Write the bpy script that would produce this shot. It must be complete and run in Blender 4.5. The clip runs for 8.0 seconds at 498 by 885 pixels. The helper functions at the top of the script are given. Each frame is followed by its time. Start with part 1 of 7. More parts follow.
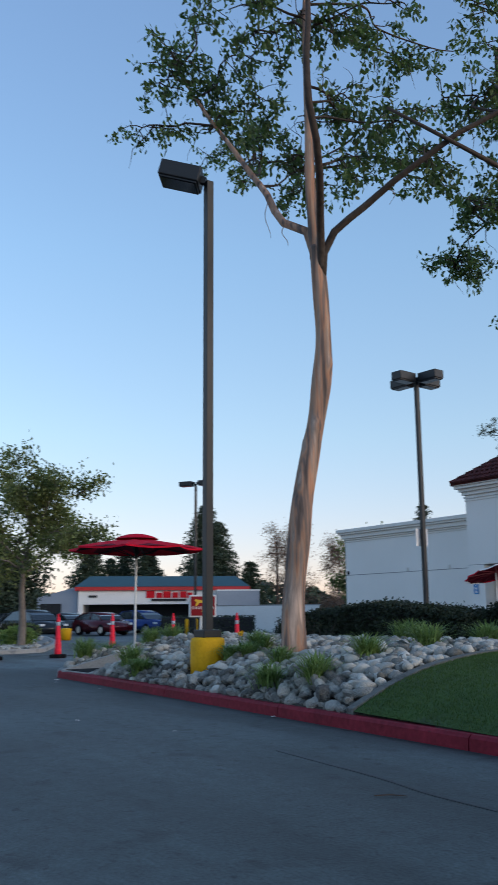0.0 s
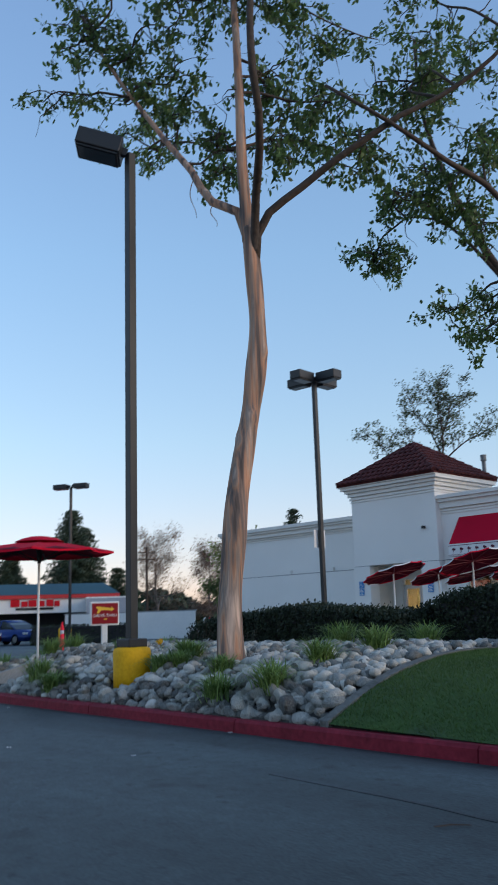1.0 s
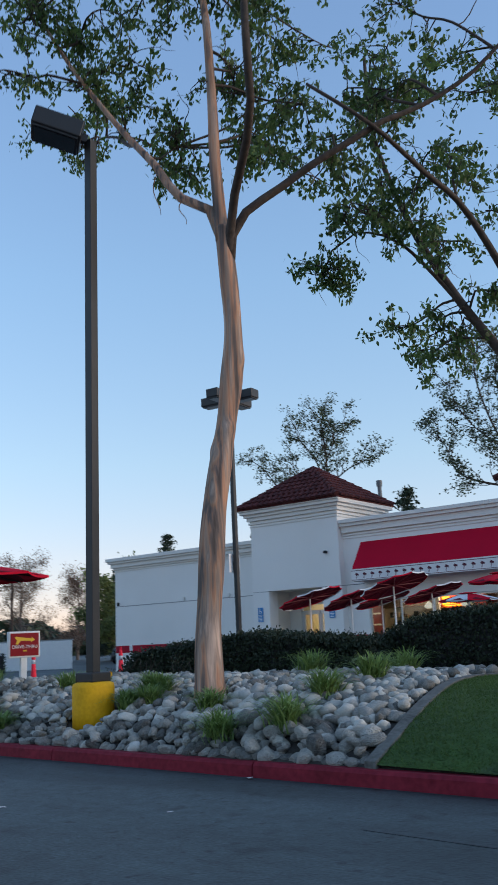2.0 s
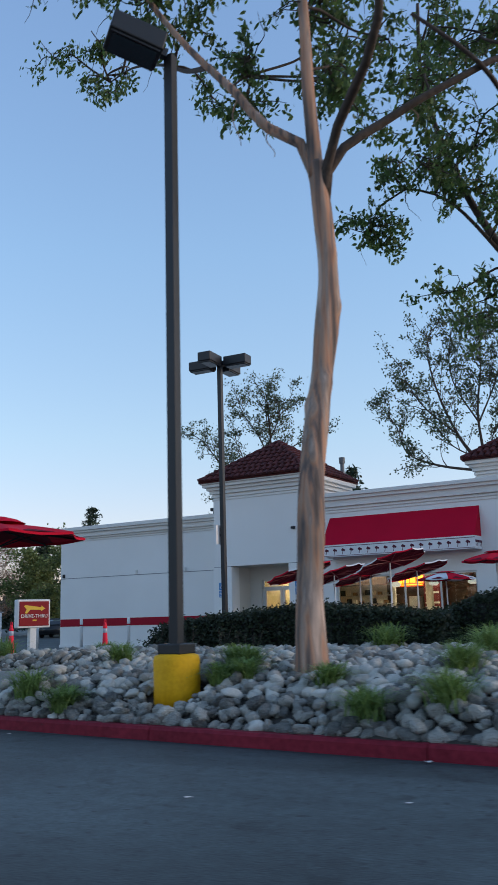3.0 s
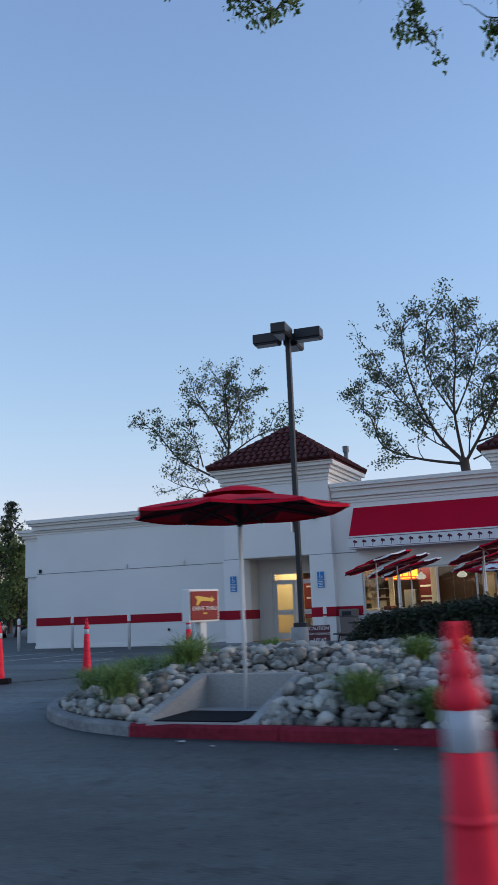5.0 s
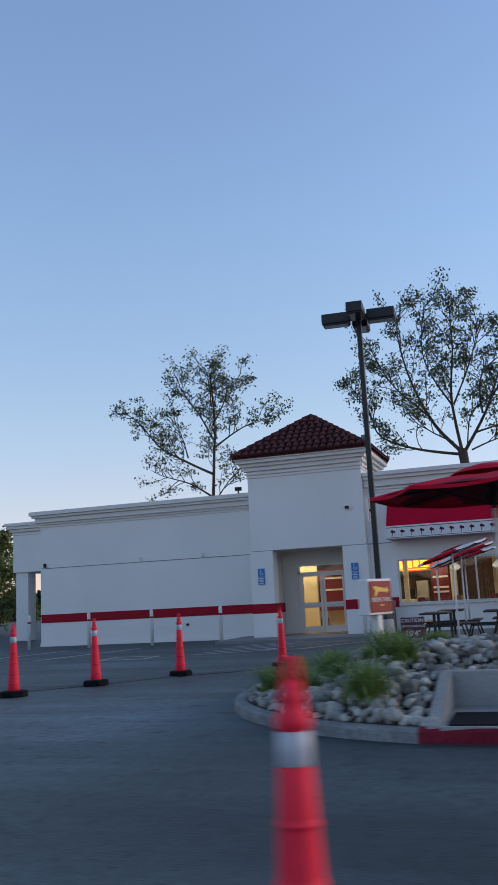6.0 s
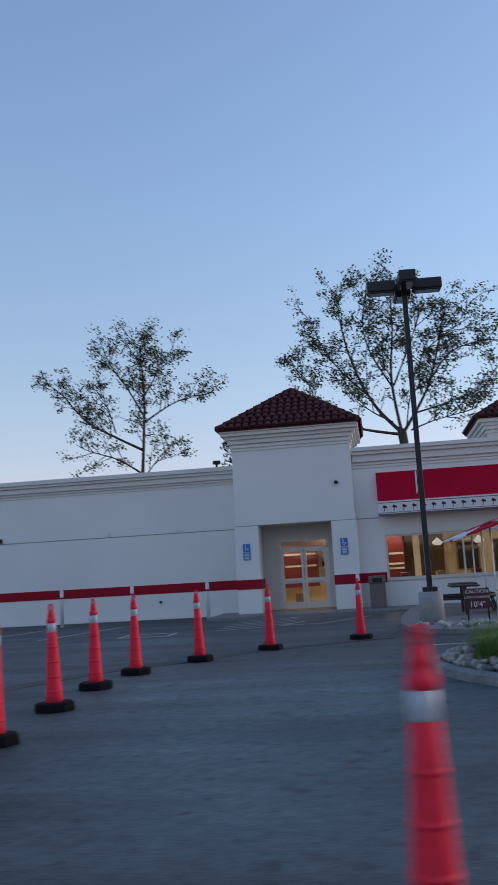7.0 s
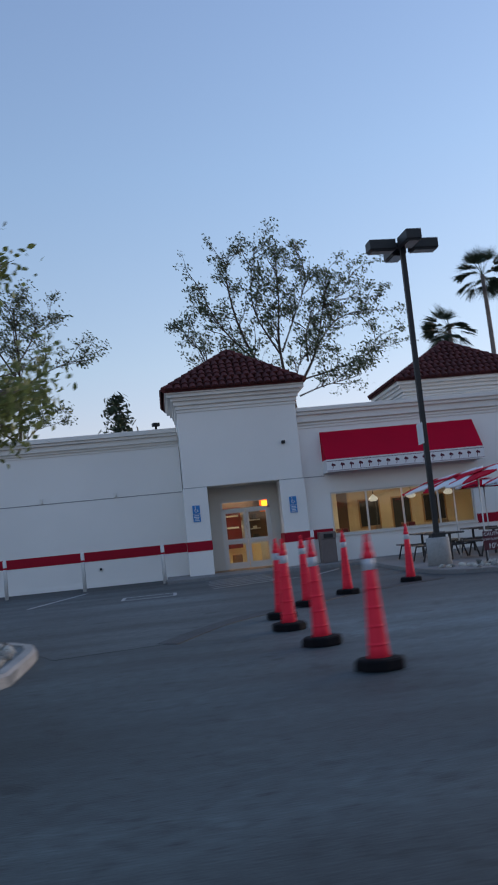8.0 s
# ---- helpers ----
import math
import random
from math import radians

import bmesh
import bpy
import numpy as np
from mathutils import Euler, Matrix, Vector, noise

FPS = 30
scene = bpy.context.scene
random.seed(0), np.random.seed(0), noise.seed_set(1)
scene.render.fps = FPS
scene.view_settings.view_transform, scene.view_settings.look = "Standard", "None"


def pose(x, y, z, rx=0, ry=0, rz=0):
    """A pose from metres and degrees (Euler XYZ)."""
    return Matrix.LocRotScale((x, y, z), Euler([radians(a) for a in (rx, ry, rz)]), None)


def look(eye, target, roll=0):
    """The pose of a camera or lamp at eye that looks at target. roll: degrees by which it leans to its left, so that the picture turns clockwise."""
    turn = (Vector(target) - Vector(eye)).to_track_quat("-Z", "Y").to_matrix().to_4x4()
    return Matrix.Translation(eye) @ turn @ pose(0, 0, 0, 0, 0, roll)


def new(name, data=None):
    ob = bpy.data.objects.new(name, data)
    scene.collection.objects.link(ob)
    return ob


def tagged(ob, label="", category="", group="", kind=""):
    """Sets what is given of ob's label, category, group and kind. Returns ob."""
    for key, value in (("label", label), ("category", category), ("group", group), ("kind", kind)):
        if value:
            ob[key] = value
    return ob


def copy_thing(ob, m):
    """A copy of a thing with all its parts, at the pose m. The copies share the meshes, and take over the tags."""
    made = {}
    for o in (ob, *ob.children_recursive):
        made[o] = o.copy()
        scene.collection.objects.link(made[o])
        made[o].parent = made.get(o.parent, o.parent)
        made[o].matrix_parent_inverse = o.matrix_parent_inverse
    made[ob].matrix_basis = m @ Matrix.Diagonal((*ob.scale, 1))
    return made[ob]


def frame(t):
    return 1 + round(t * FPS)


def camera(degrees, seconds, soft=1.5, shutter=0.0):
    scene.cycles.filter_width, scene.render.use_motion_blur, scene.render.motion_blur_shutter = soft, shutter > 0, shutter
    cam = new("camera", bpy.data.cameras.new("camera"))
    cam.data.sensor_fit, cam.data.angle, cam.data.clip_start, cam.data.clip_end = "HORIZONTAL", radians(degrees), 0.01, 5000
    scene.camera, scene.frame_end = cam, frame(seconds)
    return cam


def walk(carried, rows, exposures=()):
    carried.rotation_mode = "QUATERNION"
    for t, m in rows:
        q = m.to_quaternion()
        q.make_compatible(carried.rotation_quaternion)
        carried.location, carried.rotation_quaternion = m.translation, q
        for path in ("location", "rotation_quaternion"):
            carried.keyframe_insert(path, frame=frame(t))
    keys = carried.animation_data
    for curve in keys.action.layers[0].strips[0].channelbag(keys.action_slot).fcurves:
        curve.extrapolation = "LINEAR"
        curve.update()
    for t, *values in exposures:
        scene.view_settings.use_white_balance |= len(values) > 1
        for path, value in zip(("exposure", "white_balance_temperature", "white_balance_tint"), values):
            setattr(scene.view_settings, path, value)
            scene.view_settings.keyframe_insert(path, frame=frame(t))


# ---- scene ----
cam = camera(32.1, 8.0, shutter=0.45)
EXPOSURES = [(0.0, 1.88, 6720, 4), (3.0, 1.99, 6780, 6), (4.5, 1.93, 6800, 9), (6.5, 1.77, 6850, 12), (8.0, 1.7, 7150, 13)]
PATH = [
    (0, (1.101, 0.106, 1.16), (-0.522, 1.207, 1.55), -0.4),
    (0.5, (0.367, 0.003, 1.156), (-1.151, 1.246, 1.544), -0.5),
    (1, (-0.3, -0.132, 1.173), (-1.722, 1.217, 1.57), -1.8),
    (1.2, (-0.611, -0.202, 1.171), (-1.985, 1.186, 1.605), -3.3),
    (2.3, (-2.824, -0.662, 1.262), (-3.942, 0.943, 1.683), -1.7),
    (2.5, (-3.334, -0.753, 1.249), (-4.424, 0.873, 1.656), -1.6),
    (3, (-4.68, -1.021, 1.237), (-5.685, 0.664, 1.627), -1.6),
    (3.5, (-5.99, -1.217, 1.256), (-6.929, 0.507, 1.641), -1.9),
    (4, (-7.36, -1.285, 1.225), (-8.243, 0.467, 1.614), -1.5),
    (4.5, (-8.756, -1.497, 1.256), (-9.57, 0.289, 1.639), -1.9),
    (5, (-10.229, -1.655, 1.276), (-10.98, 0.159, 1.654), -2.3),
    (5.2, (-10.943, -1.736, 1.304), (-11.659, 0.094, 1.677), -2.3),
    (6.3, (-15.283, -1.949, 1.415), (-15.801, -0.049, 1.768), -3.4),
    (6.5, (-16.234, -2.045, 1.396), (-16.677, -0.126, 1.742), -3.6),
    (7, (-18.755, -2.096, 1.432), (-19.029, -0.138, 1.733), -3.3),
    (7.5, (-21.397, -2.231, 1.345), (-21.405, -0.25, 1.616), -3.8),
    (8, (-24.22, -2.073, 1.326), (-24.018, -0.094, 1.536), -5.7),
]
walk(cam, [(t, look(eye, target, roll)) for t, eye, target, roll in PATH], EXPOSURES)

# ---- world and light ----
world = bpy.data.worlds.new("world")
scene.world = world
world.use_nodes = True
wn, wl = world.node_tree.nodes, world.node_tree.links
sky = wn.new("ShaderNodeTexSky")
sky.sky_type, sky.sun_disc = "NISHITA", False
sky.sun_elevation, sky.sun_rotation = radians(12.0), radians(66.0)
sky.air_density, sky.dust_density, sky.ozone_density = 1.0, 0.25, 4.0
soft, tint = wn.new("ShaderNodeGamma"), wn.new("ShaderNodeMix")
soft.inputs["Gamma"].default_value = 0.72
tint.data_type, tint.blend_type = "RGBA", "MULTIPLY"
tint.inputs[0].default_value = 1.0
tint.inputs[7].default_value = (1.14, 1.0, 0.925, 1)
wl.new(sky.outputs[0], soft.inputs["Color"])
# faint pink belt of dusk low over the horizon
where, split, belt, rose = wn.new("ShaderNodeTexCoord"), wn.new("ShaderNodeSeparateXYZ"), wn.new("ShaderNodeValToRGB"), wn.new("ShaderNodeMix")
wl.new(where.outputs["Generated"], split.inputs[0])
wl.new(split.outputs["Z"], belt.inputs["Fac"])
belt.color_ramp.elements[0].position, belt.color_ramp.elements[0].color = 0.0, (0.86, 0.68, 0.78, 1)
belt.color_ramp.elements[1].position, belt.color_ramp.elements[1].color = 0.62, (0.8, 0.88, 1.05, 1)
for height, shade in ((0.1, (0.87, 0.76, 0.84, 1)), (0.2, (0.86, 0.85, 0.9, 1)), (0.4, (0.83, 0.91, 1.02, 1))):
    step = belt.color_ramp.elements.new(height)
    step.color = shade
rose.data_type, rose.blend_type = "RGBA", "MULTIPLY"
rose.inputs[0].default_value = 1.0
wl.new(soft.outputs[0], rose.inputs[6])
wl.new(belt.outputs["Color"], rose.inputs[7])
wl.new(rose.outputs[2], tint.inputs[6])
wl.new(tint.outputs[2], wn["Background"].inputs["Color"])
wn["Background"].inputs["Strength"].default_value = 0.12
sun = new("sun", bpy.data.lights.new("sun", "SUN"))
sun.data.energy, sun.data.angle, sun.data.color = 0.36, radians(30), (1.0, 0.8, 0.64)
sun.matrix_world = look((91, 41, 22), (0, 0, 0))

# ---- materials ----


def material(name, color, rough=0.7, metal=0.0, spread=0.12, grain=40.0, blotch=1.5, bump=0.15, depth=0.01,
             tint=None, emit=0.0, per_object=0.0, per_island=0.0, spec=0.5, thin=0.0):
    """Base colour with variation at two scales, fine relief and an optional second tint for stains."""
    m = bpy.data.materials.new(name)
    m.use_nodes = True
    n, l = m.node_tree.nodes, m.node_tree.links
    b = n["Principled BSDF"]
    b.inputs["Metallic"].default_value = metal
    b.inputs["Specular IOR Level"].default_value = spec
    co = n.new("ShaderNodeTexCoord")
    fine, wide = n.new("ShaderNodeTexNoise"), n.new("ShaderNodeTexNoise")
    fine.inputs["Scale"].default_value, fine.inputs["Detail"].default_value = grain, 4.0
    wide.inputs["Scale"].default_value, wide.inputs["Detail"].default_value = blotch, 5.0
    l.new(co.outputs["Object"], fine.inputs["Vector"])
    l.new(co.outputs["Object"], wide.inputs["Vector"])
    add = n.new("ShaderNodeMath")
    add.operation = "ADD"
    l.new(fine.outputs["Fac"], add.inputs[0])
    l.new(wide.outputs["Fac"], add.inputs[1])
    value = add.outputs[0]
    lo, hi = 0.65, 1.35
    for amount, node_name, socket in ((per_object, "ShaderNodeObjectInfo", "Random"), (per_island, "ShaderNodeNewGeometry", "Random Per Island")):
        if amount:
            info, more = n.new(node_name), n.new("ShaderNodeMath")
            more.operation = "MULTIPLY_ADD"
            l.new(info.outputs[socket], more.inputs[0])
            more.inputs[1].default_value = amount
            l.new(value, more.inputs[2])
            value = more.outputs[0]
            hi += amount
    span = n.new("ShaderNodeMapRange")
    span.inputs["From Min"].default_value, span.inputs["From Max"].default_value = lo, hi
    l.new(value, span.inputs["Value"])
    ramp = n.new("ShaderNodeValToRGB")
    c0 = [max(0.0, c * (1 - spread)) for c in color]
    c1 = [min(1.0, c * (1 + spread)) for c in color] if tint is None else tint
    ramp.color_ramp.elements[0].color = (*c0, 1)
    ramp.color_ramp.elements[1].color = (*c1, 1)
    l.new(span.outputs[0], ramp.inputs["Fac"])
    l.new(ramp.outputs["Color"], b.inputs["Base Color"])
    rr = n.new("ShaderNodeMapRange")
    rr.inputs["To Min"].default_value, rr.inputs["To Max"].default_value = max(0.02, rough - 0.08), min(1.0, rough + 0.08)
    l.new(wide.outputs["Fac"], rr.inputs["Value"])
    l.new(rr.outputs[0], b.inputs["Roughness"])
    if bump:
        bp = n.new("ShaderNodeBump")
        bp.inputs["Strength"].default_value, bp.inputs["Distance"].default_value = bump, depth
        l.new(value, bp.inputs["Height"])
        l.new(bp.outputs["Normal"], b.inputs["Normal"])
    if thin:
        tr, mx = n.new("ShaderNodeBsdfTranslucent"), n.new("ShaderNodeMixShader")
        mx.inputs["Fac"].default_value = thin
        l.new(ramp.outputs["Color"], tr.inputs["Color"])
        l.new(b.outputs[0], mx.inputs[1])
        l.new(tr.outputs[0], mx.inputs[2])
        l.new(mx.outputs[0], n["Material Output"].inputs["Surface"])
    if emit:
        l.new(ramp.outputs["Color"], b.inputs["Emission Color"])
        b.inputs["Emission Strength"].default_value = emit
    return m


def glass(name, color=(0.9, 0.95, 0.95), rough=0.02):
    """Thin pane: clear with a Fresnel reflection."""
    m = bpy.data.materials.new(name)
    m.use_nodes = True
    n, l = m.node_tree.nodes, m.node_tree.links
    n.remove(n["Principled BSDF"])
    clear, gloss, mix, fres = n.new("ShaderNodeBsdfTransparent"), n.new("ShaderNodeBsdfGlossy"), n.new("ShaderNodeMixShader"), n.new("ShaderNodeFresnel")
    clear.inputs["Color"].default_value = (*color, 1)
    gloss.inputs["Roughness"].default_value = rough
    fres.inputs["IOR"].default_value = 1.5
    l.new(fres.outputs[0], mix.inputs["Fac"])
    l.new(clear.outputs[0], mix.inputs[1])
    l.new(gloss.outputs[0], mix.inputs[2])
    l.new(mix.outputs[0], n["Material Output"].inputs["Surface"])
    return m


CONCRETE = material("concrete", (0.33, 0.33, 0.32), 0.85, spread=0.22, grain=30, blotch=1.2, bump=0.3)
EDGING_GREY = material("mossy_edging_concrete", (0.085, 0.085, 0.075), 0.9, spread=0.4, grain=22, blotch=2.2, bump=0.5, tint=(0.17, 0.17, 0.155))
KERB_GREY = material("weathered_kerb_concrete", (0.17, 0.18, 0.18), 0.9, spread=0.4, grain=22, blotch=2.2, bump=0.5, tint=(0.29, 0.3, 0.3))
PAVING = material("paving", (0.2, 0.2, 0.2), 0.85, spread=0.25, grain=25, blotch=0.7, bump=0.3)
KERB_RED = material("red_kerb_paint", (0.2, 0.008, 0.022), 0.7, spec=0.2, spread=0.35, grain=18, blotch=2.0, bump=0.35, tint=(0.27, 0.02, 0.038))
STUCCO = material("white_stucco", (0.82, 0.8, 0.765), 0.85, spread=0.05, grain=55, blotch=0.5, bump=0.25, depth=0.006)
# darker tone of the stucco for the walls and soffit of the entrance
STUCCO_ENTRY = material("entry_stucco", (0.62, 0.6, 0.55), 0.85, spread=0.05, grain=55, blotch=0.5, bump=0.25, depth=0.006)
TRIM = material("cornice_paint", (0.76, 0.735, 0.69), 0.7, spread=0.05, grain=30, blotch=0.8, bump=0.15)
JOINT = material("shadow_joint", (0.2, 0.2, 0.21), 0.9, spread=0.1, bump=0)
BAND_RED = material("red_band_paint", (0.36, 0.008, 0.025), 0.6, spec=0.15, spread=0.1, grain=40, blotch=1.0, bump=0.15)
AWNING_RED = material("red_canvas", (0.48, 0.005, 0.03), 0.8, spec=0.1, spread=0.12, grain=220, blotch=1.0, bump=0.2, depth=0.003)
UMBRELLA_RED = material("red_umbrella_canvas", (0.58, 0.007, 0.03), 0.8, spec=0.1, spread=0.15, grain=200, blotch=2.0, bump=0.25, depth=0.004)
UMBRELLA_WHITE = material("white_umbrella_canvas", (0.75, 0.75, 0.76), 0.75, spread=0.06, grain=200, blotch=2.0, bump=0.2, depth=0.004)
VALANCE = material("white_valance", (0.75, 0.74, 0.74), 0.7, spread=0.06, grain=120, blotch=2.0, bump=0.15)
# red canvas darkened to maroon, carries the shade beneath the parasols
SHADE_MAROON = material("maroon_canvas_shade", (0.15, 0.008, 0.022), 0.85, spec=0.1, spread=0.15, grain=200, blotch=2.0, bump=0.2, depth=0.004)
RIB_RED = material("dark_red_painted_rib", (0.2, 0.008, 0.02), 0.5, spread=0.1, bump=0)
MOTIF = material("dark_red_print", (0.1, 0.01, 0.028), 0.7, spread=0.1, bump=0)
TILE = material("clay_roof_tile", (0.06, 0.015, 0.016), 0.8, spread=0.4, grain=25, blotch=3.0, bump=0.4, per_object=0.6, tint=(0.12, 0.03, 0.028), spec=0.25)
BRONZE = material("dark_bronze_paint", (0.012, 0.0135, 0.016), 0.5, spread=0.2, grain=50, blotch=1.2, bump=0.12)
YELLOW = material("yellow_paint", (0.82, 0.39, 0.008), 0.65, spread=0.12, grain=25, blotch=3.0, bump=0.35, tint=(0.9, 0.48, 0.015), spec=0.25)
WHITE_PAINT = material("white_paint", (0.74, 0.74, 0.73), 0.5, spread=0.06, grain=40, blotch=2.0, bump=0.1)
GALVANISED = material("weathered_zinc", (0.16, 0.165, 0.17), 0.6, 0.2, spread=0.2, grain=30, bump=0.1)
STEEL = material("brushed_steel", (0.55, 0.55, 0.54), 0.35, 0.9, spread=0.1, grain=60, bump=0.05)
ALUMINIUM = material("white_aluminium", (0.6, 0.61, 0.6), 0.4, 0.3, spread=0.06, grain=50, bump=0.05)
CONE_RED = material("orange_red_rubber", (0.88, 0.032, 0.062), 0.55, spread=0.08, spec=0.15, grain=20, blotch=4.0, bump=0.12, per_object=0.15)
CONE_WHITE = material("reflective_white", (0.46, 0.49, 0.54), 0.35, spread=0.08, grain=80, bump=0.08)
RUBBER = material("black_rubber", (0.006, 0.006, 0.008), 0.85, spec=0.15, spread=0.25, grain=30, bump=0.2)
STONE = material("river_stone", (0.05, 0.056, 0.053), 0.85, spread=0.6, grain=7, blotch=1.6, bump=1.0, depth=0.05, per_object=1.7, tint=(0.74, 0.72, 0.65))
STONE_FAR = material("river_stone_heap", (0.045, 0.051, 0.048), 0.85, spread=0.6, grain=80, blotch=18.0, bump=1.0, depth=0.006, per_island=1.7, tint=(0.66, 0.645, 0.585))
SOIL = material("dark_soil", (0.035, 0.03, 0.025), 0.95, spread=0.4, grain=18, blotch=3.0, bump=0.8, depth=0.03)
LAWN = material("lawn", (0.04, 0.085, 0.016), 0.9, spread=0.4, grain=40, blotch=1.2, bump=0.5, depth=0.02)
BLADE = material("grass_blade", (0.045, 0.1, 0.018), 0.65, spread=0.4, grain=6, blotch=0.9, bump=0, per_island=0.6, tint=(0.1, 0.18, 0.04), thin=0.35)
STRAP = material("strap_leaf", (0.12, 0.21, 0.055), 0.55, spread=0.4, grain=10, blotch=3.0, bump=0, per_island=0.8, tint=(0.33, 0.47, 0.14), thin=0.4)
EUCALYPT = material("eucalyptus_leaf", (0.042, 0.075, 0.028), 0.5, spread=0.4, grain=4, blotch=1.0, bump=0, per_island=0.9, tint=(0.16, 0.26, 0.07), thin=0.5)
TREE_LEAF = material("grey_green_leaf", (0.034, 0.05, 0.028), 0.55, spread=0.4, grain=4, blotch=1.0, bump=0, per_island=0.9, tint=(0.13, 0.17, 0.085), thin=0.4)
HEDGE_LEAF = material("hedge_leaf", (0.012, 0.022, 0.01), 0.7, spread=0.4, grain=8, blotch=2.0, bump=0, per_island=0.8, tint=(0.028, 0.046, 0.017))
DARK_LEAF = material("conifer_needles", (0.02, 0.038, 0.022), 0.7, spread=0.4, grain=3, blotch=0.6, bump=0, per_island=0.8, tint=(0.045, 0.075, 0.035))
BROAD_LEAF = material("broad_leaf", (0.07, 0.1, 0.03), 0.55, spread=0.4, grain=3, blotch=0.7, bump=0, per_island=0.9, tint=(0.26, 0.31, 0.1), thin=0.45)
DRY_LEAF = material("dry_leaf", (0.14, 0.085, 0.065), 0.7, spread=0.4, grain=3, blotch=0.7, bump=0, per_island=0.9, tint=(0.22, 0.13, 0.08))
DARK_BARK = material("dark_bark", (0.06, 0.042, 0.032), 0.85, spread=0.4, grain=14, blotch=2.0, bump=0.6, depth=0.03)
GREY_BARK = material("grey_bark", (0.17, 0.14, 0.12), 0.85, spread=0.35, grain=10, blotch=2.0, bump=0.5, depth=0.02)
BROWN_BIN = material("brown_bin", (0.17, 0.135, 0.125), 0.6, spread=0.15, bump=0.2)
# for dark parts, and for shade painted into hedge insides and shop bays
DARK = material("dark_parts_and_shade", (0.02, 0.02, 0.022), 0.8, spread=0.2, bump=0)
WARM_WALL = material("warm_interior_wall", (0.52, 0.44, 0.32), 0.7, spread=0.06, bump=0.05)
INT_RED = material("red_interior_panel", (0.15, 0.008, 0.01), 0.5, spread=0.25, bump=0.05)
INT_WHITE = material("white_interior_tile", (0.75, 0.72, 0.65), 0.35, spread=0.05, bump=0.05)
INT_WOOD = material("interior_wood", (0.3, 0.17, 0.08), 0.5, spread=0.25, grain=20, bump=0.1)
LAMP_GLOW = material("lamp_glow", (1.0, 0.84, 0.6), 0.5, spread=0.02, bump=0, emit=5.4)
GLOBE = material("milk_glass_shade", (0.9, 0.86, 0.78), 0.3, spread=0.03, bump=0, emit=0.12)
NEON = material("orange_neon", (1.0, 0.24, 0.012), 0.4, spread=0.02, bump=0, emit=1.5)
HALO_ORANGE = material("orange_glow_paint", (0.7, 0.16, 0.015), 0.6, spread=0.1, bump=0.05)
INT_YELLOW = material("yellow_interior_wall", (0.8, 0.64, 0.36), 0.6, spread=0.08, bump=0.05)
GLASS = glass("window_glass")
CAR_GLASS = material("car_glass", (0.02, 0.025, 0.03), 0.08, spread=0.1, bump=0, spec=0.8)
SIGN_BLUE = material("blue_sign", (0.012, 0.2, 0.5), 0.4, spread=0.06, bump=0.05)
SIGN_WHITE = material("white_sign", (0.75, 0.75, 0.75), 0.4, spread=0.05, bump=0.05)
SIGN_RED = material("red_sign_face", (0.26, 0.008, 0.014), 0.4, spec=0.2, spread=0.08, bump=0.05)
SIGN_YELLOW = material("yellow_arrow", (0.75, 0.45, 0.03), 0.4, spread=0.06, bump=0.05)
SIGN_MAROON = material("maroon_board", (0.09, 0.012, 0.02), 0.5, spread=0.15, bump=0.05)
LINE = material("road_paint", (0.6, 0.61, 0.62), 0.75, spread=0.3, grain=25, blotch=2.5, bump=0.2, tint=(0.34, 0.34, 0.35))
TEAL_ROOF = material("teal_metal_roof", (0.035, 0.09, 0.115), 0.5, spread=0.15, grain=10, blotch=0.6, bump=0.1)
SHOP_WHITE = material("shop_white", (0.84, 0.82, 0.79), 0.8, spread=0.06, grain=10, blotch=0.5, bump=0.1)
SHOP_GREY = material("shop_grey", (0.34, 0.37, 0.42), 0.8, spread=0.08, grain=10, blotch=0.5, bump=0.1)
SHOP_SIGN = material("shop_sign_red", (0.6, 0.01, 0.02), 0.5, spread=0.05, bump=0, spec=0.15)
SHOP_RED = material("shop_red", (0.55, 0.03, 0.03), 0.6, spread=0.08, bump=0.05)
CAR_RED = material("maroon_car_paint", (0.09, 0.008, 0.014), 0.2, 0.2, spread=0.06, bump=0)
CAR_BLUE = material("blue_car_paint", (0.008, 0.035, 0.17), 0.2, 0.2, spread=0.06, bump=0)
CAR_GREY = material("grey_car_paint", (0.06, 0.065, 0.07), 0.25, 0.3, spread=0.06, bump=0)
CAR_DARK = material("dark_car_paint", (0.02, 0.022, 0.025), 0.25, 0.2, spread=0.06, bump=0)


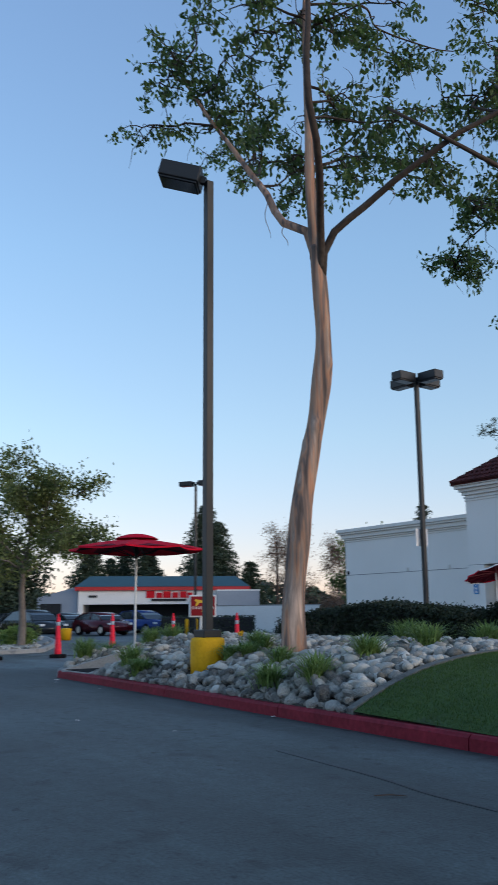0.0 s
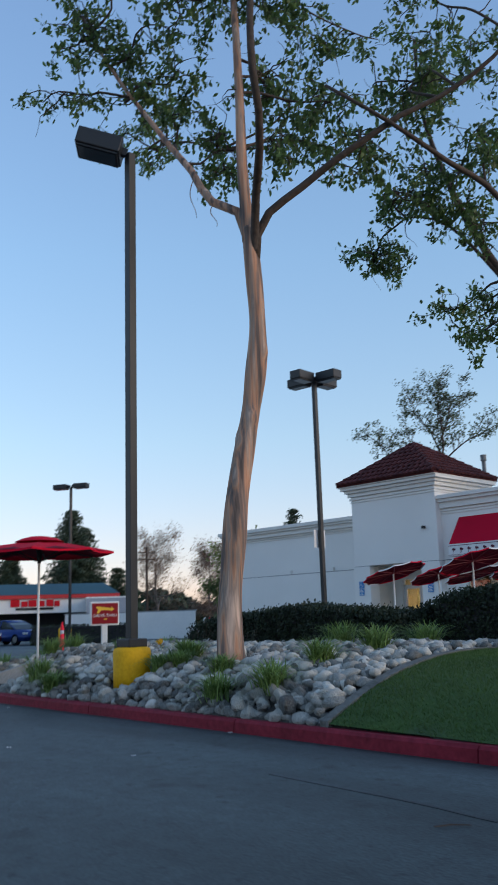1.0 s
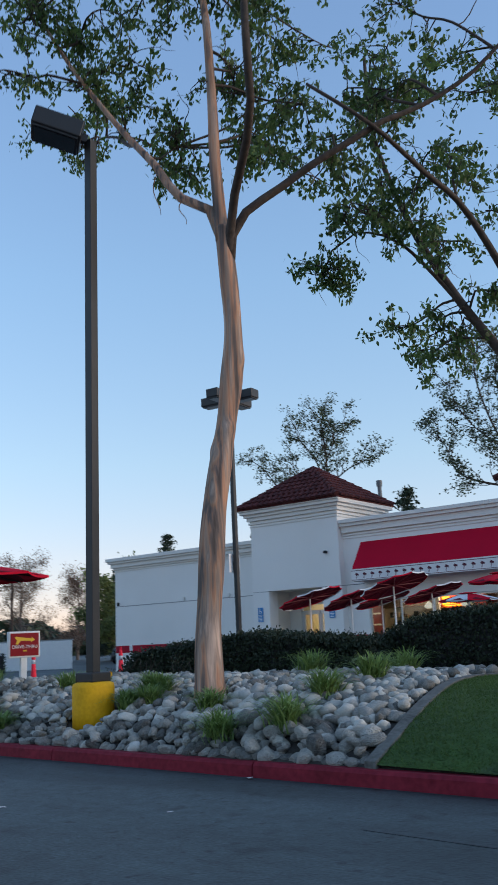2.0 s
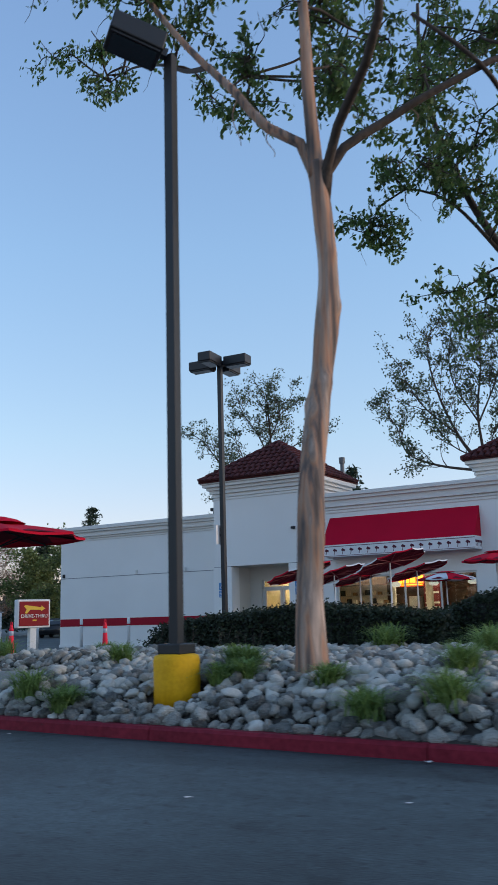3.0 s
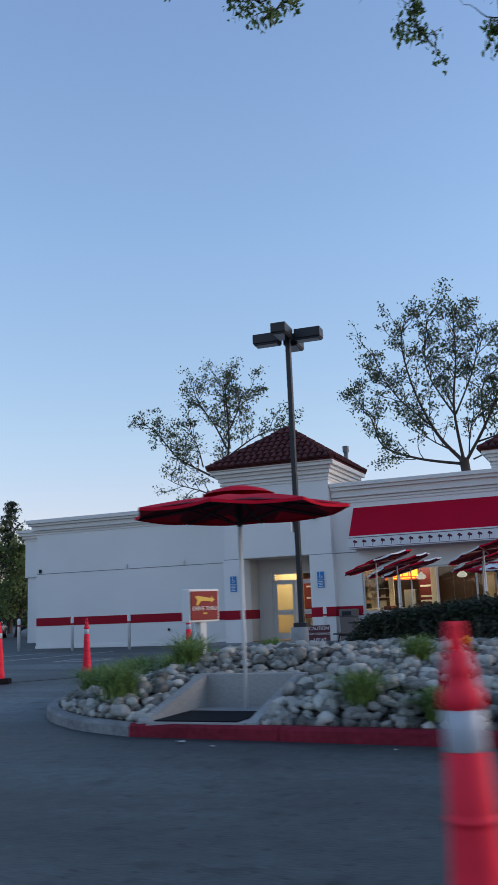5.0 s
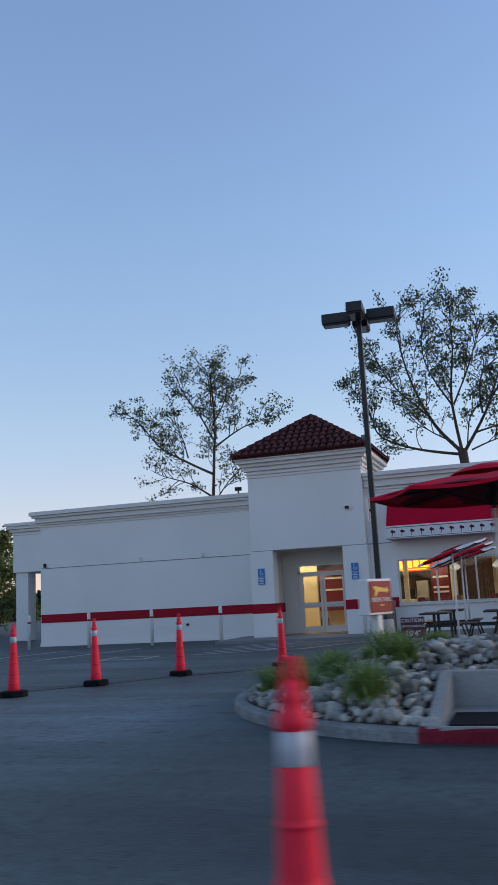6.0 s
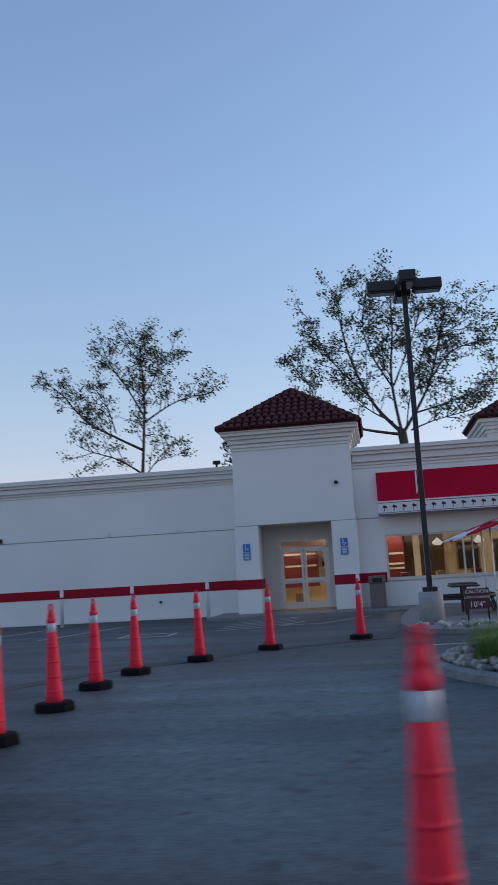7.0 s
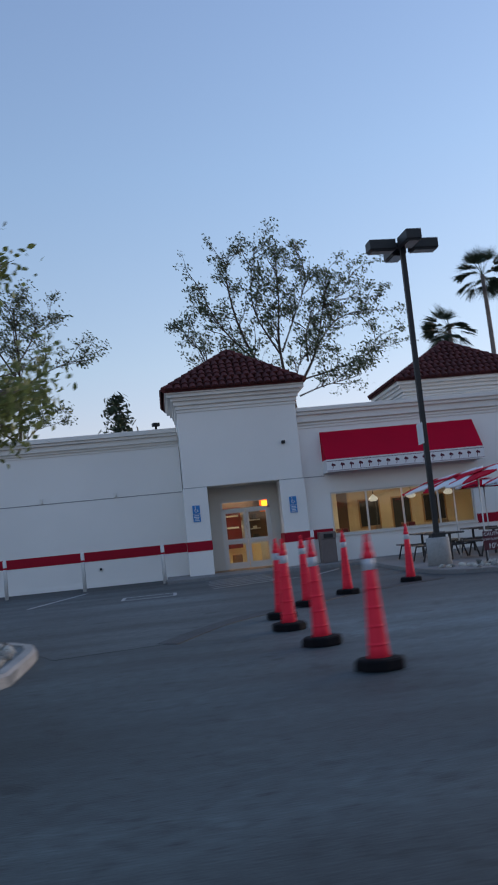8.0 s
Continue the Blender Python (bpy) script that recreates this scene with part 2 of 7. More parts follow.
def bark_material():
    """Peeling eucalyptus bark: long grey, tan and orange streaks along the trunk."""
    m = material("eucalyptus_bark", (0.2, 0.15, 0.11), 0.8, spread=0.3, grain=30, blotch=2.0, bump=0.4)
    n, l = m.node_tree.nodes, m.node_tree.links
    co = n.new("ShaderNodeTexCoord")
    mp = n.new("ShaderNodeMapping")
    mp.inputs["Scale"].default_value = (9.5, 9.5, 0.5)
    l.new(co.outputs["Object"], mp.inputs["Vector"])
    streak = n.new("ShaderNodeTexNoise")
    streak.inputs["Scale"].default_value, streak.inputs["Detail"].default_value, streak.inputs["Distortion"].default_value = 1.0, 7.0, 0.12
    l.new(mp.outputs[0], streak.inputs["Vector"])
    ramp = n.new("ShaderNodeValToRGB")
    e = ramp.color_ramp.elements
    e[0].position, e[0].color = 0.33, (0.1, 0.075, 0.062, 1)
    e[1].position, e[1].color = 0.68, (0.56, 0.43, 0.34, 1)
    for at, c in ((0.42, (0.2, 0.15, 0.125, 1)), (0.48, (0.42, 0.225, 0.135, 1)), (0.53, (0.44, 0.29, 0.2, 1)), (0.59, (0.3, 0.23, 0.185, 1))):
        x = e.new(at)
        x.color = c
    l.new(streak.outputs["Fac"], ramp.inputs["Fac"])
    b = n["Principled BSDF"]
    wide = n.new("ShaderNodeTexNoise")
    mp2 = n.new("ShaderNodeMapping")
    mp2.inputs["Scale"].default_value = (4.5, 4.5, 0.5)
    l.new(co.outputs["Object"], mp2.inputs["Vector"])
    wide.inputs["Scale"].default_value, wide.inputs["Detail"].default_value, wide.inputs["Distortion"].default_value = 1.0, 4.0, 0.5
    l.new(mp2.outputs[0], wide.inputs["Vector"])
    peel = n.new("ShaderNodeValToRGB")
    peel.color_ramp.elements[0].position, peel.color_ramp.elements[0].color = 0.42, (0.7, 0.7, 0.72, 1)
    peel.color_ramp.elements[1].position, peel.color_ramp.elements[1].color = 0.56, (1.12, 1.02, 0.98, 1)
    l.new(wide.outputs["Fac"], peel.inputs["Fac"])
    coat = n.new("ShaderNodeMix")
    coat.data_type, coat.blend_type = "RGBA", "MULTIPLY"
    coat.inputs[0].default_value = 1.0
    l.new(ramp.outputs["Color"], coat.inputs[6])
    l.new(peel.outputs["Color"], coat.inputs[7])
    l.new(coat.outputs[2], b.inputs["Base Color"])
    bp = [k for k in n if k.bl_idname == "ShaderNodeBump"][0]
    bp.inputs["Strength"].default_value, bp.inputs["Distance"].default_value = 0.6, 0.03
    l.new(streak.outputs["Fac"], bp.inputs["Height"])
    return m


BARK = bark_material()


def asphalt_material(name, color):
    """Asphalt with fine chippings, wide tyre-worn streaks along the lane, dark oil spots and hairline cracks."""
    m = material(name, color, 0.64, spread=0.75, grain=42, blotch=0.35, bump=0.5, depth=0.012)
    n, l = m.node_tree.nodes, m.node_tree.links
    b = n["Principled BSDF"]
    base = b.inputs["Base Color"].links[0].from_socket
    co = n.new("ShaderNodeTexCoord")
    mp = n.new("ShaderNodeMapping")
    mp.inputs["Scale"].default_value = (0.12, 0.75, 1.0)
    mp.inputs["Rotation"].default_value = (0, 0, 0.06)
    l.new(co.outputs["Object"], mp.inputs["Vector"])
    streak, spots, cells, warp = n.new("ShaderNodeTexNoise"), n.new("ShaderNodeTexNoise"), n.new("ShaderNodeTexVoronoi"), n.new("ShaderNodeTexNoise")
    streak.inputs["Scale"].default_value, streak.inputs["Detail"].default_value = 1.0, 4.0
    l.new(mp.outputs[0], streak.inputs["Vector"])
    spots.inputs["Scale"].default_value, spots.inputs["Detail"].default_value = 2.6, 3.0
    l.new(co.outputs["Object"], spots.inputs["Vector"])
    mottle = n.new("ShaderNodeTexNoise")
    mottle.inputs["Scale"].default_value, mottle.inputs["Detail"].default_value, mottle.inputs["Roughness"].default_value = 7.0, 8.0, 0.7
    l.new(co.outputs["Object"], mottle.inputs["Vector"])
    pocks = n.new("ShaderNodeTexNoise")
    pocks.inputs["Scale"].default_value, pocks.inputs["Detail"].default_value = 9.0, 3.0
    l.new(co.outputs["Object"], pocks.inputs["Vector"])
    warp.inputs["Scale"].default_value, warp.inputs["Detail"].default_value = 1.4, 4.0
    l.new(co.outputs["Object"], warp.inputs["Vector"])
    shift = n.new("ShaderNodeVectorMath")
    shift.operation = "MULTIPLY_ADD"
    l.new(warp.outputs["Color"], shift.inputs[0])
    shift.inputs[1].default_value = (0.9, 0.9, 0.0)
    l.new(co.outputs["Object"], shift.inputs[2])
    cells.feature = "DISTANCE_TO_EDGE"
    cells.inputs["Scale"].default_value = 0.22
    l.new(shift.outputs[0], cells.inputs["Vector"])
    value = None
    for sock, a, bb, lo, hi in ((streak.outputs["Fac"], 0.32, 0.7, 0.5, 1.5), (spots.outputs["Fac"], 0.6, 0.72, 1.0, 0.45), (mottle.outputs["Fac"], 0.3, 0.7, 0.62, 1.4), (pocks.outputs["Fac"], 0.62, 0.7, 1.0, 0.35), (cells.outputs["Distance"], 0.0006, 0.0022, 0.6, 1.0)):
        r = n.new("ShaderNodeMapRange")
        r.inputs["From Min"].default_value, r.inputs["From Max"].default_value = a, bb
        r.inputs["To Min"].default_value, r.inputs["To Max"].default_value = lo, hi
        l.new(sock, r.inputs["Value"])
        if value is None:
            value = r.outputs[0]
        else:
            x = n.new("ShaderNodeMath")
            x.operation = "MULTIPLY"
            l.new(value, x.inputs[0])
            l.new(r.outputs[0], x.inputs[1])
            value = x.outputs[0]
    # paler patch where the lane bends: sky sheen put into the colour
    spot, far, pale, sheen = n.new("ShaderNodeMapping"), n.new("ShaderNodeVectorMath"), n.new("ShaderNodeMapRange"), n.new("ShaderNodeMath")
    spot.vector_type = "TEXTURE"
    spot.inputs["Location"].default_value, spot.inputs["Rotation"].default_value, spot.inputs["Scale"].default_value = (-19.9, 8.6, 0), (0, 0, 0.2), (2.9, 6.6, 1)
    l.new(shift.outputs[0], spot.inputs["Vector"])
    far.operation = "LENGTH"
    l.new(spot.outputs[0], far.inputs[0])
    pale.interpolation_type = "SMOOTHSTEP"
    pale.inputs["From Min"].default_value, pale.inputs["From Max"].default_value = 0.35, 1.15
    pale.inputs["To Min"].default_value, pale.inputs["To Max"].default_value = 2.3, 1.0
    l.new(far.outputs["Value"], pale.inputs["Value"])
    sheen.operation = "MULTIPLY"
    l.new(value, sheen.inputs[0])
    l.new(pale.outputs[0], sheen.inputs[1])
    value = sheen.outputs[0]
    mul = n.new("ShaderNodeVectorMath")
    mul.operation = "SCALE"
    l.new(base, mul.inputs[0])
    l.new(value, mul.inputs["Scale"])
    l.new(mul.outputs[0], b.inputs["Base Color"])
    return m


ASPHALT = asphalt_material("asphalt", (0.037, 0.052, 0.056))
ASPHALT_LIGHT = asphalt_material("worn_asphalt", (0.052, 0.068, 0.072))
TAR = asphalt_material("tarred_joint", (0.024, 0.029, 0.033))
DARK_TABLE = material("dark_table_steel", (0.035, 0.03, 0.03), 0.5, 0.2, spread=0.25, bump=0.05)
WOOD_BROWN = material("brown_room_panel", (0.07, 0.035, 0.02), 0.45, spread=0.25, grain=20, bump=0.1)
PAPER = material("paper_scrap", (0.7, 0.68, 0.66), 0.9, spread=0.1, bump=0.2)
FLOWER = material("yellow_petal", (0.8, 0.42, 0.01), 0.6, spread=0.15, bump=0)

# ---- builders ----


def box(bm, x0, y0, z0, x1, y1, z1, bevel=0.0):
    r = bmesh.ops.create_cube(bm, size=1.0)
    vs = r["verts"]
    for v in vs:
        v.co = Vector((x0 if v.co.x < 0 else x1, y0 if v.co.y < 0 else y1, z0 if v.co.z < 0 else z1))
    if bevel:
        es = list({e for v in vs for e in v.link_edges})
        bmesh.ops.bevel(bm, geom=es, offset=bevel, segments=2, affect="EDGES", profile=0.5)
    return bm


def tube(bm, pts, radii, sides=8, caps=True, wobble=0.0):
    """Tapered tube along a line of points."""
    pts = [Vector(p) for p in pts]
    rings = []
    side = None
    for i, p in enumerate(pts):
        a, b = pts[max(0, i - 1)], pts[min(len(pts) - 1, i + 1)]
        d = (b - a).normalized()
        if side is None:
            side = d.orthogonal().normalized()
        side = (side - d * side.dot(d)).normalized()
        up = d.cross(side)
        ring = []
        for k in range(sides):
            an = 2 * math.pi * k / sides
            r = radii[i]
            if wobble:
                r *= 1 + wobble * noise.noise(Vector((math.cos(an) * 1.3, math.sin(an) * 1.3, p.z * 0.9 + p.x)))
            ring.append(bm.verts.new(p + (side * math.cos(an) + up * math.sin(an)) * r))
        rings.append(ring)
    for a, b in zip(rings, rings[1:]):
        for k in range(sides):
            bm.faces.new((a[k], a[(k + 1) % sides], b[(k + 1) % sides], b[k]))
    if caps:
        bm.faces.new(rings[0][::-1])
        bm.faces.new(rings[-1])
    return bm


def lathe(bm, profile, sides=20):
    """Solid of revolution about z from (radius, height) pairs."""
    rings = []
    for r, z in profile:
        rings.append([bm.verts.new((r * math.cos(2 * math.pi * k / sides), r * math.sin(2 * math.pi * k / sides), z)) for k in range(sides)])
    for a, b in zip(rings, rings[1:]):
        for k in range(sides):
            bm.faces.new((a[k], a[(k + 1) % sides], b[(k + 1) % sides], b[k]))
    bm.faces.new(rings[0][::-1])
    bm.faces.new(rings[-1])
    return bm


def prism(bm, outline, z0, z1):
    """Upright prism over a flat outline."""
    lo = [bm.verts.new((x, y, z0)) for x, y in outline]
    hi = [bm.verts.new((x, y, z1)) for x, y in outline]
    n = len(outline)
    for k in range(n):
        bm.faces.new((lo[k], lo[(k + 1) % n], hi[(k + 1) % n], hi[k]))
    bm.faces.new(lo[::-1])
    bm.faces.new(hi)
    bmesh.ops.recalc_face_normals(bm, faces=bm.faces)
    return bm


def finish(bm, name, mat, smooth=False):
    me = bpy.data.meshes.new(name)
    bm.normal_update()
    bm.to_mesh(me)
    bm.free()
    me.materials.append(mat)
    if smooth:
        for p in me.polygons:
            p.use_smooth = True
    return me


def part(name, bm, mat, parent, label="", smooth=False):
    """Links a bmesh as one mesh object under a thing or a part."""
    ob = new(name, finish(bm, name, mat, smooth))
    ob.parent = parent
    if label:
        tagged(ob, label)
    return ob


def setting(name, bm, mat, label, category="", smooth=False):
    return tagged(new(name, finish(bm, name, mat, smooth)), label, category or name.split("_")[0], kind="structure")


def thing(name, m, label, category, group=""):
    ob = new(name)
    ob.empty_display_size = 0.1
    ob.matrix_basis = m
    return tagged(ob, label, category, group)


def boxpart(name, b, mat, parent, label="", bevel=0.0):
    return part(name, box(bmesh.new(), *b, bevel=bevel), mat, parent, label)


def text_part(name, words, size, m, mat, parent, label="", depth=0.002):
    """Raised lettering, as mesh."""
    cu = bpy.data.curves.new(name, "FONT")
    cu.body, cu.size, cu.extrude, cu.align_x, cu.align_y = words, size, depth, "CENTER", "CENTER"
    tmp = bpy.data.objects.new(name, cu)
    scene.collection.objects.link(tmp)
    me = bpy.data.meshes.new_from_object(tmp.evaluated_get(bpy.context.evaluated_depsgraph_get()))
    bpy.data.objects.remove(tmp)
    me.materials.clear()
    me.materials.append(mat)
    ob = new(name, me)
    ob.parent = parent
    ob.matrix_basis = m
    if label:
        tagged(ob, label)
    return ob


def scatter_mesh(name, verts, faces, mat):
    me = bpy.data.meshes.new(name)
    me.from_pydata([tuple(v) for v in verts], [], [tuple(f) for f in faces])
    me.materials.append(mat)
    return me


def leaf_mesh(name, centres, length, width, mat, droop=0.5, seed=1):
    """Small pointed leaves, each a slightly folded blade, at the centres given."""
    rng = np.random.default_rng(seed)
    c = np.asarray(centres, float)
    n = len(c)
    d = rng.normal(size=(n, 3))
    d[:, 2] -= droop * 1.6
    d /= np.linalg.norm(d, axis=1)[:, None]
    s = np.cross(d, rng.normal(size=(n, 3)))
    s /= np.linalg.norm(s, axis=1)[:, None] + 1e-9
    ln = length * rng.uniform(0.6, 1.25, (n, 1))
    wd = width * rng.uniform(0.6, 1.25, (n, 1))
    up = np.cross(d, s) * wd * 0.12
    side = s * wd * 0.5
    v = np.stack([c - d * ln * 0.5, c - d * ln * 0.16 + side + up, c + d * ln * 0.2 + side * 0.8 + up, c + d * ln * 0.5,
                  c + d * ln * 0.2 - side * 0.8 + up, c - d * ln * 0.16 - side + up], 1).reshape(-1, 3)
    k = np.arange(n)[:, None] * 6
    fc = np.concatenate([k + [0, 1, 5], k + [1, 2, 4], k + [1, 4, 5], k + [2, 3, 4]])
    me = bpy.data.meshes.new(name)
    me.vertices.add(len(v))
    me.vertices.foreach_set("co", v.ravel())
    me.loops.add(len(fc) * 3)
    me.loops.foreach_set("vertex_index", fc.ravel())
    me.polygons.add(len(fc))
    me.polygons.foreach_set("loop_start", np.arange(len(fc)) * 3)
    me.update(calc_edges=True)
    me.materials.append(mat)
    return me

# ---- ground ----
g = bmesh.new()
for x0, y0, x1, y1 in ((-900, -900, 900, 900),):
    g.faces.new([g.verts.new(c) for c in ((x0, y0, 0), (x1, y0, 0), (x1, y1, 0), (x0, y1, 0))])
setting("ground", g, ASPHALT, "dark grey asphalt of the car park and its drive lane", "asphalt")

# older surface of the parking bays behind a tarred joint
LANE_ARC = [(-24.4, 9.6), (-23.4, 11.8), (-22.2, 13.1), (-21.0, 14.5), (-19.7, 15.6), (-18.7, 16.1)]
bays = prism(bmesh.new(), LANE_ARC + [(-18.3, 18.6), (-18.2, 20.2), (-17.9, 25.9), (-44.0, 25.9), (-46.0, 19.0), (-38.0, 15.6), (-29.0, 11.6), (-26.4, 10.6), (-25.8, 9.2)], -0.05, 0.004)
setting("pavement_bays", bays, ASPHALT_LIGHT, "greyer old asphalt of the parking bays", "asphalt")


def kerb_y(x):
    return 6.0 - 0.06 * (x + 4.0)


NOSE = [(-15.2, kerb_y(-15.2)), (-15.95, 6.97), (-16.65, 7.45), (-17.3, 8.13), (-17.8, 8.95), (-18.1, 9.85), (-18.17, 10.6), (-17.9, 11.3), (-17.2, 11.95),
        (-16.1, 12.5), (-15.2, 12.95), (-14.3, 13.3)]
BACK = [(-13.5, 13.4), (14.0, 13.4)]
EDGE = [(14.0, kerb_y(14.0))] + NOSE + BACK


def inside(x, y, poly):
    hit = False
    for (ax, ay), (bx, by) in zip(poly, poly[1:] + poly[:1]):
        if (ay > y) != (by > y) and x < (bx - ax) * (y - ay) / (by - ay) + ax:
            hit = not hit
    return hit


def edge_distance(x, y, poly):
    best = 1e9
    for (ax, ay), (bx, by) in zip(poly, poly[1:] + poly[:1]):
        dx, dy = bx - ax, by - ay
        t = max(0.0, min(1.0, ((x - ax) * dx + (y - ay) * dy) / (dx * dx + dy * dy)))
        best = min(best, math.hypot(x - ax - t * dx, y - ay - t * dy))
    return best


def bed_z(x, y):
    """Height of the raised planting bed."""
    d = edge_distance(x, y, EDGE)
    k = min(1.0, max(0.0, (x + 17.1) / 1.9))
    z = 0.1 + (0.2 + 0.38 * k * k * (3 - 2 * k)) * (1 - math.exp(-max(0.0, d - 0.12) / 0.95))
    gap = math.hypot(max(0.0, -15.2 - x, x + 13.6), max(0.0, y - 8.4))
    z -= 0.14 * math.exp(-(gap / 0.4) ** 2) * min(1.0, d / 0.6)
    z -= 0.12 * math.exp(-((x + 10.69) ** 2 + (y - 7.15) ** 2) / 0.3)
    z += 0.08 * math.exp(-((x + 15.2) / 1.3) ** 2 - ((y - 12.0) / 1.1) ** 2)
    return z + 0.03 * noise.noise(Vector((x * 0.7, y * 0.7, 0)))


def in_alcove(x, y, pad=0.0):
    return -15.0 - pad < x < -13.84 + pad and y < 8.2 + pad


def kerb_strip(bm, line, width, height, side):
    """Kerb with a rounded top arris along a line; side +1 puts its width to the left of the way."""
    rows = []
    for i, (x, y) in enumerate(line):
        a, b = line[max(0, i - 1)], line[min(len(line) - 1, i + 1)]
        dx, dy = b[0] - a[0], b[1] - a[1]
        n = math.hypot(dx, dy)
        nx, ny = -dy / n * side, dx / n * side
        prof = ((0, -0.05), (0.012, height - 0.03), (0.04, height), (width, height), (width, -0.05))
        rows.append([bm.verts.new((x + nx * o, y + ny * o, z)) for o, z in prof])
    for a, b in zip(rows, rows[1:]):
        for k in range(4):
            bm.faces.new((a[k], a[k + 1], b[k + 1], b[k]))
    bm.faces.new(rows[0])
    bm.faces.new(rows[-1][::-1])
    bmesh.ops.recalc_face_normals(bm, faces=bm.faces)
    return bm


def smooth_line(pts, step=0.35):
    """Catmull-Rom through the points."""
    out = []
    p = [pts[0]] + list(pts) + [pts[-1]]
    for i in range(1, len(p) - 2):
        n = max(1, int(math.dist(p[i], p[i + 1]) / step))
        for k in range(n):
            t = k / n
            out.append(tuple(0.5 * (2 * b + (c - a) * t + (2 * a - 5 * b + 4 * c - d) * t * t + (3 * b - a - 3 * c + d) * t ** 3)
                             for a, b, c, d in zip(p[i - 1], p[i], p[i + 1], p[i + 2])))
    return out + [tuple(pts[-1])]


# red kerb in lengths with a joint between them
x = 14.0
while x > -15.0:
    x1 = max(-15.2, x - 3.05)
    seg = [(x - 0.006 - (x - x1 - 0.012) * k / 6, kerb_y(x - 0.006 - (x - x1 - 0.012) * k / 6)) for k in range(7)]
    setting("kerb_red", kerb_strip(bmesh.new(), seg, 0.16, 0.135, -1), KERB_RED, "faded red painted concrete kerb along the lane", "kerb")
    x = x1
seam = smooth_line(LANE_ARC, 0.3)
tar = prism(bmesh.new(), [(x - 0.1, y + 0.12 + 0.05 * math.sin(3 * x)) for x, y in seam] + [(x + 0.16, y - 0.2 + 0.06 * math.sin(2.3 * x)) for x, y in seam[::-1]], -0.03, 0.009)
setting("road_joint", tar, TAR, "dark tarred joint between two asphalt surfaces", "asphalt")
crack = smooth_line([(-5.3, 4.71), (-4.64, 4.64), (-3.83, 4.56), (-3.19, 4.43), (-2.6, 4.39)], 0.12)
wide = [0.002 + 0.008 * abs(noise.noise(Vector((x * 1.7, 0, 2)))) + 0.012 * math.exp(-((x + 3.7) / 0.9) ** 2) for x, y in crack]
tar = prism(bmesh.new(), [(x, y + w) for (x, y), w in zip(crack, wide)] + [(x, y - w) for (x, y), w in zip(crack[::-1], wide[::-1])], -0.03, 0.004)
setting("road_crack", tar, TAR, "thin dark sealed crack along the asphalt lane", "asphalt")
setting("kerb_grey", kerb_strip(bmesh.new(), smooth_line(NOSE), 0.16, 0.13, -1), KERB_GREY, "bare grey concrete kerb round the end of the bed", "kerb")

# soil of the bed, one sheet


def to_edge(x, y, poly):
    """Nearest point of the outline."""
    best, at = 1e9, (x, y)
    for (ax, ay), (bx, by) in zip(poly, poly[1:] + poly[:1]):
        dx, dy = bx - ax, by - ay
        t = max(0.0, min(1.0, ((x - ax) * dx + (y - ay) * dy) / (dx * dx + dy * dy)))
        d = math.hypot(x - ax - t * dx, y - ay - t * dy)
        if d < best:
            best, at = d, (ax + t * dx, ay + t * dy)
    return best, at


bm = bmesh.new()
nx, ny = 130, 70
cells = {}
for i in range(nx + 1):
    for j in range(ny + 1):
        x, y = -18.6 + 26.0 * i / nx, 5.2 + 15.0 * j / ny
        if inside(x, y, EDGE):
            cells[i, j] = bm.verts.new((x, y, 0.08 if in_alcove(x, y, 0.13) else bed_z(x, y)))
        else:
            d, (ex, ey) = to_edge(x, y, EDGE)
            if d < 0.35:
                k = 0.08 / max(d, 1e-4)
                cells[i, j] = bm.verts.new((ex + (ex - x) * k, ey + (ey - y) * k, 0.09))
for i in range(nx):
    for j in range(ny):
        q = [cells.get(k) for k in ((i, j), (i + 1, j), (i + 1, j + 1), (i, j + 1))]
        if all(q):
            bm.faces.new(q)
BED = setting("ground_bed", bm, SOIL, "dark soil under the stones of the planting bed", "soil", smooth=True)

# mown grass with a concrete edging strip
EDGING = [(-6.1, kerb_y(-6.1) + 0.11), (-6.05, 6.6), (-6.12, 7.2), (-6.3, 8.0), (-6.5, 8.8), (-6.6, 9.7), (-6.2, 10.6), (-5.2, 11.2), (-3.0, 11.4), (8.0, 11.4)]


def strip_on_bed(line, width, lift):
    bm = bmesh.new()
    rows = []
    for i, (x, y) in enumerate(line):
        a, b = line[max(0, i - 1)], line[min(len(line) - 1, i + 1)]
        n = math.dist(a, b)
        ox, oy = -(b[1] - a[1]) / n * width / 2, (b[0] - a[0]) / n * width / 2
        z = bed_z(x, y) + lift
        rows.append([bm.verts.new(c) for c in ((x - ox, y - oy, z - 0.2), (x - ox, y - oy, z), (x + ox, y + oy, z), (x + ox, y + oy, z - 0.2))])
    for a, b in zip(rows, rows[1:]):
        for k in range(3):
            bm.faces.new((a[k], a[k + 1], b[k + 1], b[k]))
    bm.faces.new(rows[0])
    bm.faces.new(rows[-1][::-1])
    bmesh.ops.recalc_face_normals(bm, faces=bm.faces)
    return bm


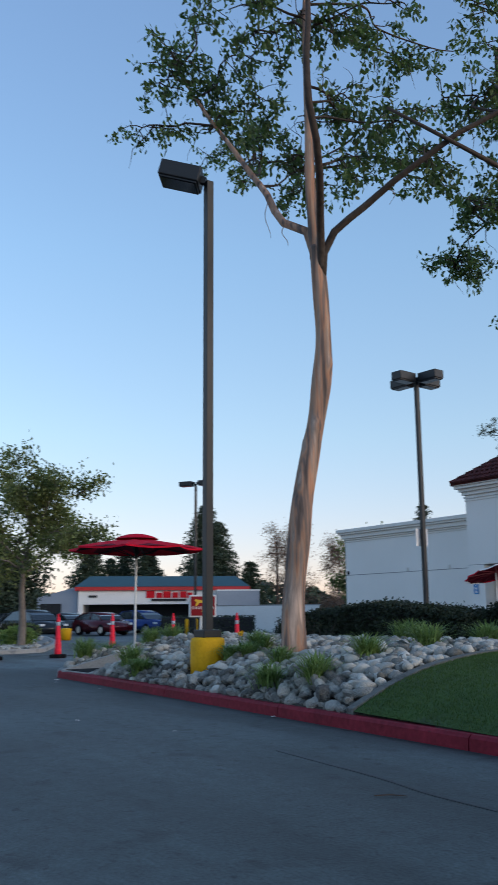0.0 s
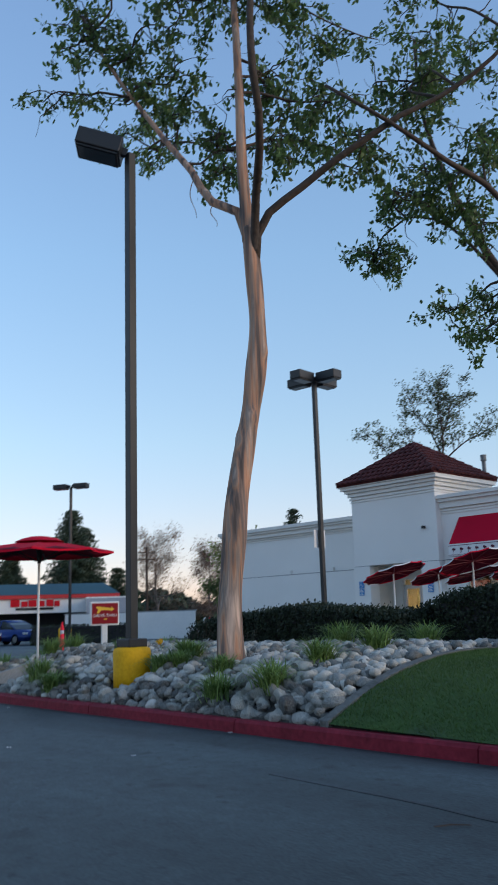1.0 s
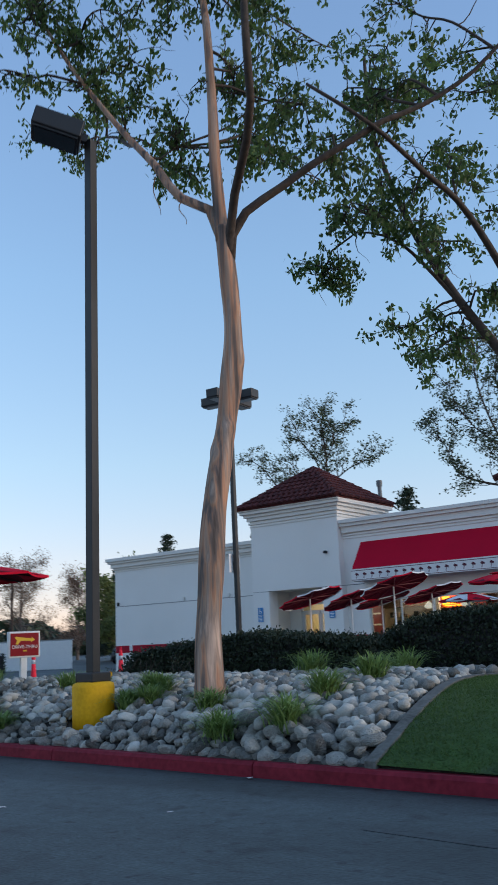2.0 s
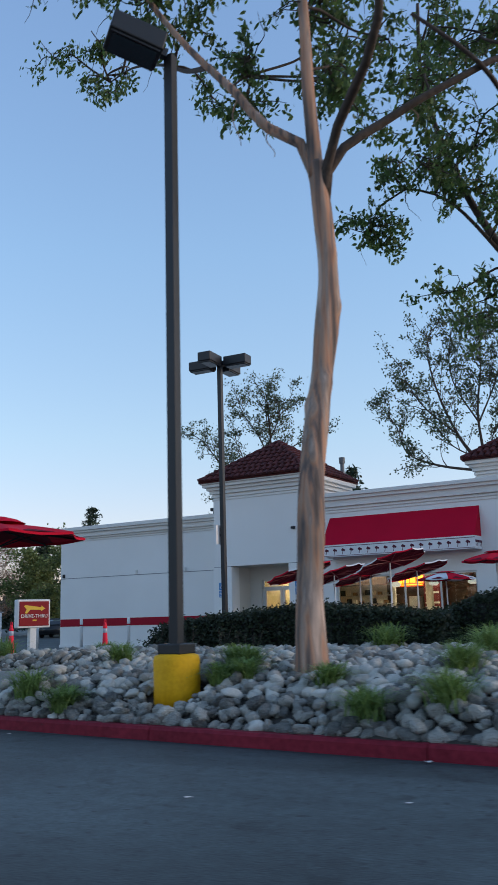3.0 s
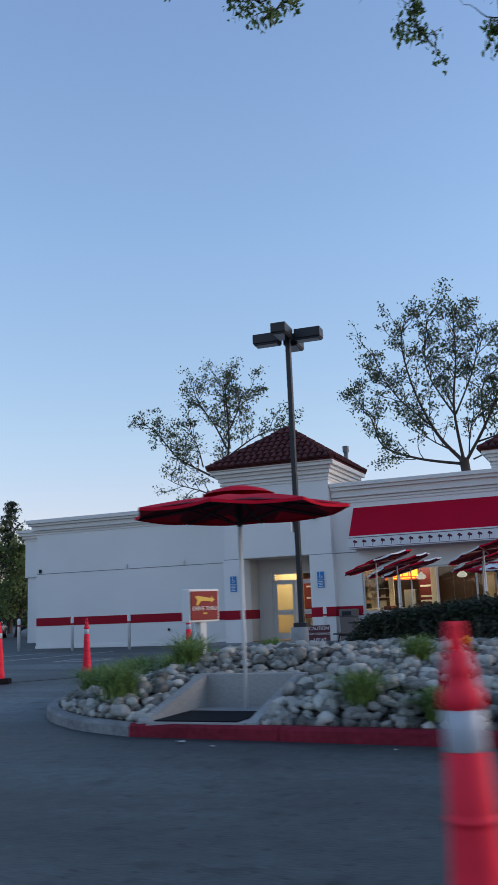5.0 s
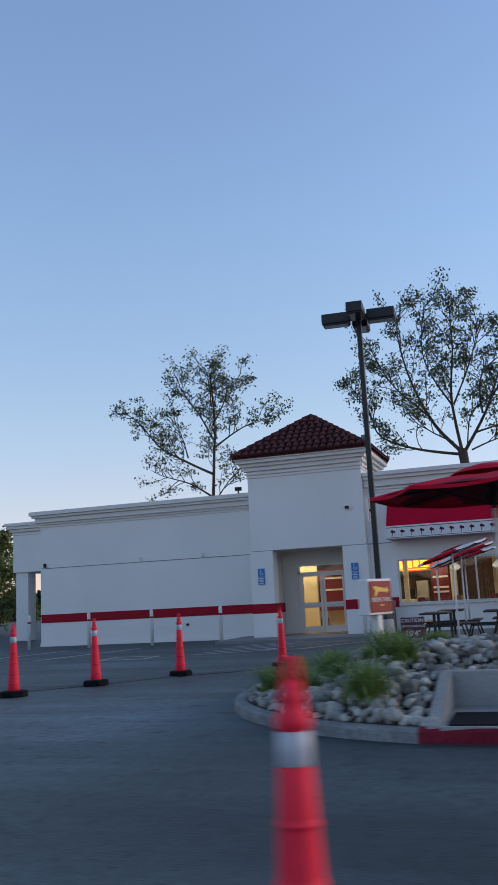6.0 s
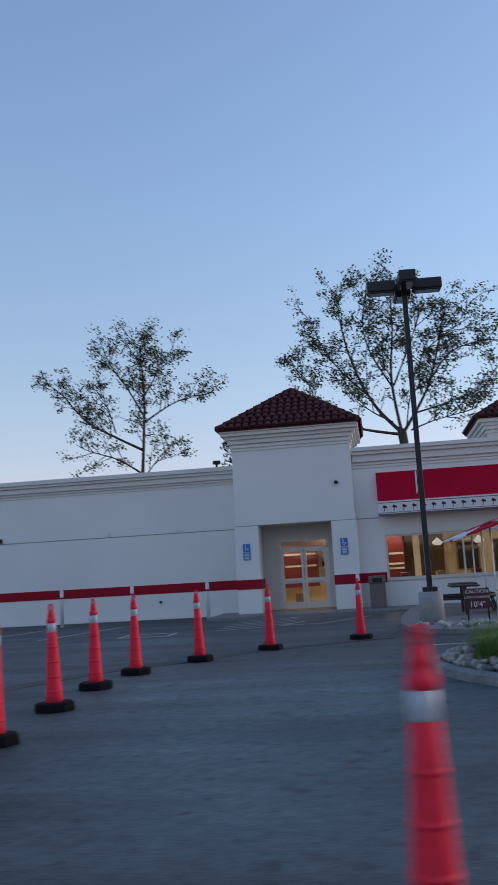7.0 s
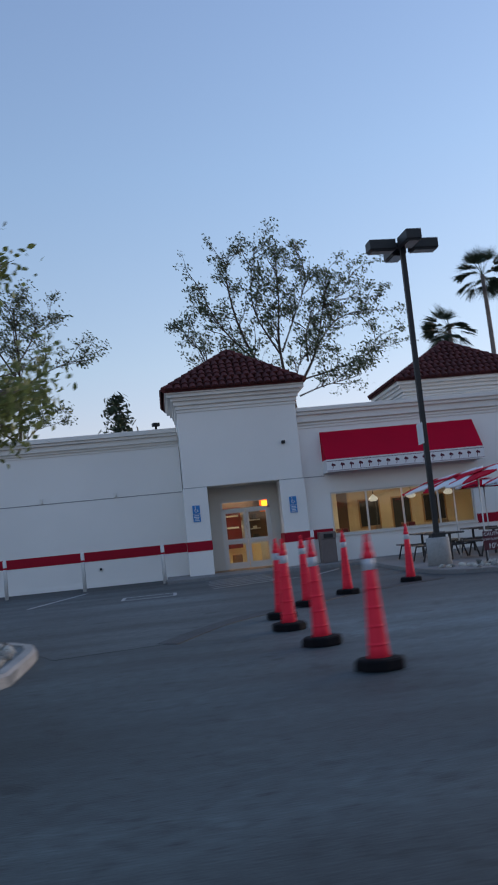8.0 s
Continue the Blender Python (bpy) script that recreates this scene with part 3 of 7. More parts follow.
setting("trim_edging", strip_on_bed(smooth_line(EDGING), 0.12, 0.07), EDGING_GREY, "narrow concrete strip between stones and lawn", "edging")
LAWN_EDGE = [(x + 0.06, y) for x, y in smooth_line(EDGING)] + [(8.0, kerb_y(8.0) + 0.11)]
bm = bmesh.new()
cells = {}
for i in range(81):
    for j in range(41):
        x, y = -6.7 + 14.7 * i / 80, 5.2 + 6.4 * j / 40
        if inside(x, y, LAWN_EDGE):
            cells[i, j] = bm.verts.new((x, y, bed_z(x, y) + 0.045))
        else:
            d, (ex, ey) = to_edge(x, y, LAWN_EDGE)
            if d < 0.25:
                cells[i, j] = bm.verts.new((ex, ey, bed_z(ex, ey) + 0.045))
for i in range(80):
    for j in range(40):
        q = [cells.get(k) for k in ((i, j), (i + 1, j), (i + 1, j + 1), (i, j + 1))]
        if all(q):
            bm.faces.new(q)
setting("ground_lawn", bm, LAWN, "short green lawn on the raised bank", "lawn", smooth=True)
rng = np.random.default_rng(5)
bv, bf = [], []
while len(bv) < 3 * 190000:
    x, y = rng.uniform(-6.6, -1.0) if rng.uniform() < 0.72 else rng.uniform(-1.0, 8.0), rng.uniform(5.2, 11.4)
    if not inside(x, y, LAWN_EDGE):
        continue
    z, a, h = bed_z(x, y) + 0.04, rng.uniform(0, 6.28), rng.uniform(0.014, 0.032)
    w, lx, ly = 0.0045, rng.normal(0, 0.013), rng.normal(0, 0.013)
    bv += [(x - w * math.cos(a), y - w * math.sin(a), z), (x + w * math.cos(a), y + w * math.sin(a), z), (x + lx, y + ly, z + h)]
bf = [(k, k + 1, k + 2) for k in range(0, len(bv), 3)]
tagged(new("grass", scatter_mesh("grass", bv, bf, BLADE)), "short green blades of the mown lawn", "grass", kind="stuff")

# concrete alcove with its pad
alc = thing("concrete_alcove", pose(-14.42, 7.3, 0), "low grey concrete alcove with sloping side walls set into the stones", "low wall")
boxpart("back_wall", (-0.7, 0.9, 0.0, 0.7, 1.05, 0.52), CONCRETE, alc, bevel=0.015)
for s in (-1, 1):
    bm = bmesh.new()
    xa, xb = s * 0.56, s * 0.7
    vs = [bm.verts.new(c) for c in ((xa, -0.6, 0.05), (xb, -0.6, 0.05), (xb, 0.9, 0.0), (xa, 0.9, 0.0), (xa, -0.6, 0.15), (xb, -0.6, 0.15), (xb, 0.9, 0.518), (xa, 0.9, 0.518))]
    for f in ((0, 1, 5, 4), (1, 2, 6, 5), (2, 3, 7, 6), (3, 0, 4, 7), (4, 5, 6, 7), (3, 2, 1, 0)):
        bm.faces.new([vs[k] for k in f])
    bmesh.ops.recalc_face_normals(bm, faces=bm.faces)
    bmesh.ops.bevel(bm, geom=list(bm.edges), offset=0.012, segments=2, affect="EDGES")
    part("side_wall", bm, CONCRETE, alc)
boxpart("pad", (-0.56, -0.62, 0.0, 0.56, 0.9, 0.15), CONCRETE, alc)
boxpart("mat", (-0.5, -0.56, 0.15, 0.46, 0.3, 0.162), RUBBER, alc, "dark rubber mat")

# second island with its kerb
ISLE = [(-26.0, 7.4), (-26.05, 9.6), (-26.4, 10.5), (-27.4, 11.2), (-34.0, 14.2), (-44.0, 17.4), (-46.5, 16.6), (-46.8, 13.2), (-44.0, 10.8), (-34.0, 7.6), (-28.0, 6.2), (-26.5, 6.4)]
setting("kerb_island", kerb_strip(bmesh.new(), smooth_line(ISLE + ISLE[:1]), 0.16, 0.14, 1), CONCRETE, "grey concrete kerb of the second planted island", "kerb")
isle = prism(bmesh.new(), ISLE, 0.0, 0.11)
setting("ground_island", isle, KERB_GREY, "pale gritty top of the second island", "soil")

# pavement in front of the building and the patio
setting("pavement_front", box(bmesh.new(), -24.4, 25.9, -0.05, -4.0, 36.0, 0.1, bevel=0.01), PAVING, "pale grey concrete walk along the building", "pavement")
PATIO_EDGE = [(-4.0, 25.9), (-17.9, 25.9), (-18.25, 22.0), (-18.35, 19.0), (-18.2, 17.5), (-17.8, 16.7), (-16.9, 16.05), (-15.0, 15.5), (-4.0, 15.4)]
setting("pavement_patio", prism(bmesh.new(), PATIO_EDGE, -0.05, 0.1), PAVING, "pale grey concrete patio floor", "pavement")


def painted_line(pts, width, label):
    bm = bmesh.new()
    (ax, ay), (bx, by) = pts
    n = math.dist(*pts)
    ox, oy = -(by - ay) / n * width / 2, (bx - ax) / n * width / 2
    prism(bm, [(ax - ox, ay - oy), (bx - ox, by - oy), (bx + ox, by + oy), (ax + ox, ay + oy)], -0.01, 0.008)
    return setting("road_line", bm, LINE, label, "road marking")


for k in range(4):
    painted_line([(-36.0 + 2.7 * k, 20.4), (-35.0 + 2.7 * k, 25.3)], 0.1, "worn white parking bay line on the asphalt")
for k in range(6):
    painted_line([(-23.2, 20.9 + 0.8 * k), (-21.3, 21.9 + 0.8 * k)], 0.1, "worn white hatching beside the accessible bay")
for a, b in (((-25.5, 19.8), (-24.2, 19.8)), ((-25.5, 20.9), (-24.2, 20.9)), ((-25.5, 19.8), (-25.5, 20.9)), ((-24.2, 19.8), (-24.2, 20.9)), ((-21.5, 22.0), (-20.4, 22.0)), ((-21.5, 22.0), (-21.0, 23.4)),
             ((-20.4, 22.0), (-19.1, 24.6))):
    painted_line([a, b], 0.09, "white outline of the accessible bay mark")
painted_line([(-17.9, 14.05), (-12.0, 14.75)], 0.1, "white painted lane line")

# ---- restaurant ----
rest = thing("restaurant_building", pose(0, 0, 0), "white stucco fast food restaurant with red awning and tiled corner towers", "building")


def ring_cornice(name, x0, y0, x1, y1, steps, mat):
    """Stepped moulding round a block: (z0, z1, projection)."""
    for z0, z1, p in steps:
        boxpart(name, (x0 - p, y0 - p, z0, x1 + p, y1 + p, z1), mat, rest, "white plaster moulding", 0.012)


# left wing
boxpart("wall", (-33.05, 29.2, 0.0, -23.6, 29.45, 5.25), STUCCO, rest)
boxpart("wall", (-33.05, 29.45, 0.0, -32.8, 44.0, 5.25), STUCCO, rest)
boxpart("wall", (-33.05, 44.0, 0.0, -5.0, 44.25, 5.25), STUCCO, rest)
boxpart("roof_deck", (-32.8, 29.45, 4.6, -5.0, 44.0, 4.75), CONCRETE, rest)
for z0, z1, p in ((4.74, 4.8, 0.03), (4.84, 4.93, 0.07), (4.93, 5.12, 0.16), (5.12, 5.22, 0.26), (5.22, 5.38, 0.34)):
    boxpart("cornice", (-33.05 - p, 29.2 - p, z0, -23.63, 29.2, z1), TRIM, rest, "white plaster moulding", 0.01)
    boxpart("cornice", (-33.05 - p, 29.2, z0, -33.05, 44.3, z1), TRIM, rest, "white plaster moulding", 0.01)
boxpart("joint", (-33.03, 29.192, 3.07, -23.62, 29.205, 3.095), JOINT, rest, "dark horizontal control joint")
boxpart("red_band", (-33.03, 29.188, 0.92, -23.62, 29.205, 1.25), BAND_RED, rest, "dark red painted band")
boxpart("plinth", (-33.07, 29.17, 0.0, -23.62, 29.21, 0.12), STUCCO, rest)
for x in (-32.83, -28.6, -26.0):
    boxpart("wall_bracket", (x - 0.05, 29.12, 3.12, x + 0.05, 29.2, 3.28), TRIM if x > -32 else DARK, rest, bevel=0.01)
boxpart("hose_tap", (-26.75, 29.12, 0.58, -26.67, 29.2, 0.66), DARK, rest, bevel=0.01)

# canopy over the collection window lane
boxpart("canopy", (-38.8, 36.0, 3.34, -33.07, 43.0, 5.6), STUCCO, rest, bevel=0.02)
for z0, z1, p in ((5.2, 5.28, 0.04), (5.35, 5.5, 0.12), (5.5, 5.65, 0.24), (5.65, 5.8, 0.32)):
    boxpart("canopy_cornice", (-38.8 - p, 36.0 - p, z0, -33.1, 43.0, z1), TRIM, rest, bevel=0.01)
for y in (36.1, 42.0):
    boxpart("canopy_pier", (-38.7, y, 0.0, -38.0, y + 0.7, 3.34), STUCCO, rest, bevel=0.02)
boxpart("wall_stub", (-33.5, 30.6, 0.0, -33.07, 31.0, 1.9), STUCCO, rest, bevel=0.02)

# tower over the entrance
boxpart("tower_pier", (-23.62, 27.72, 0.0, -22.78, 28.3, 3.08), STUCCO, rest, bevel=0.015)
boxpart("joint", (-23.59, 27.75, 3.07, -22.81, 28.3, 3.1), JOINT, rest, "dark horizontal control joint")
boxpart("tower_pier", (-20.26, 27.72, 0.0, -19.38, 28.3, 3.08), STUCCO, rest, bevel=0.015)
boxpart("joint", (-20.23, 27.75, 3.07, -19.41, 28.3, 3.1), JOINT, rest, "dark horizontal control joint")
boxpart("tower_wall", (-23.58, 27.75, 3.1, -19.42, 28.0, 6.42), STUCCO, rest, bevel=0.01)
boxpart("tower_wall", (-23.58, 28.0, 3.1, -23.33, 31.4, 6.42), STUCCO, rest)
boxpart("tower_wall", (-19.67, 28.0, 3.1, -19.42, 31.4, 6.42), STUCCO, rest)
boxpart("tower_wall", (-23.33, 31.15, 3.1, -19.67, 31.4, 6.42), STUCCO, rest)
boxpart("side_wall", (-23.55, 28.3, 0.0, -22.84, 29.2, 3.1), STUCCO_ENTRY, rest)
boxpart("side_wall", (-20.2, 28.3, 0.0, -19.45, 29.2, 3.1), STUCCO_ENTRY, rest)
boxpart("entry_soffit", (-22.84, 28.0, 3.1, -20.2, 29.4, 3.25), STUCCO_ENTRY, rest)
ring_cornice("tower_cornice", -23.58, 27.75, -19.42, 31.4, ((5.72, 5.78, 0.03), (5.83, 5.92, 0.06), (5.97, 6.12, 0.11), (6.12, 6.24, 0.2), (6.24, 6.4, 0.32)), TRIM)
for x0, x1 in ((-23.63, -22.77), (-20.27, -19.37)):
    boxpart("red_band", (x0, 27.708, 0.92, x1, 28.28, 1.25), BAND_RED, rest, "dark red painted band")
boxpart("security_camera", (-20.05, 27.6, 4.35, -19.93, 27.75, 4.45), DARK, rest, bevel=0.02)

# hip roofs
TILE_MESH = bmesh.new()
arc = 6
rows = []
for v, r, lift in ((0.0, 0.125, 0.035), (0.42, 0.1, 0.0)):
    rows.append([TILE_MESH.verts.new((r * math.cos(math.pi * k / arc), v, lift + 0.85 * r * math.sin(math.pi * k / arc))) for k in range(arc + 1)])
for k in range(arc):
    TILE_MESH.faces.new((rows[0][k], rows[0][k + 1], rows[1][k + 1], rows[1][k]))
TILE_MESH.faces.new(rows[0][::-1])
TILE_ME = finish(TILE_MESH, "tile", TILE, smooth=False)
tile_jobs = []


def hip_roof(x0, y0, x1, y1, z, apex, faces):
    bm = bmesh.new()
    c = [bm.verts.new(p) for p in ((x0, y0, z), (x1, y0, z), (x1, y1, z), (x0, y1, z))]
    lo = [bm.verts.new((v.co.x, v.co.y, z - 0.06)) for v in c]
    t = bm.verts.new(apex)
    for k in range(4):
        bm.faces.new((c[k], c[(k + 1) % 4], t))
        bm.faces.new((lo[k], lo[(k + 1) % 4], c[(k + 1) % 4], c[k]))
    bm.faces.new(lo[::-1])
    roof = part("roof", bm, TILE, rest, "hipped roof of dark red barrel tiles")
    corners = [(x0, y0), (x1, y0), (x1, y1), (x0, y1)]
    for f in faces:
        a, b = Vector((*corners[f], z)), Vector((*corners[(f + 1) % 4], z))
        u = (b - a).normalized()
        mid = (a + b) / 2
        v = Vector(apex) - mid
        v -= u * v.dot(u)
        length, half = v.length, (b - a).length / 2
        v.normalize()
        n = u.cross(v)
        j = 0
        while j * 0.33 < length - 0.25:
            h = half * (1 - j * 0.33 / length) - 0.06
            cols = max(1, int(2 * h / 0.26))
            for k in range(cols):
                off = (k - (cols - 1) / 2) * 0.26
                o = mid + u * off + v * (j * 0.33 - 0.06) + n * 0.01
                m = Matrix(((u.x, v.x, n.x, o.x), (u.y, v.y, n.y, o.y), (u.z, v.z, n.z, o.z), (0, 0, 0, 1)))
                tile_jobs.append((roof, m))
            j += 1
    # ridge caps along the hips
    for k in range(4):
        a, b = Vector((*corners[k], z)), Vector(apex)
        n = 10
        for i in range(n):
            p, q = a.lerp(b, i / n), a.lerp(b, (i + 1.12) / n)
            part("ridge_cap", tube(bmesh.new(), [p + Vector((0, 0, 0.05)), q + Vector((0, 0, 0.03))], [0.105, 0.085], 8), TILE, roof)
    return roof


hip_roof(-24.0, 27.32, -19.08, 31.84, 6.46, (-21.5, 29.55, 8.12), (0, 1, 3))
boxpart("eave_board", (-23.96, 27.36, 6.36, -19.12, 31.8, 6.45), TRIM, rest)

# right wing with the long window
boxpart("wall", (-19.42, 28.07, 0.0, -18.47, 28.32, 5.4), STUCCO, rest)
boxpart("wall", (-13.27, 28.07, 0.0, -5.0, 28.32, 5.4), STUCCO, rest)
boxpart("wall", (-18.47, 28.07, 0.0, -13.27, 28.32, 1.0), STUCCO, rest)
boxpart("wall", (-18.47, 28.07, 2.5, -13.27, 28.32, 5.4), STUCCO, rest)
for z0, z1, p in ((4.84, 4.9, 0.03), (4.95, 5.02, 0.06), (5.06, 5.3, 0.12), (5.3, 5.42, 0.22), (5.42, 5.56, 0.3)):
    boxpart("cornice", (-19.4, 28.07 - p, z0, -5.0, 28.07 + 0.2, z1), TRIM, rest, "white plaster moulding", 0.01)
boxpart("joint", (-19.4, 28.062, 3.09, -18.6, 28.075, 3.115), JOINT, rest)
boxpart("red_band", (-19.4, 28.058, 0.92, -18.49, 28.075, 1.25), BAND_RED, rest, "dark red painted band")
boxpart("red_band", (-13.25, 28.058, 0.92, -5.0, 28.075, 1.25), BAND_RED, rest, "dark red painted band")

# second tower behind the parapet
boxpart("tower_wall", (-14.2, 32.1, 4.75, -9.05, 36.0, 6.9), STUCCO, rest)
ring_cornice("tower_cornice", -14.2, 32.1, -9.05, 36.0, ((6.2, 6.26, 0.03), (6.31, 6.4, 0.06), (6.45, 6.6, 0.11), (6.6, 6.72, 0.2), (6.72, 6.88, 0.32)), TRIM)
hip_roof(-14.6, 31.7, -8.65, 36.4, 6.92, (-11.63, 34.05, 8.75), (0, 3))
pipe = bmesh.new()
tube(pipe, [(-20.05, 32.5, 4.7), (-20.05, 32.5, 7.5)], [0.09, 0.09], 12)
tube(pipe, [(-20.05, 32.5, 7.5), (-20.05, 32.5, 7.75)], [0.13, 0.13], 12)
part("vent_pipe", pipe, GALVANISED, rest, "galvanised vent pipe with cap")

# awning
aw = bmesh.new()
x0, x1 = -18.62, -13.02
prof = ((28.06, 4.66), (27.25, 3.6), (27.25, 3.58), (28.06, 3.58))
ends = [[aw.verts.new((x, y, z)) for y, z in prof] for x in (x0, x1)]
for k in range(4):
    aw.faces.new((ends[0][k], ends[0][(k + 1) % 4], ends[1][(k + 1) % 4], ends[1][k]))
aw.faces.new(ends[0][::-1])
aw.faces.new(ends[1])
bmesh.ops.recalc_face_normals(aw, faces=aw.faces)
awning = part("awning", aw, AWNING_RED, rest, "taut bright red canvas awning")
va = bmesh.new()
box(va, x0 - 0.01, 27.23, 3.17, x1 + 0.01, 27.26, 3.6)
box(va, x0 - 0.012, 27.26, 3.17, x0 + 0.015, 28.05, 3.6)
box(va, x1 - 0.015, 27.26, 3.17, x1 + 0.012, 28.05, 3.6)
val = part("valance", va, VALANCE, awning, "white valance with a row of printed motifs")
boxpart("seam", (x0 - 0.014, 27.222, 3.53, x1 + 0.014, 27.232, 3.55), MOTIF, val)
boxpart("seam", (x0 - 0.014, 27.222, 3.2, x1 + 0.014, 27.232, 3.215), MOTIF, val)
for k in range(17):
    bm = bmesh.new()
    x = x0 + 0.22 + k * (x1 - x0 - 0.44) / 16
    for outline in (((-0.05, 3.25), (-0.028, 3.25), (0.012, 3.4), (-0.008, 3.4)), ((-0.085, 3.4), (-0.03, 3.47), (0.085, 3.41), (0.06, 3.35), (0.01, 3.37), (-0.02, 3.35))):
        bm.faces.new([bm.verts.new((x + a, 27.224, z)) for a, z in outline])
    part("motif", bm, MOTIF, val)
for k in range(5):
    bm = bmesh.new()
    y = 27.35 + k * 0.15
    box(bm, x1 + 0.013, y - 0.012, 3.26, x1 + 0.02, y + 0.012, 3.4)
    box(bm, x1 + 0.013, y - 0.06, 3.38, x1 + 0.02, y + 0.06, 3.46)
    part("motif", bm, MOTIF, val)

# long window
win = part("window", box(bmesh.new(), -18.47, 28.14, 1.0, -13.27, 28.2, 1.06), ALUMINIUM, rest, "long window with aluminium frame and lit room behind")
bm = bmesh.new()
box(bm, -18.47, 28.14, 2.44, -13.27, 28.2, 2.5)
for x in (-18.47, -17.2, -15.9, -14.6, -13.33):
    box(bm, x, 28.14, 1.06, x + 0.06, 28.2, 2.44)
part("frame", bm, ALUMINIUM, win)
boxpart("sill", (-18.5, 28.0, 0.96, -13.24, 28.14, 1.0), TRIM, win)
for x in (-18.41, -17.14, -15.84, -14.54):
    pane = boxpart("pane", (x, 28.165, 1.06, x + 1.21, 28.171, 2.44), GLASS, win)
    pane.visible_shadow = False

# entrance doors
door = part("entrance_door", box(bmesh.new(), -22.3, 29.24, 2.24, -20.5, 29.32, 2.3), ALUMINIUM, rest, "glazed aluminium double entrance door")
bm = bmesh.new()
for b in ((-22.3, 29.24, 2.52, -20.5, 29.32, 2.58), (-22.3, 29.24, 0.1, -22.22, 29.32, 2.52), (-20.58, 29.24, 0.1, -20.5, 29.32, 2.52)):
    box(bm, *b)
part("frame", bm, ALUMINIUM, door)
for x0, x1 in ((-22.22, -21.41), (-21.39, -20.58)):
    bm = bmesh.new()
    for b in ((x0, 29.25, 0.14, x0 + 0.09, 29.3, 2.24), (x1 - 0.09, 29.25, 0.14, x1, 29.3, 2.24), (x0 + 0.09, 29.25, 2.14, x1 - 0.09, 29.3, 2.24),
              (x0 + 0.09, 29.25, 0.14, x1 - 0.09, 29.3, 0.36), (x0 + 0.09, 29.25, 1.02, x1 - 0.09, 29.3, 1.2)):
        box(bm, *b)
    leaf = part("door_leaf", bm, ALUMINIUM, door)
    pane = boxpart("pane", (x0 + 0.09, 29.272, 1.2, x1 - 0.09, 29.278, 2.14), GLASS, leaf)
    pane.visible_shadow = False
    pane = boxpart("pane", (x0 + 0.09, 29.272, 0.36, x1 - 0.09, 29.278, 1.02), GLASS, leaf)
    pane.visible_shadow = False
    boxpart("push_bar", (x0 + 0.12, 29.2, 1.08, x1 - 0.12, 29.25, 1.13), STEEL, leaf)
pane = boxpart("transom_pane", (-22.22, 29.275, 2.3, -20.58, 29.281, 2.52), GLASS, door)
pane.visible_shadow = False
boxpart("door_wall", (-22.84, 29.2, 0.0, -22.3, 29.4, 3.1), STUCCO_ENTRY, rest)
boxpart("door_wall", (-20.5, 29.2, 0.0, -20.2, 29.4, 3.1), STUCCO_ENTRY, rest)
boxpart("door_wall", (-22.3, 29.2, 2.58, -20.5, 29.4, 3.1), STUCCO_ENTRY, rest)
boxpart("red_band", (-22.838, 28.305, 0.92, -22.83, 29.19, 1.25), BAND_RED, rest)
boxpart("red_band", (-20.21, 28.305, 0.92, -20.202, 29.19, 1.25), BAND_RED, rest)
boxpart("threshold", (-22.6, 28.9, 0.1, -20.3, 29.24, 0.13), INT_WOOD, rest)

# dining room
boxpart("room_floor", (-26.0, 29.46, 0.05, -5.2, 38.4, 0.12), INT_WOOD, rest)
boxpart("room_floor", (-19.4, 28.33, 0.05, -5.2, 29.46, 0.12), INT_WOOD, rest)
boxpart("room_floor", (-22.83, 28.4, 0.05, -20.21, 29.46, 0.12), INT_WOOD, rest)
boxpart("room_ceiling", (-26.0, 29.42, 3.26, -5.2, 38.4, 3.36), WARM_WALL, rest)
boxpart("room_ceiling", (-19.4, 28.33, 3.26, -5.2, 29.42, 3.36), WARM_WALL, rest)
boxpart("room_wall", (-26.0, 38.2, 0.1, -5.2, 38.4, 3.3), WARM_WALL, rest)
boxpart("room_wall", (-26.2, 29.45, 0.1, -26.0, 38.4, 3.3), WARM_WALL, rest)
boxpart("room_wall", (-8.0, 28.33, 0.1, -7.8, 38.2, 3.3), WARM_WALL, rest)
boxpart("brown_panel", (-17.5, 38.1, 0.1, -15.8, 38.19, 3.2), WOOD_BROWN, rest, "brown wooden wall panelling")
boxpart("red_panel", (-18.35, 36.9, 0.9, -17.6, 37.0, 3.1), INT_RED, rest, "red wall panel with a pale printed band")
for z in (1.3, 1.5, 1.95):
    boxpart("print_band", (-18.3, 36.885, z, -17.65, 36.899, z + 0.08), INT_WHITE, rest)
boxpart("room_column", (-17.3, 34.2, 0.1, -17.05, 34.45, 3.26), INT_WHITE, rest, bevel=0.015)
boxpart("room_column", (-19.35, 35.4, 0.1, -19.15, 35.6, 3.26), INT_WHITE, rest, bevel=0.015)
boxpart("kitchen_tile", (-23.4, 38.1, 0.9, -20.6, 38.19, 2.45), INT_WHITE, rest, "white tiled kitchen wall")
boxpart("brown_panel", (-20.6, 38.1, 0.9, -17.5, 38.19, 3.2), WOOD_BROWN, rest)
boxpart("kitchen_soffit", (-25.0, 37.3, 2.45, -20.3, 38.1, 3.25), WOOD_BROWN, rest, "dark brown soffit over the kitchen")
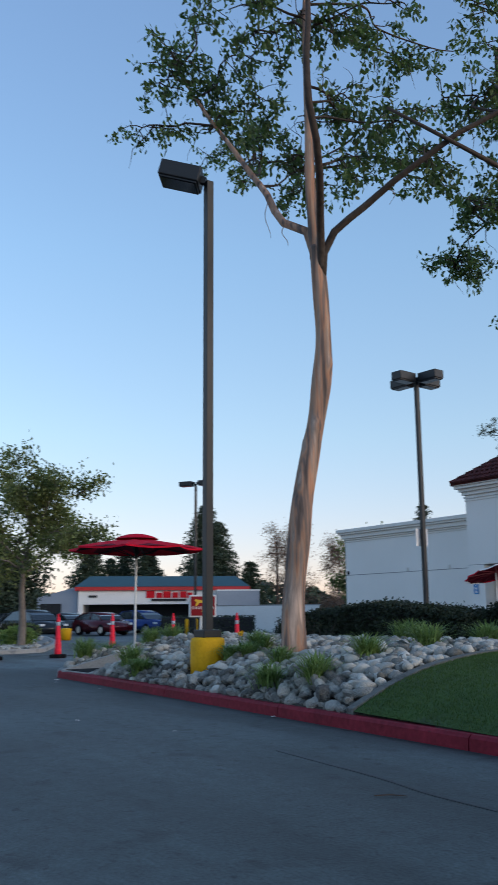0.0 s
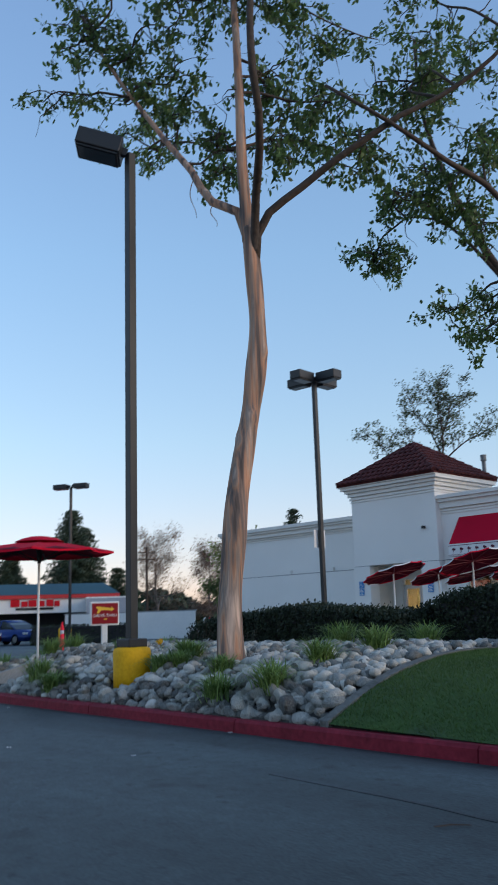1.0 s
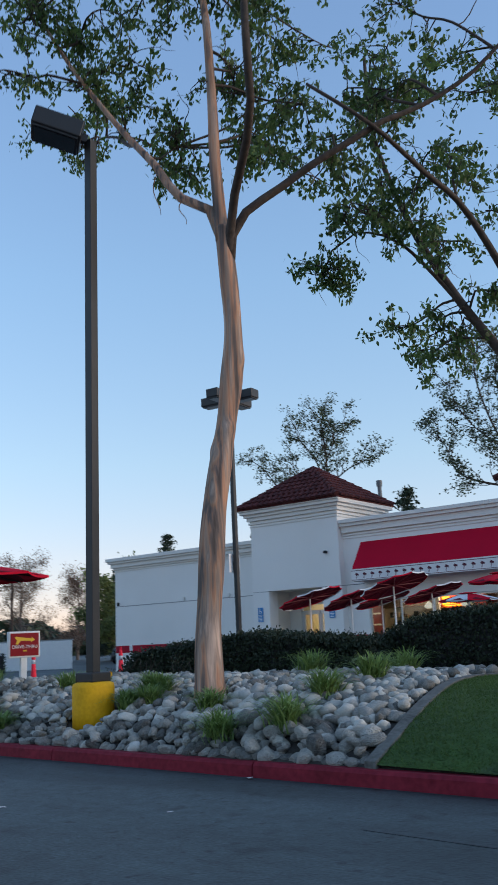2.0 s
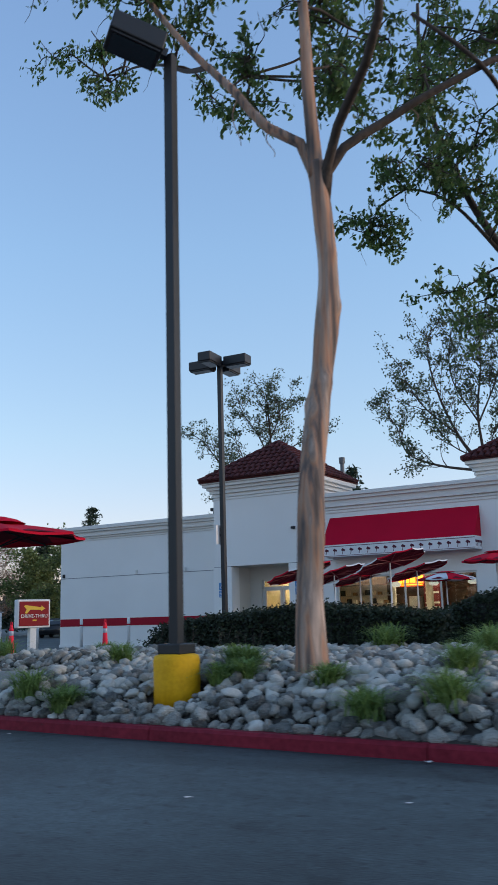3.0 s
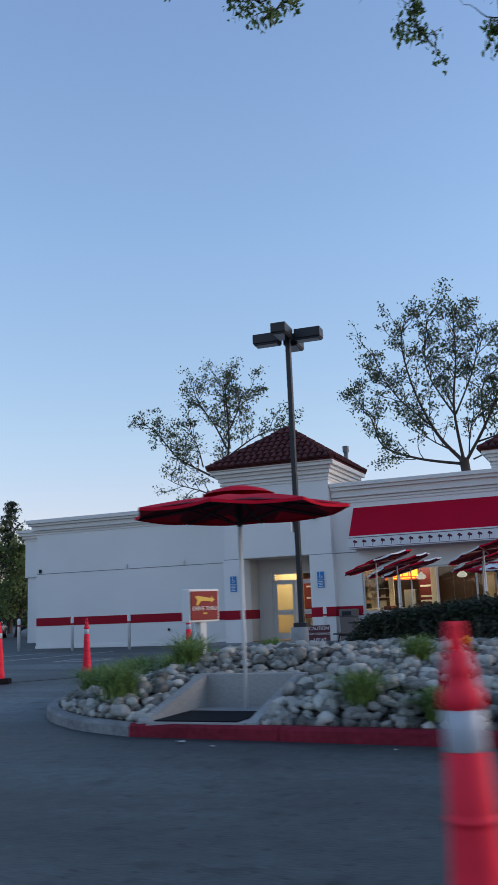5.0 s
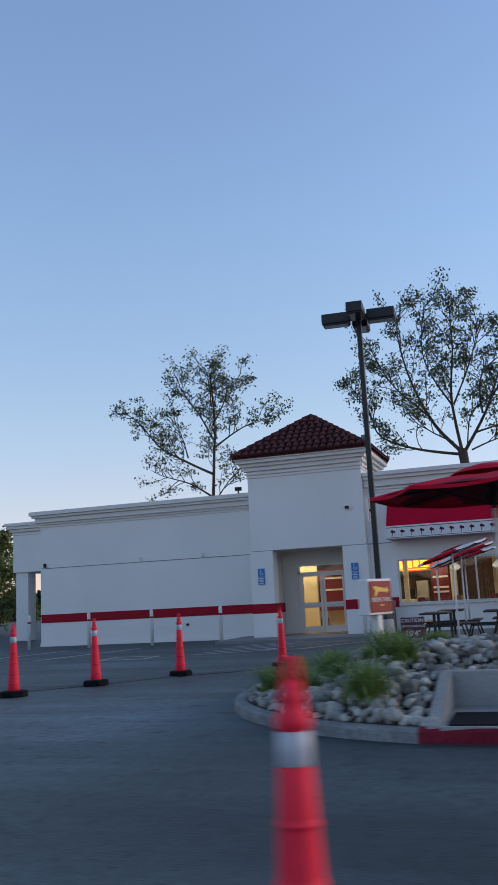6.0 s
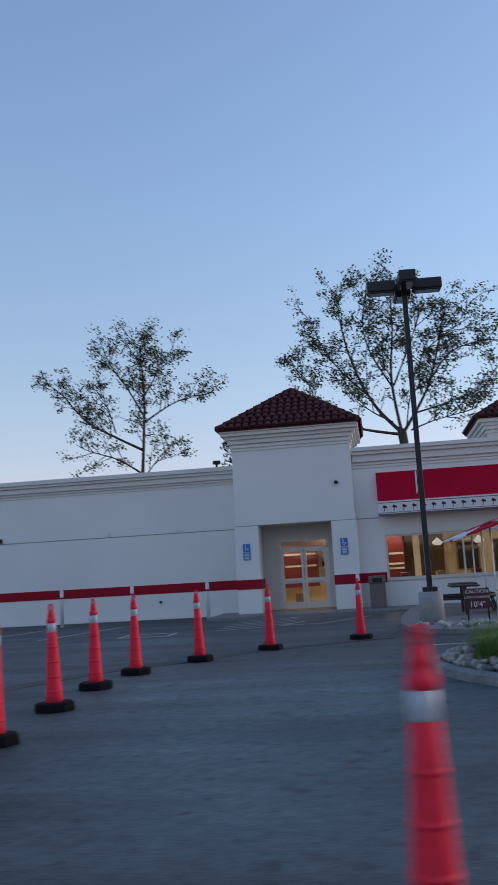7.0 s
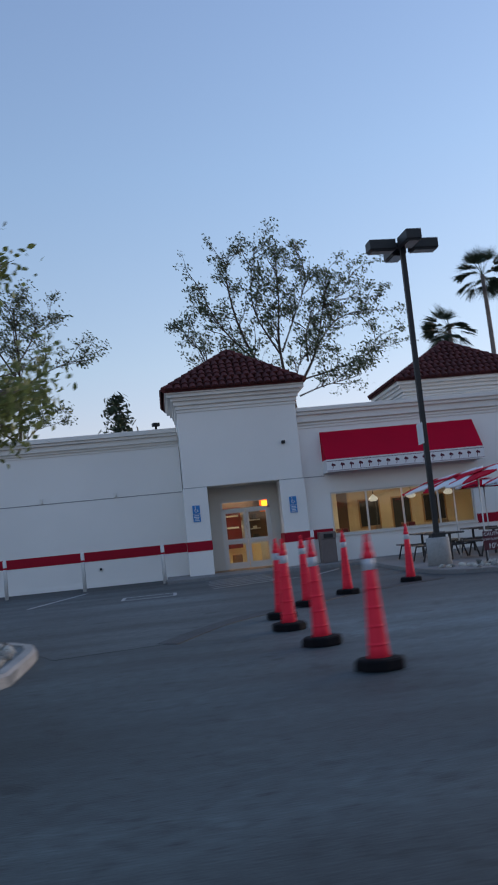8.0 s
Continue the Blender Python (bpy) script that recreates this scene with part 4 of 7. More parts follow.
for k, z in enumerate((1.55, 1.95)):
    boxpart("kitchen_shelf", (-23.0, 37.75, z, -20.0, 38.1, z + 0.04), STEEL, rest)
    for n in range(9):
        h = 0.1 + 0.05 * ((n * 7 + k * 3) % 4)
        boxpart("kitchen_box", (-22.9 + n * 0.32, 37.8, z + 0.04, -22.72 + n * 0.32, 38.0, z + 0.04 + h), (STEEL, DARK, INT_WHITE, INT_WOOD)[(n + k) % 4], rest, bevel=0.008)
boxpart("serving_counter", (-23.0, 35.6, 0.1, -18.6, 36.3, 1.1), INT_WHITE, rest, bevel=0.02)
for n in range(6):
    boxpart("till", (-22.6 + n * 0.68, 35.75, 1.1, -22.35 + n * 0.68, 36.0, 1.32 + 0.1 * (n % 3)), DARK if n % 2 else STEEL, rest, bevel=0.012)
boxpart("machine", (-19.0, 36.7, 0.1, -18.5, 37.2, 1.85), STEEL, rest, bevel=0.02)
for x0, x1, z0, mat in ((-15.2, -14.3, 1.15, DARK), (-13.6, -12.8, 0.15, CAR_GLASS), (-12.1, -11.1, 1.15, DARK)):
    panel = boxpart("inner_window", (x0, 38.13, z0, x1, 38.19, 2.35), mat, rest, "dark inner window in the far wall")
    boxpart("frame", (x0 - 0.07, 38.15, z0 - 0.07, x1 + 0.07, 38.195, 2.42), INT_WOOD, panel)
boxpart("window_ledge", (-18.4, 28.34, 0.9, -13.3, 28.75, 0.98), INT_WHITE, rest, "pale ledge counter inside the window", 0.01)
boxpart("yellow_wall", (-25.9, 34.0, 0.12, -22.75, 34.1, 3.26), INT_YELLOW, rest, "yellow lit wall behind the entrance door")
boxpart("yellow_wall", (-22.7, 34.6, 0.12, -20.4, 34.7, 0.9), INT_YELLOW, rest)
boxpart("red_panel", (-22.7, 34.0, 0.8, -21.2, 34.08, 2.5), INT_RED, rest, "red screen behind the doors with pale print")
for z in (1.0, 1.62, 2.1):
    boxpart("print_band", (-22.6, 33.985, z, -21.3, 33.998, z + 0.07), INT_WHITE, rest)
boxpart("stool", (-21.9, 30.6, 0.12, -21.55, 30.95, 0.62), INT_WOOD, rest, bevel=0.02)
for k in range(4):
    boxpart("booth", (-18.0 + k * 1.25, 29.0, 0.12, -17.75 + k * 1.25, 30.1, 1.2), INT_WOOD if k % 2 else INT_RED, rest, bevel=0.03)
    boxpart("booth_table", (-17.6 + k * 1.25, 29.0, 0.8, -17.0 + k * 1.25, 30.1, 0.85), INT_WHITE, rest, bevel=0.01)
for x, y in ((-22.2, 30.6), (-23.2, 33.2), (-21.0, 36.9), (-18.2, 31.5), (-18.2, 36.2), (-13.6, 35.5), (-13.6, 31.5), (-10.5, 33.5)):
    boxpart("ceiling_panel", (x - 0.6, y - 0.3, 3.23, x + 0.6, y + 0.3, 3.255), LAMP_GLOW, rest, "lit ceiling panel")
for x in (-16.65, -15.22, -13.8):
    bm = lathe(bmesh.new(), [(0.02, 0.2), (0.17, 0.05), (0.18, 0.0), (0.1, -0.06)], 16)
    bmesh.ops.translate(bm, vec=(x, 29.3, 2.14), verts=bm.verts)
    part("pendant_shade", bm, GLOBE, rest, "white milk glass pendant shade", smooth=True)
    boxpart("pendant_cord", (x - 0.01, 29.29, 2.33, x + 0.01, 29.31, 3.26), DARK, rest)
# added orange backing, its colour stands in for the sign's soft glow
bm = box(bmesh.new(), -20.0, 37.46, 2.3, -18.35, 37.52, 2.95)
sign_tray = part("sign_tray", bm, HALO_ORANGE, rest, "orange backing painted as the glow round the inside sign")
bm = bmesh.new()
for dx, w, z0, z1 in ((0.0, 0.34, 2.44, 2.8), (0.4, 0.28, 2.46, 2.76), (0.74, 0.24, 2.48, 2.78), (1.04, 0.36, 2.46, 2.8), (0.05, 1.25, 2.84, 2.89), (0.1, 1.2, 2.36, 2.4)):
    box(bm, -19.9 + dx, 37.4, z0, -19.9 + dx + w, 37.44, z1, bevel=0.01)
part("glowing_bars", bm, NEON, sign_tray, "orange glowing bars of an inside sign")

# floodlights on the parapet and a camera box
for x, y, z in ((-24.35, 28.95, 5.38),):
    fl = thing("floodlight", pose(x, y, z, 0, 0, 200), "small dark floodlight fixed at the roof edge", "lamp", "roof floodlights")
    boxpart("bracket", (-0.03, -0.03, 0, 0.03, 0.03, 0.12), DARK, fl)
    boxpart("head", (-0.13, -0.08, 0.11, 0.13, 0.1, 0.24), BRONZE, fl, bevel=0.02)

# ---- lamps and signs ----


def shoebox(parent, m, length=0.72, width=0.42, height=0.26, gap=0.22):
    """Box lantern on a short arm; x runs out from the pole."""
    bm = bmesh.new()
    box(bm, gap, -width / 2, -height / 2, gap + length, width / 2, height / 2, bevel=0.02)
    head = part("lantern", bm, BRONZE, parent)
    head.matrix_basis = m
    boxpart("arm", (0.05, -0.05, -0.06, gap + 0.01, 0.05, 0.06), BRONZE, head)
    boxpart("lens_frame", (gap + 0.03, -width / 2 + 0.03, -height / 2 - 0.03, gap + length - 0.03, width / 2 - 0.03, -height / 2 + 0.002), BRONZE, head)
    boxpart("lens", (gap + 0.06, -width / 2 + 0.06, -height / 2 - 0.04, gap + length - 0.06, width / 2 - 0.06, -height / 2 - 0.028), CAR_GLASS, head, "dull glass lens")
    return head


def square_pole(parent, half, z0, z1):
    return boxpart("pole", (-half, -half, z0, half, half, z1), BRONZE, parent, bevel=0.008)


lamp = thing("street_lamp", pose(-10.69, 7.3, 0.0), "dark bronze lamp post with box lantern on yellow concrete base", "lamp post")
square_pole(lamp, 0.064, 0.8, 8.5)
boxpart("base_cover", (-0.16, -0.16, 0.815, 0.16, 0.16, 0.935), BRONZE, lamp, bevel=0.015)
bm = lathe(bmesh.new(), [(0.258, 0.2), (0.265, 0.45), (0.27, 0.75), (0.256, 0.8), (0.2, 0.82)], 28)
for v in bm.verts:
    k = 1 + 0.03 * noise.noise(v.co * 4)
    v.co.x, v.co.y = v.co.x * k, v.co.y * k
part("footing", bm, YELLOW, lamp, "chipped yellow painted round concrete footing", smooth=True)
shoebox(lamp, pose(0, 0, 8.5, 0, -15, -128), 0.72, 0.5, 0.28, 0.13)

lamp2 = thing("street_lamp", pose(-17.6, 19.12, 0.0), "dark square lamp post with four box lanterns on a concrete base", "lamp post")
square_pole(lamp2, 0.062, 0.7, 8.3)
boxpart("base_cover", (-0.17, -0.17, 0.78, 0.17, 0.17, 0.9), BRONZE, lamp2, bevel=0.01)
bm = lathe(bmesh.new(), [(0.3, 0.0), (0.29, 0.5), (0.285, 0.77), (0.26, 0.79)], 24)
part("footing", bm, CONCRETE, lamp2, "round grey concrete footing", smooth=True)
for a in (0, 90, 180, 270):
    shoebox(lamp2, pose(0, 0, 8.32, 0, 0, a + 4), 0.7, 0.4, 0.26)
boxpart("sign_plate", (-0.108, -0.21, 3.15, -0.094, 0.27, 3.68), SIGN_WHITE, lamp2, "small white sign plate")
boxpart("sign_bracket", (-0.094, -0.04, 3.38, -0.06, 0.04, 3.44), BRONZE, lamp2)

lamp3 = thing("street_lamp", pose(-41.75, 25.43, 0), "grey lamp post with two box lanterns in the far car park", "lamp post")
square_pole(lamp3, 0.06, 0, 8.6)
for a in (30, 210):
    shoebox(lamp3, pose(0, 0, 8.65, 0, 0, a), 0.8, 0.45, 0.25)

# drive-through sign: a box on a white post
dts = thing("drive_through_sign", pose(-16.18, 10.51, bed_z(-16.18, 10.51) - 0.1, 0, 0, 67), "red and white direction sign box on a white post", "sign")
zb = 1.11 - bed_z(-16.18, 10.51) + 0.1
boxpart("post", (-0.06, -0.06, 0, 0.06, 0.06, zb), WHITE_PAINT, dts, bevel=0.008)
boxpart("cabinet", (-0.305, -0.085, zb, 0.305, 0.085, zb + 0.5), SIGN_WHITE, dts, "white sign cabinet", bevel=0.015)
for s in (-1, 1):
    face = boxpart("face", (-0.275, -0.1, zb + 0.035, 0.275, -0.08, zb + 0.465), SIGN_RED, dts, "red sign face with yellow arrow", bevel=0.006)
    if s > 0:
        face.matrix_basis = pose(0, 0, 0, 0, 0, 180)
    bm = bmesh.new()
    pts = ((-0.2, 0.38), (-0.17, 0.4), (0.13, 0.36), (0.13, 0.39), (0.2, 0.335), (0.12, 0.29), (0.12, 0.315), (-0.08, 0.32), (-0.14, 0.25), (-0.18, 0.26), (-0.15, 0.33))
    prismv = [bm.verts.new((x, -0.106, zb + z)) for x, z in pts]
    bm.faces.new(prismv)
    part("arrow", bm, SIGN_YELLOW, face)
    text_part("lettering", "DRIVE-THRU", 0.088, pose(0, -0.103, zb + 0.205, 90, 0, 0), SIGN_WHITE, face)
    boxpart("print_bar", (-0.03, -0.105, zb + 0.12, 0.04, -0.099, zb + 0.145), SIGN_YELLOW, face)

# clearance board
cl = thing("clearance_sign", pose(-16.68, 17.7, 0.16, 0, 0, -6), "dark maroon clearance warning board with white letters on a stand", "sign")
boxpart("board", (-0.265, -0.02, 0.25, 0.265, 0.02, 0.69), SIGN_MAROON, cl, bevel=0.006)
for s in (-0.22, 0.22):
    boxpart("leg", (s - 0.02, 0.021, 0.0, s + 0.02, 0.05, 0.7), BRONZE, cl)
text_part("lettering", "CAUTION", 0.11, pose(0, -0.024, 0.62, 90, 0, 0), SIGN_WHITE, cl)
text_part("lettering", "LOW CLEARANCE", 0.066, pose(0, -0.024, 0.5, 90, 0, 0), SIGN_WHITE, cl)
text_part("lettering", "10'4\"", 0.17, pose(0, -0.024, 0.34, 90, 0, 0), SIGN_WHITE, cl)

# accessible signs on the piers
for x in (-23.22, -19.86):
    sg = thing("accessible_sign", pose(x, 27.7, 2.22), "blue and white accessible parking sign on the white pier", "sign", "signs on the piers")
    plate = boxpart("plate", (-0.125, -0.012, -0.02, 0.125, 0.0, 0.26), SIGN_BLUE, sg, bevel=0.003)
    low = boxpart("plate", (-0.125, -0.012, -0.3, 0.125, 0.0, -0.04), SIGN_BLUE, sg, bevel=0.003)
    bm = bmesh.new()
    tube(bm, [(0.05 * math.cos(a * 0.3 + 2.4) - 0.005, -0.014, 0.085 + 0.055 * math.sin(a * 0.3 + 2.4)) for a in range(15)], [0.009] * 15, 6)
    tube(bm, [(-0.03, -0.014, 0.19), (-0.02, -0.014, 0.11), (0.04, -0.014, 0.105), (0.07, -0.014, 0.05)], [0.011] * 4, 6)
    bmesh.ops.create_icosphere(bm, subdivisions=1, radius=0.02, matrix=pose(-0.03, -0.013, 0.215))
    part("symbol", bm, SIGN_WHITE, plate)
    for k, w in enumerate((0.16, 0.19, 0.13, 0.17)):
        boxpart("print_bar", (-w / 2, -0.016, -0.1 - k * 0.055, w / 2, -0.011, -0.075 - k * 0.055), SIGN_WHITE, low)

# white bollards in front of the wall
bol = thing("bollard", pose(-29.57, 26.75, 0), "white painted steel bollard with a red ring", "bollard", "bollards along the wall")
bm = lathe(bmesh.new(), [(0.062, 0.0), (0.062, 1.2), (0.05, 1.25), (0.02, 1.265)], 16)
part("post", bm, WHITE_PAINT, bol, smooth=True)
bm = lathe(bmesh.new(), [(0.064, 0.96), (0.064, 1.02)], 16)
part("ring", bm, BAND_RED, bol)
for x in (-32.05, -27.08, -24.48, -19.47):
    copy_thing(bol, pose(x, 26.75, 0))

# waste bin by the wall
bin_ = thing("waste_bin", pose(-18.85, 27.5, 0.1), "brown square litter bin with a dark opening", "bin")
boxpart("body", (-0.26, -0.26, 0, 0.26, 0.26, 0.8), BROWN_BIN, bin_, bevel=0.02)
boxpart("hood", (-0.28, -0.28, 0.8, 0.28, 0.28, 1.05), BROWN_BIN, bin_, bevel=0.03)
boxpart("flap", (-0.16, -0.29, 0.84, 0.16, -0.275, 0.98), DARK, bin_)

# ---- traffic cones ----
tc = thing("traffic_cone", pose(-8.73, 0.8, 0), "tall red-orange lane marker tube on a black rubber base", "traffic cone", "cones along the lane")
prof = [(0.106, 0.06)]
for z in (0.22, 0.385, 0.555, 0.725):
    r = 0.106 - 0.059 * z
    prof += [(r + 0.0007, z - 0.02), (r, z - 0.008), (r + 0.005, z - 0.004), (r + 0.005, z + 0.004), (r - 0.001, z + 0.008), (r - 0.0018, z + 0.02)]
prof += [(0.055, 0.885), (0.05, 0.89), (0.049, 1.0), (0.056, 1.004), (0.056, 1.04), (0.044, 1.055), (0.041, 1.085), (0.044, 1.09), (0.037, 1.11), (0.034, 1.14), (0.02, 1.15)]
part("tube", lathe(bmesh.new(), prof, 20), CONE_RED, tc, smooth=True)
part("reflective_band", lathe(bmesh.new(), [(0.05, 0.892), (0.0545, 0.896), (0.053, 0.994), (0.048, 0.998)], 20), CONE_WHITE, tc, "grey-white reflective band", smooth=True)
bm = bmesh.new()
tube(bm, [(-0.019, 0, 1.13), (-0.02, 0, 1.18), (-0.014, 0, 1.215), (0.014, 0, 1.215), (0.02, 0, 1.18), (0.019, 0, 1.13)], [0.013] * 6, 8)
part("loop_handle", bm, CONE_RED, tc, smooth=True)
bm = bmesh.new()
out = [(math.cos(math.pi / 4 * k + math.pi / 8), math.sin(math.pi / 4 * k + math.pi / 8)) for k in range(8)]
rings = [[bm.verts.new((x * r, y * r, z)) for x, y in out] for r, z in ((0.235, 0.0), (0.24, 0.02), (0.235, 0.085), (0.215, 0.1), (0.13, 0.105))]
for a, b in zip(rings, rings[1:]):
    for k in range(8):
        bm.faces.new((a[k], a[(k + 1) % 8], b[(k + 1) % 8], b[k]))
bm.faces.new(rings[0][::-1])
bm.faces.new(rings[-1])
part("base", bm, RUBBER, tc, "black octagonal rubber base")
rng = random.Random(7)
for x, y in ((-10.63, 0.75), (-12.69, 0.8), (-14.75, 0.85), (-16.79, 0.91), (-18.65, 1.1), (-20.6, 1.54), (-21.61, 3.42), (-22.42, 5.84), (-22.6, 7.85), (-22.72, 9.7),
             (-22.61, 11.32), (-21.93, 12.97), (-20.9, 14.56), (-19.22, 16.08)):
    copy_thing(tc, pose(x, y, 0, rng.uniform(-1.2, 1.2), rng.uniform(-1.2, 1.2), rng.uniform(0, 90)))

# ---- umbrellas ----


def umbrella(m, label, height, radius, rise, two_tone=False, tilt=0.0, sides=8, group="", turn=0.0, cap=0.03, curve=1.5, spokes=DARK, drop=0.4, toward=0.0):
    um = thing("parasol", m, label, "parasol", group)
    bm = lathe(bmesh.new(), [(0.022, 0.0), (0.022, height - drop * 0.6)], 12)
    part("pole", bm, WHITE_PAINT, um, smooth=True)
    head = part("hub", lathe(bmesh.new(), [(0.03, -drop), (0.045, -drop * 0.75), (0.045, -0.05), (0.02, 0.0)], 12), spokes, um)
    head.matrix_basis = pose(0, 0, height, -toward, tilt, 0) @ pose(0, 0, 0, 0, 0, turn)
    for tone in ((0, 1) if two_tone else (0,)):
        bm = bmesh.new()
        for k in range(sides):
            if two_tone and (k % two_tone >= two_tone / 2) != tone:
                continue
            a0, a1 = 2 * math.pi * k / sides, 2 * math.pi * (k + 1) / sides
            rows = []
            for i in range(6):
                f = 0.18 + 0.82 * i / 5
                z = -rise * (f ** curve) - 0.015
                row = []
                for j in range(5):
                    q = j / 4
                    r0, r1 = Vector((math.cos(a0), math.sin(a0), 0)), Vector((math.cos(a1), math.sin(a1), 0))
                    p = (r0.lerp(r1, q)) * radius * f
                    sag = -0.24 / sides * f * math.sin(math.pi * q)
                    p *= 1 - 0.28 / sides * f ** 3 * math.sin(math.pi * q)
                    row.append(bm.verts.new((p.x, p.y, z + sag)))
                rows.append(row)
            for a, b in zip(rows, rows[1:]):
                for j in range(4):
                    bm.faces.new((a[j], b[j], b[j + 1], a[j + 1]))
            edge = rows[-1]
            low = [bm.verts.new((v.co.x * 1.002, v.co.y * 1.002, v.co.z - 0.035)) for v in edge]
            for j in range(4):
                bm.faces.new((edge[j], low[j], low[j + 1], edge[j + 1]))
        part("canopy", bm, UMBRELLA_WHITE if tone else UMBRELLA_RED, head)
    # extra sheet under the canopy, its dark colour paints the underside's shade
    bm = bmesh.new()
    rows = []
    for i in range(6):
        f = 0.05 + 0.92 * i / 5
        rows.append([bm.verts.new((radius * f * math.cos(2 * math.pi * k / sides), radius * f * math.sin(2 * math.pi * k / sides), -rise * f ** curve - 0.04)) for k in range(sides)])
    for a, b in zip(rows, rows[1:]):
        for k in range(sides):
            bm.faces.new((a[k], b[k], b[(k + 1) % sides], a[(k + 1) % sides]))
    part("underside_shade", bm, SHADE_MAROON, head, "underside of the canvas with its shade painted dark maroon")
    bm = bmesh.new()
    rows = []
    for f, z in ((0.02, cap), (0.13, cap * 0.82), (0.23, cap * 0.42), (0.245, cap * 0.36), (0.33, -rise * 0.12)):
        rows.append([bm.verts.new((radius * f * math.cos(2 * math.pi * k / 24), radius * f * math.sin(2 * math.pi * k / 24), z + 0.008)) for k in range(24)])
    for a, b in zip(rows, rows[1:]):
        for k in range(24):
            bm.faces.new((a[k], b[k], b[(k + 1) % 24], a[(k + 1) % 24]))
    bm.faces.new(rows[0])
    part("vent_cap", bm, UMBRELLA_RED, head)
    for k in range(sides):
        an = 2 * math.pi * k / sides
        bm = bmesh.new()
        tube(bm, [(0.04 * math.cos(an), 0.04 * math.sin(an), -0.08), (radius * 0.98 * math.cos(an), radius * 0.98 * math.sin(an), -rise - 0.05)], [0.015, 0.012], 6)
        rib = part("rib", bm, spokes, head)
        bm = bmesh.new()
        tube(bm, [(0.04 * math.cos(an), 0.04 * math.sin(an), -drop * 0.9), (radius * 0.5 * math.cos(an), radius * 0.5 * math.sin(an), -rise * 0.5 - 0.05)], [0.009, 0.009], 6)
        part("strut", bm, spokes, rib)
    return um


umbrella(pose(-14.34, 7.88, 0.15, 0, 0, 10), "large red canvas parasol on a white pole in the alcove", 2.5, 1.33, 0.19, cap=0.085)
PATIO = [(-15.93, 20.3, 2.3, -18, 100, 4, -1.5), (-15.9, 22.5, 2.3, -19, 138, 4, -1.0), (-15.96, 24.5, 2.3, -16, 128, 4, -1.0), (-13.2, 20.2, 2.45, -19, 152, 4, 2.5), (-13.7, 23.5, 2.35, -17, 125, 4, 0.5),
         (-13.66, 26.0, 2.3, 0, 22, 2, 0.0), (-10.95, 22.06, 2.6, 0, 0, 0, 0.0)]
for x, y, h, tilt, turn, two, toward in PATIO:
    umbrella(pose(x, y, 0.1), "red and white parasol leaning over the patio" if tilt else "red and white patio parasol standing straight" if two else "plain red patio parasol standing straight",
             h, 0.94, 0.055 if tilt else 0.2, two, tilt, 12 if tilt else 8, "patio parasols", turn, 0.01, 1.5, RIB_RED, 0.1 if tilt else 0.3, toward)


def picnic_table(m):
    """Fixed table with two benches on bent legs."""
    tb = thing("picnic_table", m, "dark steel picnic table with two fixed benches on the patio", "table", "patio tables")
    boxpart("tabletop", (-0.72, -0.36, 0.7, 0.72, 0.36, 0.745), DARK_TABLE, tb, bevel=0.015)
    for s in (-1, 1):
        boxpart("bench", (-0.7, s * 0.68 - 0.13, 0.42, 0.7, s * 0.68 + 0.13, 0.455), DARK_TABLE, tb, bevel=0.012)
    for x in (-0.5, 0.5):
        bm = bmesh.new()
        tube(bm, [(x, -0.8, 0.0), (x, -0.68, 0.4), (x, -0.1, 0.4), (x, 0.1, 0.4), (x, 0.68, 0.4), (x, 0.8, 0.0)], [0.028] * 6, 8)
        tube(bm, [(x, 0, 0.0), (x, 0, 0.71)], [0.04, 0.04], 8)
        part("leg", bm, DARK_TABLE, tb)
    return tb


for x, y, r in ((-16.4, 24.0, 90), (-14.5, 24.7, 90), (-12.4, 24.4, 90), (-15.0, 21.6, 90), (-12.0, 21.4, 90), (-16.6, 21.7, 90)):
    picnic_table(pose(x, y, 0.1, 0, 0, r))

# ---- scraps on the lane ----
rng = random.Random(77)
for x, y, s in ((-7.31, 6.12, 0.035), (-6.9, 4.6, 0.022), (-14.4, 6.34, 0.04), (-13.96, 6.15, 0.03), (-8.34, 4.17, 0.025), (-12.2, 6.2, 0.02)):
    lt = thing("paper_scrap", pose(x, y, 0.012, 0, 0, rng.uniform(0, 180)), "small crumpled scrap of white paper on the asphalt", "litter", "scraps on the lane")
    bm = bmesh.new()
    bmesh.ops.create_grid(bm, x_segments=4, y_segments=4, size=1.0)
    for v in bm.verts:
        v.co = Vector((v.co.x * s, v.co.y * s * 0.6, abs(noise.noise(v.co * 2 + Vector((x, 0, 0)))) * s * 0.7))
    part("sheet", bm, PAPER, lt)
stick = thing("twig", pose(-3.3, 4.17, 0.008, 0, 0, 52), "dark fallen twig lying on the asphalt", "twig")
part("stem", tube(bmesh.new(), [(-0.1, 0, 0), (0.0, 0.01, 0.004), (0.11, -0.005, 0)], [0.004, 0.005, 0.003], 6), DARK_BARK, stick)

# ---- trees ----


def bend(p, d, length, n, wander, lift, rng):
    """A wandering line of n steps from p along d."""
    pts = [Vector(p)]
    d = Vector(d).normalized()
    for _ in range(n):
        d = (d + Vector((rng.gauss(0, wander), rng.gauss(0, wander), rng.gauss(0, wander) + lift))).normalized()
        pts.append(pts[-1] + d * (length / n))
    return pts


